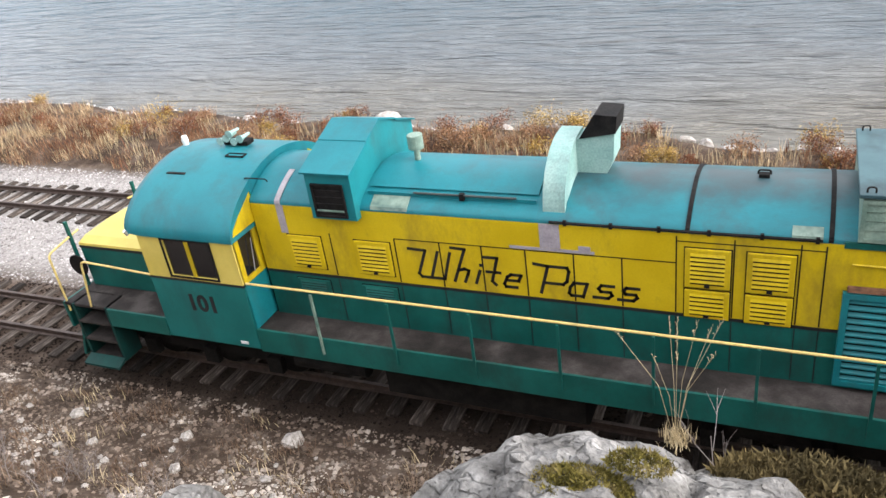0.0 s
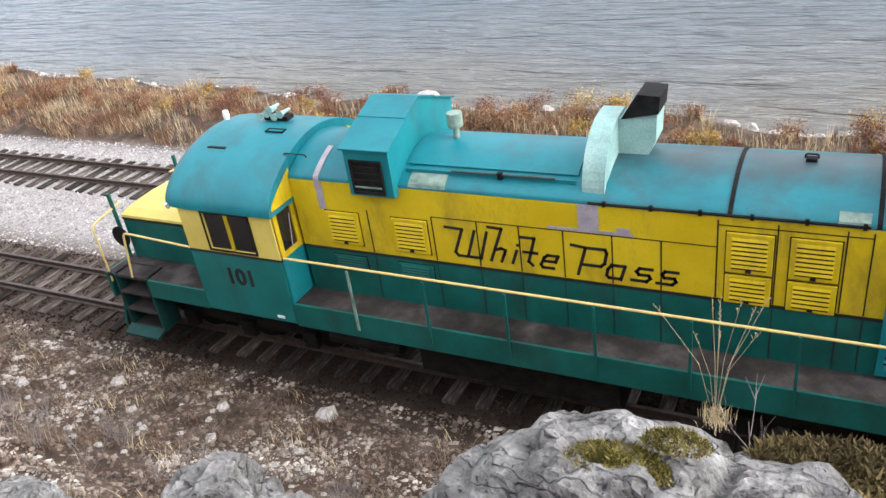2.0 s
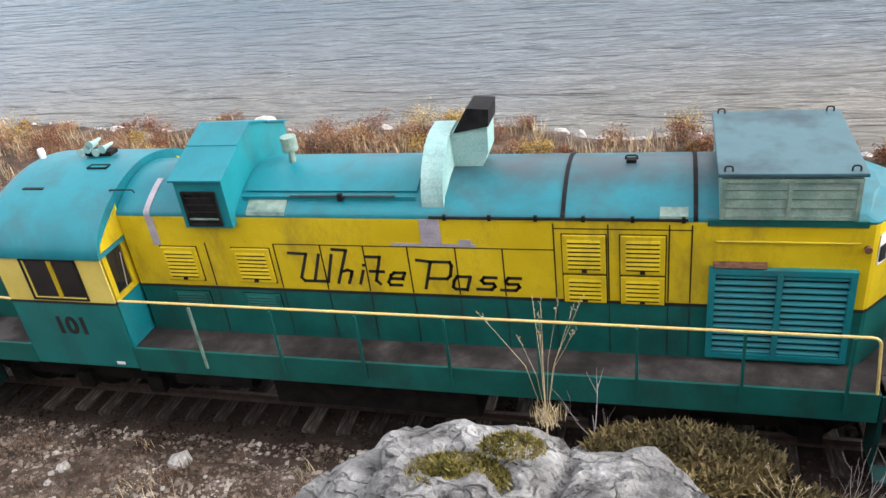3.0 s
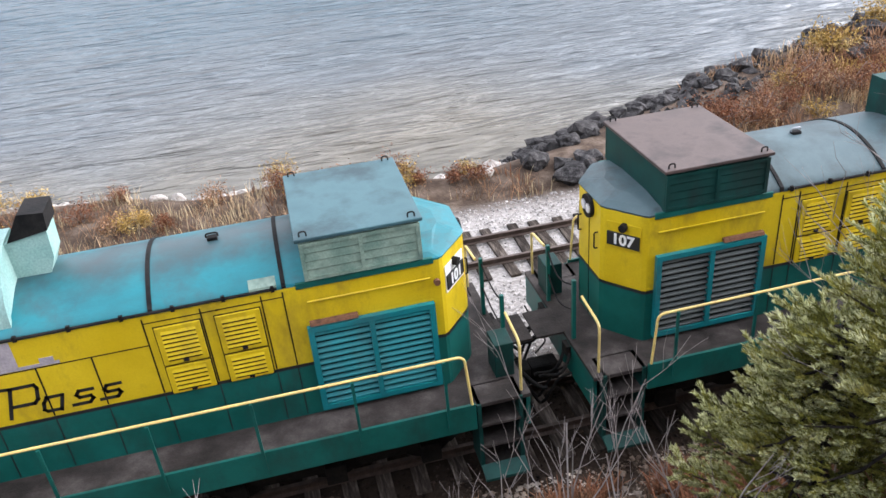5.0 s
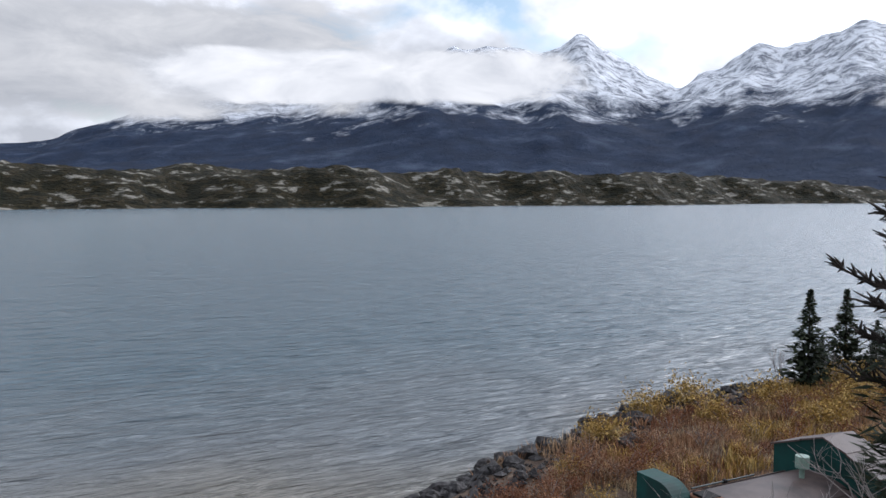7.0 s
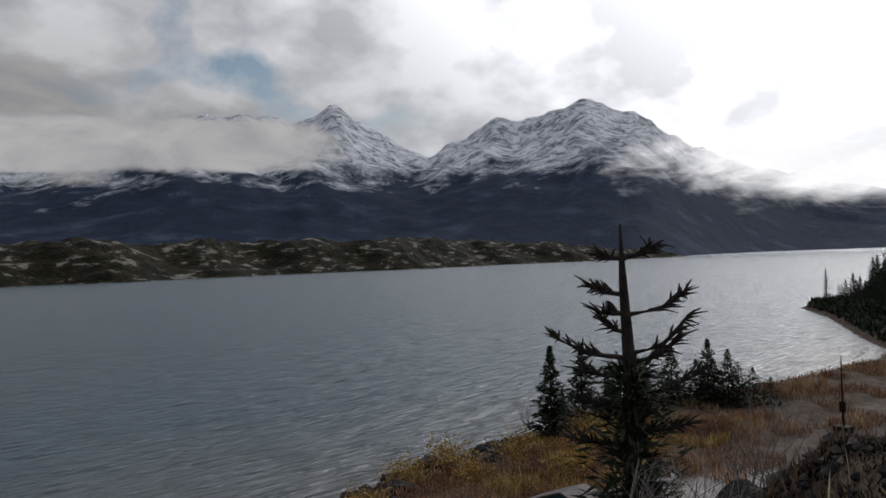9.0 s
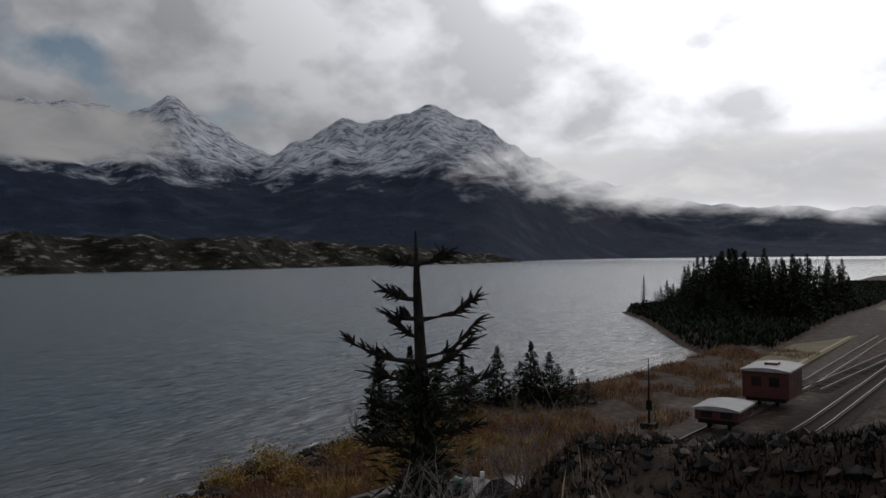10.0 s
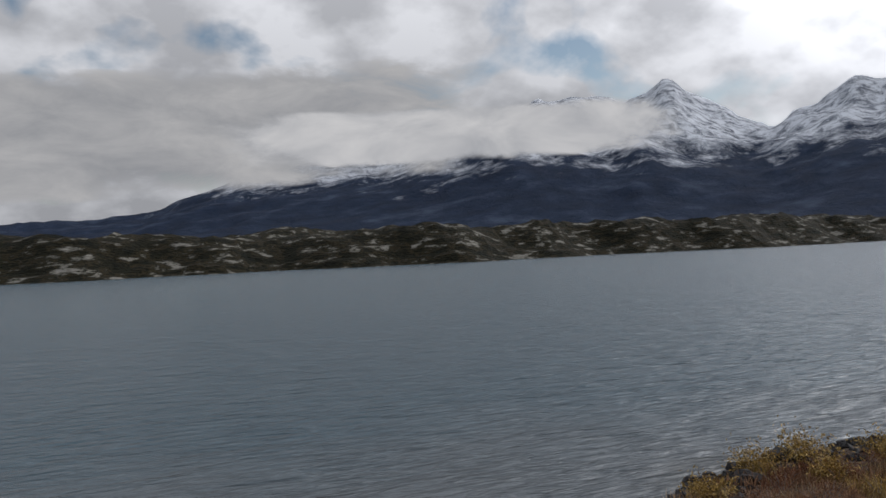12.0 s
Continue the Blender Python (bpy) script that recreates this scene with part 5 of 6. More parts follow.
    part("builder_plate", box(-0.42, -0.28, -1.43, -1.42, 1.22, 1.27), M_WHITE, root)
    return root


def wheel(xc, zc, yc, r=0.43, w=0.12):
    return tube([(xc, yc - w / 2, zc), (xc, yc - w / 4, zc), (xc, yc + w / 4, zc), (xc, yc + w / 2, zc)], r, 24, taper=[0.94, 1, 1, 0.94])


def frame_bars(x0, x1, z0, z1, y, s, w, d, flat=None):
    """A rectangular rim standing d proud of the face y; flat: lying on a roof instead, at (height, y)."""
    bm = bmesh.new()
    if flat:
        zz, yy = flat
        for a, b, c, e in ((x0, x1, z0, z0 + w), (x0, x1, z1 - w, z1), (x0, x0 + w, z0, z1), (x1 - w, x1, z0, z1)):
            box(a, b, yy + c, yy + e, zz - 0.03, zz + d, 0, bm)
        return bm
    ya, yb = min(y, y + s * d), max(y, y + s * d)
    for a, b, c, e in ((x0, x1, z0, z0 + w), (x0, x1, z1 - w, z1), (x0, x0 + w, z0 + w, z1 - w), (x1 - w, x1, z0 + w, z1 - w)):
        box(a, b, ya, yb, c, e, 0, bm)
    return bm


locomotive(0, 0, "101", "teal, green and yellow diesel locomotive with yellow handrails", M_ROOF, M_ROOF_OLD, M_LIDB, M_MINT, M_SOOT, M_SHUT, True)
locomotive(21.66, 180, "107", "green and yellow diesel locomotive with brown roof lid", M_ROOF_SOOT_SKY, M_ROOF_SOOT_SKY, M_LID, M_DKGREEN, M_RUST, M_DKGREEN, False)


# ---- stones and rocks ----
ICO = bmesh.new()
bmesh.ops.create_icosphere(ICO, subdivisions=1, radius=1)
ICO_V = np.array([v.co[:] for v in ICO.verts])
ICO_F = np.array([[v.index for v in f.verts] for f in ICO.faces])
ICO.free()
OCT_V = np.array([(1, 0, 0), (-1, 0, 0), (0, 1, 0), (0, -1, 0), (0, 0, 1), (0, 0, -1)], float)
OCT_F = np.array([(0, 2, 4), (2, 1, 4), (1, 3, 4), (3, 0, 4), (2, 0, 5), (1, 2, 5), (3, 1, 5), (0, 3, 5)])


def stone_field(name, n, xr, yr, size, material, label, seed, keep=None, sink=0.3, power=2.0):
    """Loose stones scattered over a stretch of ground, as one sheet of small pieces."""
    rng = np.random.default_rng(seed)
    x, y = rng.uniform(*xr, n), rng.uniform(*yr, n)
    if keep is not None:
        k = keep(x, y, rng)
        x, y = x[k], y[k]
    n = len(x)
    r = size[0] + (size[1] - size[0]) * rng.random(n) ** power
    z = land_z(x, y) + r * (0.5 - sink)
    V = OCT_V[None] * rng.uniform(0.6, 1.3, (n, 6, 1)) * r[:, None, None]
    a = rng.uniform(0, 6.28, n)
    c, s_ = np.cos(a)[:, None], np.sin(a)[:, None]
    vx = V[:, :, 0] * c - V[:, :, 1] * s_ + x[:, None]
    vy = V[:, :, 0] * s_ + V[:, :, 1] * c + y[:, None]
    vz = V[:, :, 2] * 0.75 + V[:, :, 0] * rng.uniform(-0.4, 0.4, (n, 1)) + z[:, None]
    verts = np.stack([vx, vy, vz], 2).reshape(-1, 3)
    faces = (OCT_F[None] + (np.arange(n) * 6)[:, None, None]).reshape(-1, 3)
    ob = mesh_object(name, verts, faces.tolist(), material)
    return tagged(ob, label, "gravel", kind="stuff")


def rock_mesh(name, seed, material, sub=3, rough=0.35, flat=0.7, stretch=(1, 1, 1)):
    """A broken lump of stone, about 1 m in radius, with faceted sides."""
    bm = bmesh.new()
    bmesh.ops.create_icosphere(bm, subdivisions=sub, radius=1)
    rnd = random.Random(seed)
    planes = [(Vector((rnd.gauss(0, 1), rnd.gauss(0, 1), rnd.gauss(0, 0.8))).normalized(), rnd.uniform(0.55, 0.95)) for _ in range(9)]
    for v in bm.verts:
        for p, d in planes:
            e = v.co.dot(p) - d
            if e > 0:
                v.co -= p * e * 0.9
        v.co += v.co.normalized() * rough * (noise.fractal(v.co * 1.4 + Vector((seed, 0, 0)), 1.0, 2.0, 5) * 0.5)
        v.co.z *= flat
        v.co = Vector((v.co.x * stretch[0], v.co.y * stretch[1], v.co.z * stretch[2]))
    me = bpy.data.meshes.new(name)
    bm.to_mesh(me)
    bm.free()
    me.materials.append(material)
    return me


def place_rock(name, me, x, y, r, label, group, rz=0, sink=0.35, z=None):
    ob = new(name, me)
    zz = float(land_z(x, y)) if z is None else z
    ob.matrix_basis = pose(x, y, zz + r * (0.5 - sink) * 0.8, 0, 0, rz) @ Matrix.Diagonal((r, r, r, 1))
    return tagged(ob, label, "rock", group)


rnd = random.Random(5)
DARK = [rock_mesh("shore_rock", i + 20, M_DROCK, 2, 0.7, 0.75) for i in range(5)]
PALE = [rock_mesh("shore_rock", i + 40, M_PROCK, 2, 0.4, 0.7) for i in range(5)]
for i in range(185):
    x = rnd.uniform(13.8, 36)
    y = float(shore_y(x)) + 0.15 - abs(rnd.gauss(0.0, 1.9))
    place_rock("shore_rock", DARK[i % 5], x, y, rnd.uniform(0.14, 0.42) * (1.4 if rnd.random() < 0.15 else 1), "dark angular boulder on the lake shore", "dark shore boulders", rnd.uniform(0, 360), 0.25, z=max(float(land_z(x, y)), -1.15))
for i in range(68):
    x = rnd.uniform(-38, 14)
    y = float(shore_y(x)) - abs(rnd.gauss(0.4, 0.9))
    place_rock("shore_rock", PALE[i % 5], x, y, rnd.uniform(0.10, 0.30), "pale grey stone at the water's edge", "pale shore stones", rnd.uniform(0, 360), 0.25, z=max(float(land_z(x, y)), -1.1))
for i in range(45):
    x = rnd.uniform(0, 14.5)
    y = float(shore_y(x)) - rnd.uniform(0.2, 2.6)
    place_rock("shore_rock", PALE[i % 5], x, y, rnd.uniform(0.07, 0.22), "pale grey stone at the water's edge", "pale shore stones", rnd.uniform(0, 360), 0.25, z=max(float(land_z(x, y)), -1.1))
place_rock("shore_rock", PALE[1], -4.9, 12.1, 0.6, "large white boulder at the water's edge", "pale shore stones", 30)
# loose stones on the slope before the train
SLOPE = [rock_mesh("stone", i + 60, M_PROCK, 1, 0.4, 0.75) for i in range(4)]
for x, y, r in ((-3.24, -2.56, 0.14), (0.61, -2.05, 0.20), (-1.01, -2.51, 0.12), (-2.2, -3.2, 0.1), (-0.4, -3.4, 0.11), (0.9, -3.1, 0.09)):
    place_rock("stone", SLOPE[0], x, y, r, "pale loose stone on brown gravel", "loose slope stones", rnd.uniform(0, 360), 0.15)
for i in range(110):
    x, y = rnd.uniform(-6.5, 4.8), -rnd.triangular(1.9, 5.2, 3.4)
    place_rock("stone", SLOPE[i % 4], x, y, rnd.uniform(0.025, 0.08), "pale loose stone on brown gravel", "loose slope stones", rnd.uniform(0, 360), 0.15)
place_rock("stone", SLOPE[2], -4.6, -3.3, 0.13, "pale loose stone on brown gravel", "loose slope stones", 12, 0.15)

stone_field("ballast_stones", 26000, (-24, 17), (1.2, 7.1), (0.022, 0.05), M_STONE, "pale crushed ballast between the tracks", 1, keep=lambda x, y, g: (np.abs(np.abs(y - 4.88) - 0.49) > 0.08) & ((np.abs(y - 4.88) > 1.0) | (g.random(len(x)) < 0.35)))
stone_field("track_gravel", 22000, (-18, 20), (-1.8, 1.2), (0.015, 0.04), M_OILY_SHADE, "oily brown gravel between weathered ties, darkened for the shade beneath the train", 2, keep=lambda x, y, g: np.abs(np.abs(y) - 0.49) > 0.08)
stone_field("slope_gravel", 60000, (-12, 13), (-7.6, -1.3), (0.012, 0.06), M_GRAVEL, "stony brown scree on the slope", 3, power=4)
stone_field("hill_rubble", 9000, (11, 40), (-9, -2.4), (0.012, 0.055), M_GRAVEL, "rubble on the dark hillside", 4, power=3)
stone_field("hill_scree", 40000, (10.5, 32), (-10.4, -3.0), (0.012, 0.065), M_DROCK, "dark broken scree on the hillside", 8, power=4)
stone_field("shore_riprap", 3000, (13.5, 37), (9.0, 20), (0.05, 0.24), M_DROCK, "dark broken riprap along the water", 9, keep=lambda x, y, g: np.abs(shore_y(x) - y - 1.8) < 2.0, power=1.6)
stone_field("shore_shingle", 12000, (-36, 40), (9.0, 19.5), (0.03, 0.10), M_STONE, "pale shingle along the water", 6, keep=lambda x, y, g: np.abs(shore_y(x) - y - 0.9) < 0.9)


HILLROCK = [rock_mesh("hillside_rock", i + 80, M_DROCK, 2, 0.6, 0.75) for i in range(4)]
for i in range(90):
    x, y = rnd.uniform(13.5, 30), rnd.uniform(-9.4, -3.6)
    place_rock("hillside_rock", HILLROCK[i % 4], x, y, rnd.uniform(0.08, 0.30) * (1.5 if rnd.random() < 0.12 else 1), "dark angular rock on the scrubby hillside", "hillside rocks", rnd.uniform(0, 360), 0.25)


# ---- foreground outcrop ----
def outcrop(x, y, z, sx, sy, sz, seed, label, rz=0, material=M_ROCK):
    """A ledge of bedrock: layered and cracked, with ridges along its grain."""
    bm = bmesh.new()
    bmesh.ops.create_icosphere(bm, subdivisions=6, radius=1)
    off = Vector((seed * 3.1, seed, 0))
    rn = random.Random(seed)
    planes = [(Vector((rn.gauss(0, 1), rn.gauss(0, 1), rn.gauss(0.2, 0.7))).normalized(), rn.uniform(0.7, 0.97)) for _ in range(12)]
    for v in bm.verts:
        p = v.co.copy()
        for q, d in planes:
            e = p.dot(q) - d
            if e > 0:
                p -= q * e * 0.85
        w = Vector((p.x * sx, p.y * sy, p.z * sz))
        g = Vector((w.x * 0.9 + w.z * 0.9, w.y * 1.0, w.z * 2.2 - w.x * 0.8))
        n1 = noise.fractal(w * 0.9 + off, 1.0, 2.1, 5)
        n2 = abs(noise.fractal(g * 2.0 + off, 1.0, 2.0, 4))
        crack = max(0.0, 0.07 - abs(noise.noise(g * 1.5 + off * 2))) * 1.6 + max(0.0, 0.05 - abs(noise.noise(g * 3.3 - off))) * 0.8
        lay = w.dot(Vector((0.35, 0.2, 0.92))) * 4.2 + 0.5 * n1
        step = (lay - math.floor(lay) - 0.5) * 0.075
        n3 = step * 55 + noise.fractal(g * 6.0 + off, 1.0, 2.0, 3)
        w += p.normalized() * (0.11 * n1 - 0.07 * n2 - 0.8 * crack + 0.009 * n3)
        v.co = w
    ob = part("rock_outcrop", bm, material, None, smooth=False)
    ob.matrix_basis = pose(x, y, z, 0, 0, rz)
    return tagged(ob, label, "rock", "lichened bedrock ledges")


outcrop(6.95, -7.15, 4.73, 1.35, 0.85, 1.08, 3, "cracked grey bedrock ledge with moss and grass on top", -8)
outcrop(5.2, -7.3, 4.35, 0.75, 0.6, 0.75, 8, "low grey bedrock step with lichen", 20)
outcrop(4.05, -6.95, 4.0, 0.42, 0.42, 0.66, 12, "grey lichened rock with a black patch", 10)
outcrop(1.35, -6.75, 2.96, 0.6, 0.4, 0.42, 15, "pale rounded rock among dry weeds", 0)
outcrop(2.75, -7.1, 3.42, 0.5, 0.35, 0.35, 17, "flat grey rock among dry weeds", 0)
outcrop(8.1, -7.6, 4.9, 0.7, 0.6, 0.75, 19, "grey bedrock shoulder beneath juniper", 0)
outcrop(17.6, -5.4, 4.5, 0.7, 0.55, 0.9, 23, "dark block of rock on the hillside", 15, M_DROCK)
outcrop(20.6, -5.9, 4.35, 0.9, 0.6, 0.75, 27, "dark block of rock on the hillside", 40, M_DROCK)


# ---- plants ----
def blades(name, P, h, w, lean, material, label, category, seed, kind="stuff", droop=0.4, group=""):
    """Upright blades: each a bent strip of two faces."""
    rng = np.random.default_rng(seed)
    n = len(P)
    a = rng.uniform(0, 6.28, n)
    H = rng.uniform(h[0], h[1], n)
    W = rng.uniform(w[0], w[1], n)
    L = H * rng.uniform(0, lean, n)
    d = np.stack([np.cos(a), np.sin(a), np.zeros(n)], 1)
    b = np.stack([-np.sin(a), np.cos(a), np.zeros(n)], 1)
    up = np.array([0, 0, 1.0])
    p0 = P - b * (W / 2)[:, None]
    p1 = P + b * (W / 2)[:, None]
    mid = P + up * (H * 0.6)[:, None] + d * (L * droop)[:, None]
    p2 = mid + b * (W * 0.4)[:, None]
    p3 = mid - b * (W * 0.4)[:, None]
    p4 = P + up * H[:, None] + d * L[:, None]
    verts = np.stack([p0, p1, p2, p3, p4], 1).reshape(-1, 3)
    k = np.arange(n) * 5
    faces = np.stack([k, k + 1, k + 2, k + 3], 1).tolist() + np.stack([k + 3, k + 2, k + 4], 1).tolist()
    ob = mesh_object(name, verts, faces, material)
    return tagged(ob, label, category, group, kind)


def field(n, xr, yr, seed, keep):
    rng = np.random.default_rng(seed)
    x, y = rng.uniform(*xr, n), rng.uniform(*yr, n)
    k = keep(x, y, rng)
    x, y = x[k], y[k]
    return np.stack([x, y, land_z(x, y) - 0.02], 1)


def clumpy(x, y, s, t):
    return bump_noise(x, y, s) + 0.4 * bump_noise(x + 9, y - 4, s * 2.7) > t


def on_bank(x, y):
    return (y > 7.3 + 0.3 * np.sin(x * 1.3)) & (y < shore_y(x) - 2.7 - 1.6 * sm(x, 12, 16) * (1 - 0.5 * sm(x, 34, 42)) + 0.5 * np.sin(x * 2.1)) & (x < 46)


blades("dry_grass", field(240000, (-46, 46), (7, 19), 11, lambda x, y, g: on_bank(x, y) & clumpy(x, y, 0.55, -0.6) & (g.random(len(x)) < np.where((x > 2) & (x < 13), 0.45, 1.0) * np.clip(1.25 - np.abs(x - 4) / 60, 0.3, 1))), (0.08, 0.40), (0.005, 0.014), 1.7, M_DRYGRASS, "dry orange-brown grass and scrub on the lake bank", "dry grass", 12)
blades("straw", field(70000, (-46, 46), (7, 19), 13, lambda x, y, g: on_bank(x, y) & ((x < 15) | (g.random(len(x)) < 0.35)) & clumpy(x, y, 0.8, -0.1)), (0.15, 0.5), (0.008, 0.018), 0.6, M_STRAW, "pale straw stalks in the bank scrub", "dry grass", 14)
blades("russet_weed", field(52000, (-46, 46), (7, 19), 15, lambda x, y, g: on_bank(x, y) & clumpy(x + 5, y, 0.7, 0.35)), (0.15, 0.45), (0.012, 0.03), 0.9, M_REDWEED, "russet brown weeds in the bank scrub", "weeds", 16)
blades("golden_scrub", field(50000, (24, 46), (8, 19), 17, lambda x, y, g: on_bank(x, y) & clumpy(x, y + 3, 0.5, 0.35)), (0.2, 0.55), (0.02, 0.05), 0.8, M_YBUSH, "golden willow scrub on the bank", "scrub", 18)
blades("slope_weed", field(80000, (-12, 14), (-7.6, -1.5), 21, lambda x, y, g: clumpy(x, y, 1.4, 0.30)), (0.05, 0.20), (0.005, 0.014), 1.3, M_BROWNWEED, "low russet weeds on the stony slope", "weeds", 22)
blades("slope_straw", field(12000, (-12, 14), (-7.5, -1.6), 23, lambda x, y, g: clumpy(x + 3, y, 1.1, 0.55)), (0.06, 0.28), (0.006, 0.014), 1.0, M_STRAW, "pale dead grass on the stony slope", "dry grass", 24)
blades("shrub_floor", field(60000, (8.5, 15), (-6.0, -1.8), 25, lambda x, y, g: clumpy(x, y, 1.2, -0.3)), (0.08, 0.4), (0.01, 0.03), 1.0, M_REDWEED, "dense russet undergrowth beside the track", "weeds", 26)
blades("hill_grass", field(90000, (11, 62), (-9.6, -2.0), 27, lambda x, y, g: clumpy(x, y, 0.9, -0.2)), (0.02, 0.09), (0.003, 0.009), 1.6, M_HEATH, "dark russet scrub on the hillside", "weeds", 28)
blades("heath", field(300000, (9.5, 34), (-10.8, -2.4), 35, lambda x, y, g: (x > 10.2 + 0.9 * np.sin(y * 1.7) + 0.5 * np.sin(y * 4.3)) & (y > -10.4 + 0.4 * np.sin(x * 2.1)) & clumpy(x, y, 1.3, -0.75)), (0.02, 0.08), (0.005, 0.014), 2.0, M_HEATH, "dark low heath over the hillside", "heath", 36)
blades("trackside_grass", field(60000, (20, 84), (2.0, 14), 29, lambda x, y, g: (y > track2_y(x) + 2.2) & (y < shore_y(x) - 0.5) & clumpy(x, y, 0.35, 0.0)), (0.15, 0.5), (0.02, 0.05), 0.8, M_DRYGRASS, "dry brown grass between track and shore", "dry grass", 30)
blades("point_scrub", field(50000, (84, 260), (6, 42), 31, lambda x, y, g: (y < shore_y(x) - 0.8) & (y > 7.5)), (0.4, 1.0), (0.15, 0.4), 1.2, M_FIR, "dark low scrub on the wooded point", "scrub", 32)


def leafy_bush(name, x, y, r, h, material, label, category, seed, n=900, group="", z=None, leaf=0.05):
    """Branching stems with many small leaves."""
    rng = np.random.default_rng(seed)
    z0 = float(land_z(x, y)) if z is None else z
    root = thing(name, x, y, z0, label, category, group)
    bm = bmesh.new()
    tips = []
    for i in range(9):
        a = rng.uniform(0, 6.28)
        rr = r * rng.uniform(0.2, 0.8)
        t = Vector((rr * math.cos(a), rr * math.sin(a), h * rng.uniform(0.6, 1.0)))
        tube([(0, 0, -0.05), t * 0.5 + Vector((0, 0, h * 0.1)), t], 0.012, 4, bm, [1, 0.7, 0.3])
        tips.append(t)
    part("stem", bm, M_TWIG, root)
    P = []
    for i in range(n):
        t = tips[rng.integers(len(tips))] * rng.uniform(0.35, 1.05)
        P.append(t + Vector(rng.normal(0, r * 0.2, 3)))
    P = np.array([p[:] for p in P])
    P[:, 2] = np.maximum(P[:, 2], 0.02)
    d = rng.normal(0, 1, (n, 3)); d /= np.linalg.norm(d, axis=1)[:, None]
    e = np.cross(d, rng.normal(0, 1, (n, 3))); e /= np.linalg.norm(e, axis=1)[:, None]
    s_ = rng.uniform(0.6, 1.3, n)[:, None] * leaf
    V = np.stack([P, P + d * s_ + e * s_ * 0.35, P + d * s_ * 2, P + d * s_ - e * s_ * 0.35], 1).reshape(-1, 3)
    mesh_object("foliage", V, (np.arange(n * 4).reshape(-1, 4)).tolist(), material, root)
    return root


for i, (x, y, r, h) in enumerate(((0.45, 11.2, 0.8, 0.5), (1.3, 11.4, 0.5, 0.4), (7.6, 10.3, 0.7, 0.6), (-12.5, 10.4, 0.9, 0.7), (-29, 14.0, 0.6, 0.9), (12.6, 10.3, 0.4, 0.4))):
    leafy_bush("willow_bush", x, y, r, h, M_YBUSH, "yellow autumn willow bush on the lake bank", "bush", 50 + i, 800, "yellow bushes", leaf=0.035)
for i, (x, y, r, h) in enumerate(((28.5, 13.9, 1.4, 0.8), (31, 14.3, 1.5, 0.8), (30, 12.4, 1.0, 0.7), (34, 13.5, 1.3, 0.9), (36.5, 11.5, 1.5, 0.9), (33, 10.0, 1.2, 0.8), (25.0, 12.6, 1.0, 0.6), (38.5, 13.2, 1.4, 1.0))):
    leafy_bush("willow_bush", x, y, r, h, M_YBUSH, "golden willow bush above the rocky shore", "bush", 70 + i, 1500, "yellow bushes", leaf=0.07)


brush = random.Random(63)
for i in range(230):
    x = brush.uniform(-34, 45) if i < 130 else brush.uniform(17, 45)
    lo_y, hi_y = 8.2, float(shore_y(x)) - (2.2 if x < 13 else 4.2)
    if hi_y < lo_y + 0.2:
        continue
    y = brush.uniform(lo_y, hi_y)
    kind_ = brush.random()
    mat_, lab = ((M_REDWEED, "russet autumn bush on the lake bank") if kind_ < 0.5 else (M_DRYGRASS, "tan dry bush on the lake bank") if kind_ < 0.8 else (M_YBUSH, "yellow autumn bush on the lake bank"))
    sz = brush.uniform(0.3, 0.75) * (1.4 if x > 17 else 0.9)
    leafy_bush("bank_bush", x, y, sz, sz * brush.uniform(0.6, 0.95), mat_, lab, "bush", 700 + i, 700, "bank bushes", leaf=0.035)


def bare_shrub(x, y, h, seed, label, group="bare shrubs", spread=0.5, stems=5, z=None, material=M_TWIG, thick=0.014):
    """Leafless forking twigs."""
    rn = random.Random(seed)
    z0 = float(land_z(x, y)) if z is None else z
    bm = bmesh.new()

    def grow(p, d, length, r, depth):
        q = p + d * length * 0.5 + Vector((rn.gauss(0, 0.03), rn.gauss(0, 0.03), 0)) * length
        e = q + (d + Vector((rn.gauss(0, 0.15), rn.gauss(0, 0.15), 0.1))).normalized() * length * 0.5
        tube([p, q, e], r, 4, bm, [1, 0.8, 0.55])
        if depth:
            for k in range(rn.choice((2, 3, 3))):
                nd = (d + Vector((rn.gauss(0, spread), rn.gauss(0, spread), rn.gauss(0.15, spread * 0.5)))).normalized()
                grow(p.lerp(e, rn.uniform(0.35, 1.0)), nd, length * rn.uniform(0.4, 0.65), r * 0.55, depth - 1)
    for i in range(stems):
        grow(Vector((rn.gauss(0, 0.06), rn.gauss(0, 0.06), -0.05)), Vector((rn.gauss(0, 0.28), rn.gauss(0, 0.28), 1)).normalized(), h * rn.uniform(0.45, 0.7), thick * rn.uniform(0.7, 1), 3)
    ob = part("bare_shrub", bm, material, None)
    ob.matrix_basis = pose(x, y, z0)
    return tagged(ob, label, "shrub", group)


for i, (x, y, h) in enumerate(((9.35, -5.3, 2.7), (10.15, -5.2, 2.6), (8.55, -5.3, 2.6), (8.0, -5.2, 2.7), (7.6, -5.3, 2.0), (10.7, -4.9, 2.0), (9.0, -4.6, 1.6))):
    bare_shrub(x, y, h, 90 + i, "leafless pale grey shrub before the train", stems=3, spread=0.4)
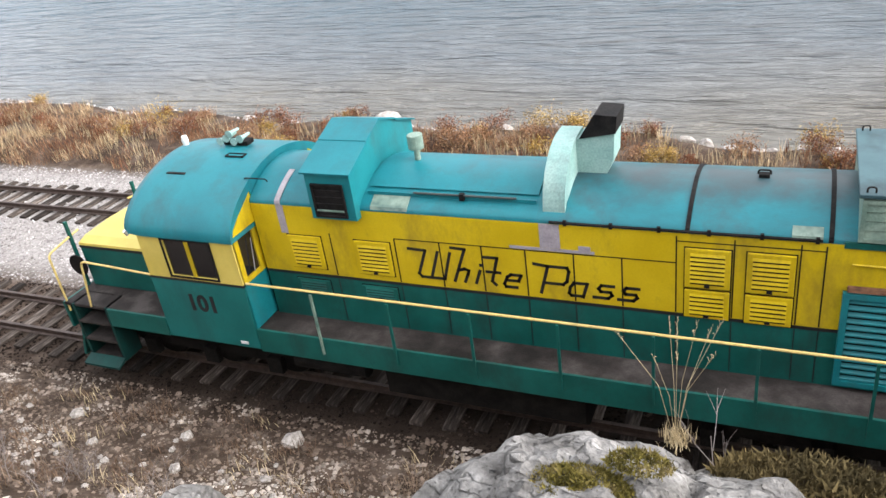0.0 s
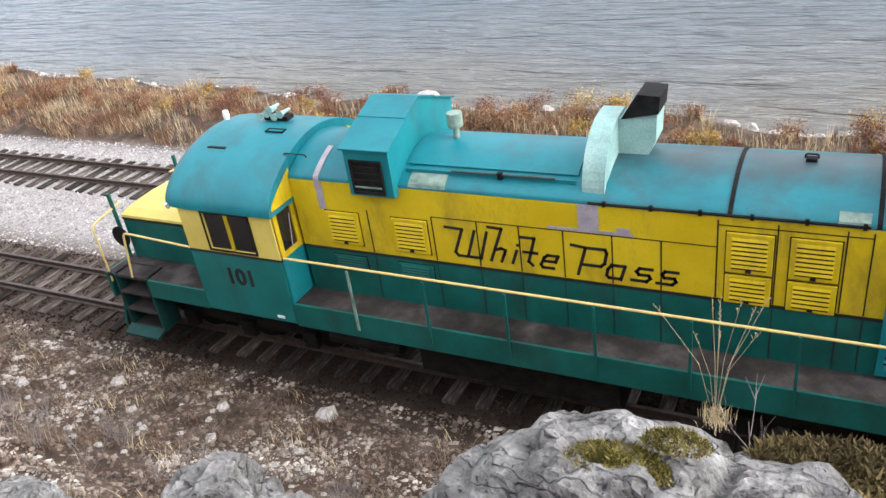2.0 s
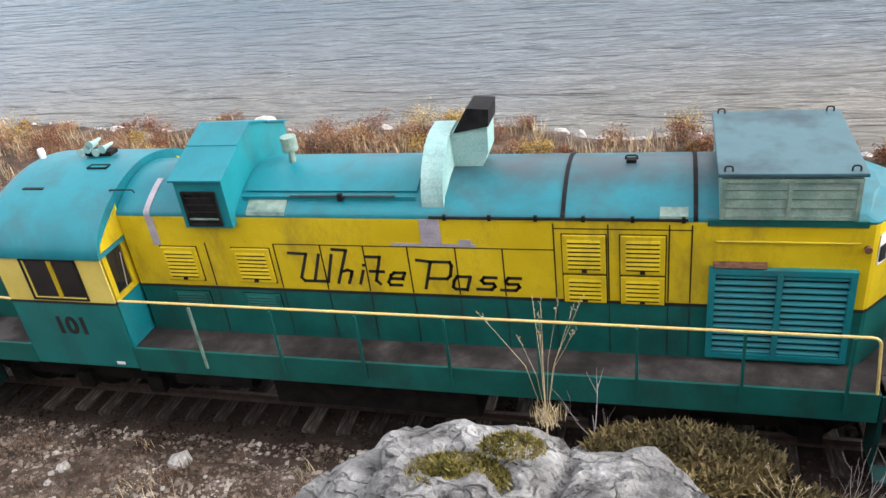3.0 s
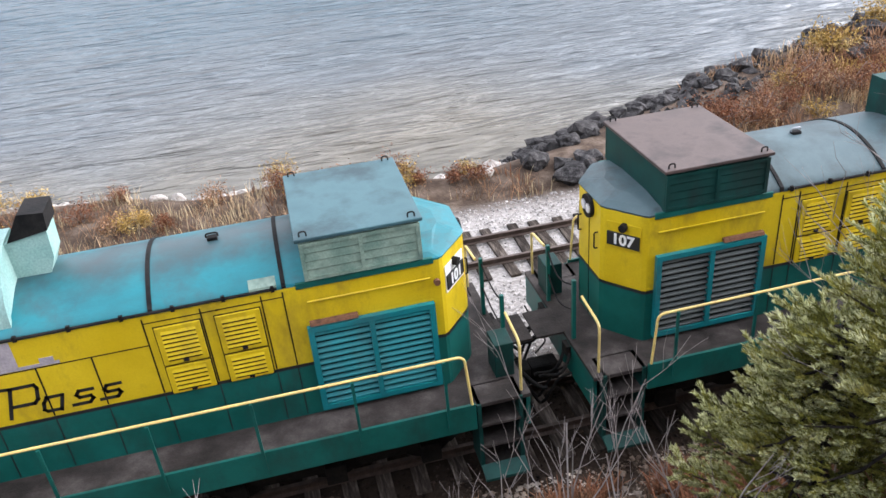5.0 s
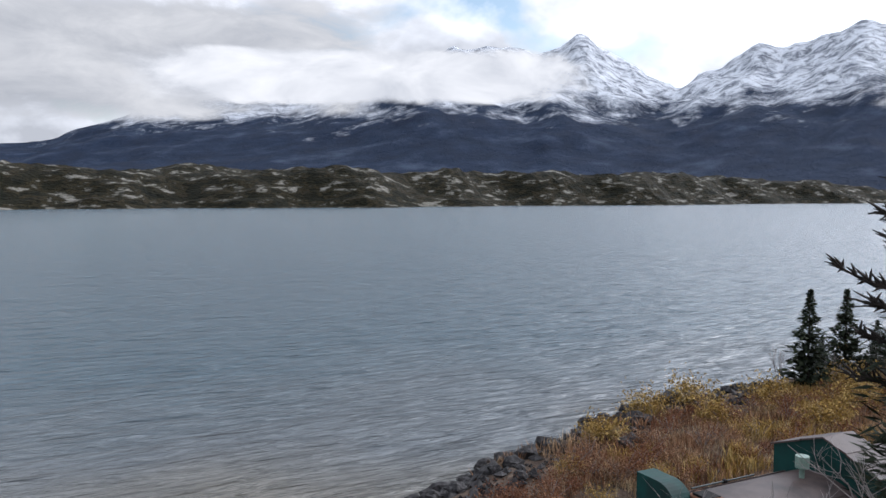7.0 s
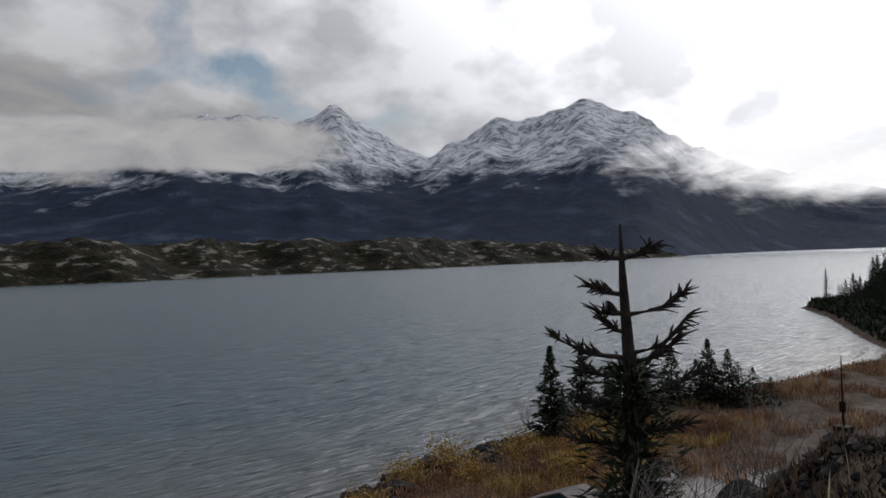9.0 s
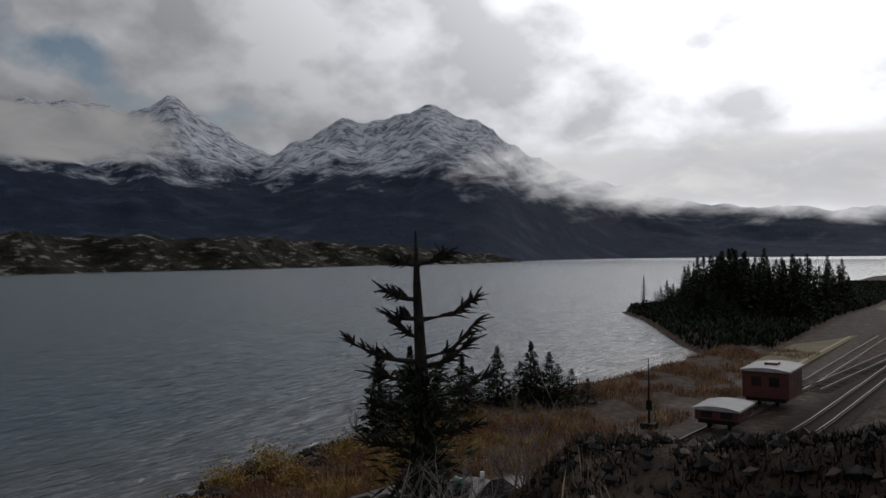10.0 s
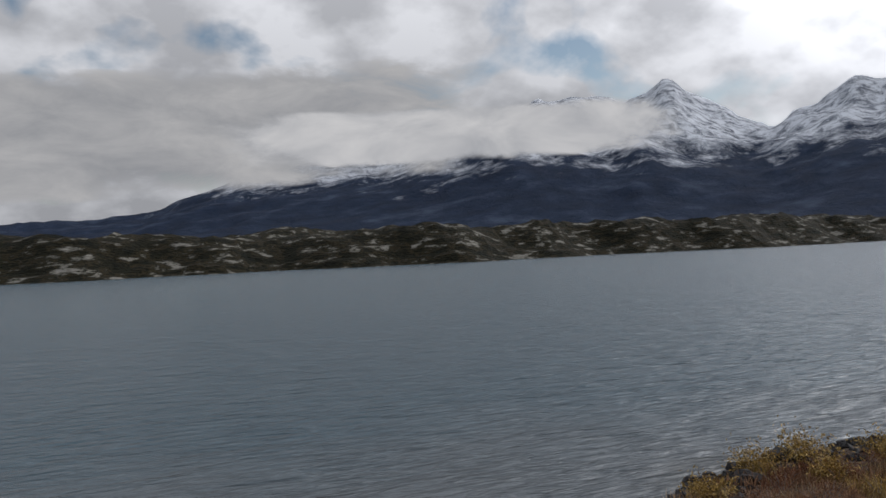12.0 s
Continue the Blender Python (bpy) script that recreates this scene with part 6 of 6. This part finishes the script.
for i, (x, y, h) in enumerate(((12.6, -5.6, 1.6), (13.2, -5.0, 1.8), (13.9, -5.4, 1.6), (12.1, -4.9, 1.9), (13.4, -6.2, 1.2), (11.9, -6.2, 1.5), (12.6, -6.6, 1.2), (14.6, -6.0, 1.3), (12.9, -4.6, 2.6), (13.6, -4.4, 2.4))):
    bare_shrub(x, y, h, 120 + i, "tangled leafless grey bush on the slope", stems=9, spread=0.7, thick=0.010)
for i in range(24):
    bare_shrub(-5.5 + i * 0.42 + 0.3 * math.sin(i * 5), -4.6 - 0.5 * math.sin(i * 3.3), 0.7, 140 + i, "small dry grey shrub on the stony slope", stems=6, spread=0.7, thick=0.006, group="small dry shrubs")
for i in range(10):
    bare_shrub(37 + i * 0.9, 15.2 + math.sin(i * 2.2) * 1.2, 1.6, 160 + i, "leafless shrub on the bank crest", stems=6, spread=0.45, thick=0.012)


def grass_tuft(x, y, z, n, h, seed, label):
    rng = np.random.default_rng(seed)
    root = thing("grass_tuft", x, y, z, label, "grass tuft", "grass tufts")
    P = np.stack([rng.normal(0, 0.025, n), rng.normal(0, 0.025, n), np.zeros(n)], 1)
    b = blades("basal_tuft", P, (h * 0.05, h * 0.15), (0.0016, 0.003), 0.8, M_STRAW, "", "", seed)
    for k in ("category", "kind", "label"):
        if k in b:
            del b[k]
    b.parent = root
    for i in range(10):
        a = rng.uniform(0, 6.28)
        l = rng.uniform(0.08, 0.5) * h
        hh = h * rng.uniform(0.6, 1.05)
        e = Vector((l * math.cos(a), l * math.sin(a), hh))
        bm = tube([(0, 0, 0), (e.x * 0.3, e.y * 0.3, hh * 0.55), e], 0.0011, 4, None, [1, 0.8, 0.6])
        for k in range(7):
            q = Vector((e.x * (0.86 + k * 0.03), e.y * (0.86 + k * 0.03), hh * (0.9 + 0.018 * k)))
            o = Vector(rng.normal(0, 0.006, 3))
            tube([q, q + o * 0.6 + Vector((0, 0, 0.012)), q + o + Vector((0, 0, 0.012))], 0.0011, 4, bm, [0.5, 1, 0.3])
        part("seed_stalk", bm, M_STRAW, root)
    return root


grass_tuft(6.9, -6.92, 5.82, 170, 0.52, 201, "pale bunchgrass with tall seed stalks on the ledge")
grass_tuft(7.75, -6.95, 5.45, 30, 0.24, 203, "small bunchgrass with seed stalks on the ledge")


def mat_plant(name, x, y, z, rx, ry, h, n, material, label, category, seed, leaf):
    """A low dense mat of short shoots over rock."""
    rng = np.random.default_rng(seed)
    a, r = rng.uniform(0, 6.28, n), np.sqrt(rng.random(n))
    px, py = rx * r * np.cos(a), ry * r * np.sin(a)
    lump = 0.5 + 0.5 * np.sin(px * 17 + 1 + 2 * np.sin(py * 9)) * np.cos(py * 21 + px * 5)
    pz = h * (1 - r ** 2) * (0.2 + 0.8 * lump) * rng.uniform(0.3, 1, n)
    P = np.stack([px, py, pz], 1)
    d = rng.normal(0, 1, (n, 3)) + np.array([0, 0, 0.9]); d /= np.linalg.norm(d, axis=1)[:, None]
    e = np.cross(d, rng.normal(0, 1, (n, 3))); e /= np.linalg.norm(e, axis=1)[:, None]
    s_ = (rng.uniform(0.6, 1.4, n) * leaf)[:, None]
    V = np.stack([P - e * s_ * 0.3, P + e * s_ * 0.3, P + d * s_ * 1.6], 1).reshape(-1, 3)
    ob = mesh_object(name, V, np.arange(n * 3).reshape(-1, 3).tolist(), material)
    ob.matrix_basis = pose(x, y, z)
    return tagged(ob, label, category)


mat_plant("moss_patch", 6.58, -7.10, 5.68, 0.20, 0.12, 0.045, 2600, M_MOSS, "olive moss and low plants on the ledge", "moss", 301, 0.016)
mat_plant("moss_patch", 6.78, -6.98, 5.74, 0.13, 0.07, 0.035, 1100, M_MOSS, "olive moss and low plants on the ledge", "moss", 302, 0.014)
mat_plant("juniper_shrub", 7.40, -6.62, 5.40, 0.40, 0.20, 0.07, 5000, M_JUNIPER, "creeping olive-brown juniper beside the ledge", "juniper", 303, 0.026)
mat_plant("juniper_shrub", 7.74, -6.80, 5.27, 0.40, 0.22, 0.07, 5000, M_JUNIPER, "creeping olive-brown juniper beside the ledge", "juniper", 304, 0.026)
mat_plant("juniper_shrub", 8.02, -7.0, 5.12, 0.36, 0.24, 0.07, 4500, M_JUNIPER, "creeping olive-brown juniper beside the ledge", "juniper", 305, 0.026)


def conifer(x, y, h, r, seed, label, group, n=1, z=None, material=M_FIR, lean=0.0, dense=1.0):
    """A tapered trunk with drooping limbs, each carrying many small sprays of needles."""
    rng = np.random.default_rng(seed)
    z0 = (float(land_z(x, y)) if z is None else z) - 0.05
    root = thing("conifer_tree", x, y, z0, label, "conifer", group)
    part("trunk", tube([(0, 0, 0), (0, 0, h * 0.5), (0, 0, h * 0.97)], max(h * 0.018, 0.03), 6, None, [1, 0.6, 0.15]), M_BARK, root)
    m = int(850 * dense)
    t = rng.random(m) ** 0.8
    zz = h * (0.06 + 0.93 * t)
    a = rng.uniform(0, 6.28, m)
    lump = 0.75 + 0.35 * np.sin(a * 3 + zz * 5 / h * 4 + seed) + 0.18 * np.sin(zz / h * 34)
    rad = r * 1.15 * (1.0 - t) ** 0.95 * lump * np.sqrt(rng.uniform(0.08, 1, m)) * (0.8 + 0.3 * np.sin(zz / h * 48 + seed)) + 0.006 * h
    P = np.stack([rad * np.cos(a), rad * np.sin(a), zz - rad * 0.25], 1)
    out = np.stack([np.cos(a), np.sin(a), rng.normal(0.05, 0.35, m)], 1)
    side = np.stack([-np.sin(a), np.cos(a), rng.normal(0, 0.5, m)], 1)
    s_ = (rng.uniform(0.5, 1.2, m) * h * 0.05 * (1.1 - 0.75 * t))[:, None]
    V = np.stack([P - out * s_ * 0.6, P + side * s_ * 0.45, P + out * s_ * 1.3, P - side * s_ * 0.45], 1).reshape(-1, 3)
    mesh_object("crown", V, np.arange(m * 4).reshape(-1, 4).tolist(), material, root)
    return root


for i, (x, y, h, r) in enumerate(((37.3, 14.2, 4.5, 1.0), (40.2, 14.6, 4.2, 1.0), (41.8, 14.2, 2.8, 0.7), (38.9, 14.8, 2.2, 0.8), (43.3, 13.6, 3.6, 1.0))):
    conifer(x, y, h, r * 1.3, 400 + i, "dark spruce on the lake bank", "bank spruces", dense=2.2)
for i, (x, y, h, r) in enumerate(((48.5, 14.6, 3.4, 1.1), (48.9, 12.6, 3.8, 1.0), (49.6, 11.8, 3.2, 1.2), (47.8, 15.9, 2.2, 0.9), (50.6, 10.9, 2.1, 1.1), (49.4, 13.6, 2.5, 1.3), (50.0, 12.9, 2.6, 1.4), (51.2, 10.2, 1.6, 0.9), (47.6, 17.4, 1.6, 0.8), (50.4, 11.6, 2.3, 1.4), (49.0, 15.3, 1.9, 1.0))):
    conifer(x, y, h, r * 1.45, 420 + i, "dark spruce in a clump by the water", "clump of spruces", dense=2.0)
conifer(129, 36.3, 5.4, 0.5, 440, "lone thin spruce at the tip of the point", "point spruces", dense=0.35)
rn = random.Random(77)
for i in range(150):
    x = rn.uniform(106, 150)
    top = float(np.interp(x, [104, 121, 135, 152], [20, 30, 36, 27]))
    y = rn.uniform(9, top)
    hh = rn.uniform(4.5, 8.0) * (0.55 if y > top - 3 else 1) * (0.7 if x > 142 else 1)
    conifer(x, y, hh, hh * 0.33, 450 + i, "dark spruce on the wooded point", "point spruces", dense=1.1)


for i in range(60):
    x = rn.uniform(100, 134)
    top = float(np.interp(x, [100, 121, 135], [17, 31, 38]))
    hh = rn.uniform(1.6, 3.4)
    conifer(x, top - rn.uniform(0.5, 7.0), hh, hh * 0.42, 620 + i, "low dark spruce at the edge of the point", "point spruces", dense=0.6)


# the half-dead spruce on the slope
def dead_spruce(x, y, top):
    z0 = float(land_z(x, y))
    h = top - z0
    root = thing("dead_spruce", x, y, z0 - 0.05, "half-dead dark spruce with bare upturned limbs", "tree")
    part("trunk", tube([(0, 0, 0), (-0.02, 0, h * 0.45), (0.0, 0.0, h * 0.75), (-0.03, 0.03, h * 0.9), (-0.02, 0.05, h)], 0.115, 9, None, [1.1, 0.85, 0.65, 0.4, 0.08]), M_BARK, root)
    right = Vector((0.57, -0.82, 0))
    fwd = Vector((0.82, 0.57, 0))
    rn2 = random.Random(9)
    limbs = [(8.62, 0.34, 0.18), (8.60, -0.30, 0.04), (8.20, -0.42, 0.14), (7.98, 0.62, 0.34), (8.0, -0.30, 0.02), (7.78, -0.28, 0.2), (7.55, 0.62, 0.62), (7.5, -0.82, 0.34), (7.45, 0.55, 0.35), (7.30, -0.5, 0.1), (7.1, 0.75, 0.35), (6.95, -0.6, 0.12), (6.7, 0.6, 0.1), (6.55, -0.65, 0.05)]
    for zt, reach, rise in limbs:
        z = zt - z0
        d = right * reach + fwd * rn2.uniform(-0.2, 0.2)
        bm = bmesh.new()
        a, b, c = Vector((0, 0, z)), Vector((0, 0, z)) + d * 0.55 + Vector((0, 0, rise * 0.15)), Vector((0, 0, z)) + d + Vector((0, 0, rise * 0.7))
        tube([a, b, c], 0.028, 6, bm, [1.2, 0.8, 0.25])
        for k in range(34):
            t = rn2.uniform(0.3, 1.0)
            p = a.lerp(b, t * 2) if t < 0.5 else b.lerp(c, t * 2 - 1)
            q = p + (d.normalized() * rn2.uniform(0.02, 0.2) + Vector((rn2.gauss(0, 0.05), rn2.gauss(0, 0.05), rn2.uniform(-0.05, 0.16))))
            tube([p, p.lerp(q, 0.5) + Vector((0, 0, 0.012)), q], 0.015, 4, bm, [1.1, 0.9, 0.3])
        part("limb", bm, M_BARK, root)
    rng = np.random.default_rng(31)
    m = 5200
    t = rng.random(m)
    zz = (7.45 - z0) * (0.05 + 0.95 * t)
    a = rng.uniform(0, 6.28, m)
    rad = (0.30 + 0.75 * (1 - t)) * np.sqrt(rng.random(m)) * (0.75 + 0.35 * np.sin(a * 4 + zz * 3)) + 0.05
    P = np.stack([rad * np.cos(a), rad * np.sin(a), zz], 1)
    out = np.stack([np.cos(a), np.sin(a), rng.normal(0.15, 0.4, m)], 1)
    side = np.stack([-np.sin(a), np.cos(a), rng.normal(0, 0.4, m)], 1)
    s_ = (rng.uniform(0.5, 1.2, m) * 0.10)[:, None]
    V = np.stack([P - out * s_ * 0.6, P + side * s_ * 0.22, P + out * s_ * 1.4, P - side * s_ * 0.22], 1).reshape(-1, 3)
    mesh_object("foliage", V, np.arange(m * 4).reshape(-1, 4).tolist(), M_FIR, root)


dead_spruce(16.1, -3.95, 8.98)


# the near spruce beside the path
def near_spruce(x, y, top, radius, seed, base=None):
    rng = np.random.default_rng(seed)
    z0 = float(land_z(x, y)) if base is None else base
    h = top - z0
    root = thing("spruce_tree", x, y, z0 - 0.05, "young green spruce with silvery upturned shoots", "conifer", "near spruces")
    part("trunk", tube([(0, 0, 0), (0.03, 0.02, h * 0.5), (0, 0, h)], 0.075, 8, None, [1, 0.7, 0.1]), M_BARK, root)
    shoots = []
    for i in range(70):
        t = 0.12 + 0.86 * (i + rng.random()) / 70
        a = i * 2.4 + rng.uniform(-0.4, 0.4)
        length = radius * (1 - t) ** 0.7 * rng.uniform(0.75, 1.1) + 0.12
        d = Vector((math.cos(a), math.sin(a), rng.uniform(-0.05, 0.22)))
        p0 = Vector((0, 0, h * t))
        p1 = p0 + d * length * 0.6 + Vector((0, 0, -0.06 * length))
        p2 = p0 + d * length + Vector((0, 0, 0.05 * length))
        part("limb", tube([p0, p1, p2], 0.016, 5, None, [1.2, 0.8, 0.3]), M_BARK, root)
        side = Vector((-math.sin(a), math.cos(a), 0))
        k = int(6 + length * 20)
        for j in range(k):
            u = 0.25 + 0.75 * (j + rng.random()) / k
            p = p0.lerp(p1, u / 0.6) if u < 0.6 else p1.lerp(p2, (u - 0.6) / 0.4)
            sgn = 1 if j % 2 else -1
            off = side * sgn * (1 - u) * length * 0.5 * rng.random()
            dirn = (d * 0.7 + side * sgn * rng.uniform(0.1, 0.8) + Vector((0, 0, rng.uniform(0.1, 0.5)))).normalized()
            shoots.append((p + off, dirn, rng.uniform(0.13, 0.24), u))
    for mat_, name, sel, nn in ((M_NEEDLE, "foliage", lambda u: True, 58), (M_TIP, "new_growth", lambda u: u > 0.4, 52)):
        S = [s_ for s_ in shoots if sel(s_[3])]
        n = len(S)
        P = np.repeat(np.array([s_[0][:] for s_ in S]), nn, 0)
        D = np.repeat(np.array([s_[1][:] for s_ in S]), nn, 0)
        L = np.repeat(np.array([s_[2] for s_ in S]), nn)
        u = rng.random(n * nn) if name == "foliage" else 0.45 + 0.6 * rng.random(n * nn)
        q = rng.normal(0, 1, (n * nn, 3)); q -= D * (q * D).sum(1)[:, None]; q /= np.linalg.norm(q, axis=1)[:, None]
        q[:, 2] = np.abs(q[:, 2]) * 0.8 + q[:, 2] * 0.2
        B = P + D * (L * u)[:, None]
        nd = D * 0.75 + q * 0.75
        e = np.cross(nd, rng.normal(0, 1, (n * nn, 3))); e /= np.linalg.norm(e, axis=1)[:, None]
        ln = rng.uniform(0.03, 0.05, n * nn)[:, None]
        V = np.stack([B - e * 0.0068, B + e * 0.0068, B + nd * ln], 1).reshape(-1, 3)
        mesh_object(name, V, np.arange(n * nn * 3).reshape(-1, 3).tolist(), mat_, root)
    return root


near_spruce(11.75, -5.72, 6.22, 1.25, 501)
for i, (x, y, top) in enumerate(((11.9, -6.25, 6.7), (12.3, -6.1, 6.85), (12.7, -5.9, 6.8), (12.1, -5.7, 6.7), (12.9, -5.5, 6.7), (11.7, -6.5, 6.4), (12.5, -5.2, 6.5), (13.2, -5.9, 6.6))):
    bare_shrub(x, y, max(top - float(land_z(x, y)), 0.8) * 0.95, 180 + i, "tangled leafless grey bush on the slope", stems=9, spread=0.6, thick=0.014)
near_spruce(11.35, -5.25, 5.0, 0.95, 502)
near_spruce(12.6, -5.3, 5.7, 1.1, 503)


# ---- station end: red motor cars, mast, platform ----
platform = part("station_platform", prism([(72, 3.1), (320, 0.4), (320, 4.2), (72, 6.9)], -0.25, 0.06, "z"), M_PLATFORM, None)
tagged(platform, "long sandy gravel platform with a pale edge", "platform", kind="structure")
part("edge_line", prism([(73, 3.5), (318, 0.9), (318, 1.1), (73, 3.75)], 0.062, 0.068, "z"), M_STRAW, platform)


def motor_car(x, y, w, l, h, label, tall):
    root = thing("motor_car", x, y, 0, label, "rail car", "red motor cars")
    part("frame", box(-l / 2, l / 2, -w * 0.42, w * 0.42, 0.35, 0.55), M_UNDER, root)
    for dx in (-l * 0.3, l * 0.3):
        for s in (-0.49, 0.49):
            part("wheel", wheel(dx, 0.25, s, 0.25, 0.1), M_UNDER, root)
    bm = bmesh.new()
    body = part("body", box(-l / 2, l / 2, -w / 2, w / 2, 0.5, h - 0.12, 0.03), M_REDCAR, root)
    for s in (-1, 1):
        for dx in (-0.3, 0.3):
            part("window", box(dx * l - 0.28, dx * l + 0.28, s * w / 2 - 0.01, s * w / 2 + 0.01, h * 0.55, h * 0.8), M_GLASSD, body)
        part("window", box(s * l / 2 - 0.01, s * l / 2 + 0.01, -0.75, -0.2, h * 0.55, h * 0.8), M_GLASSD, body)
        part("window", box(s * l / 2 - 0.01, s * l / 2 + 0.01, 0.2, 0.75, h * 0.55, h * 0.8), M_GLASSD, body)
    part("roof", prism([(-w / 2 - 0.12, h - 0.14), (-w / 2 - 0.1, h - 0.06), (-w * 0.25, h + 0.05), (0, h + 0.08), (w * 0.25, h + 0.05), (w / 2 + 0.1, h - 0.06), (w / 2 + 0.12, h - 0.14)], -l / 2 - 0.15, l / 2 + 0.15), M_SILVER, root, "pale sheet-metal roof")
    if tall:
        part("roof_hatch", box(-0.4, 0.4, -0.35, 0.35, h + 0.05, h + 0.2, 0.02), M_REDCAR, root)
    return root


motor_car(57.6, 1.55, 2.5, 3.6, 2.15, "red rail motor car with pale roof on the siding", True)
motor_car(49.6, 2.1, 2.1, 2.6, 1.15, "low red rail trailer with pale roof on the siding", False)

mast = thing("switch_mast", 48.1, 5.4, 0, "thin dark trackside mast with a target", "mast")
part("base", box(-0.35, 0.35, -0.35, 0.35, -0.2, 0.1, 0.03), M_UNDER, mast)
part("pole", tube([(0, 0, 0.05), (0, 0, 1.3), (0, 0, 3.4)], 0.055, 8, None, [1.3, 0.9, 0.35]), M_UNDER, mast)
part("target", box(-0.05, 0.05, -0.14, 0.14, 0.75, 1.25, 0.02), M_UNDER, mast)


def motions():
    """Nothing in this place moves by itself."""


motions()
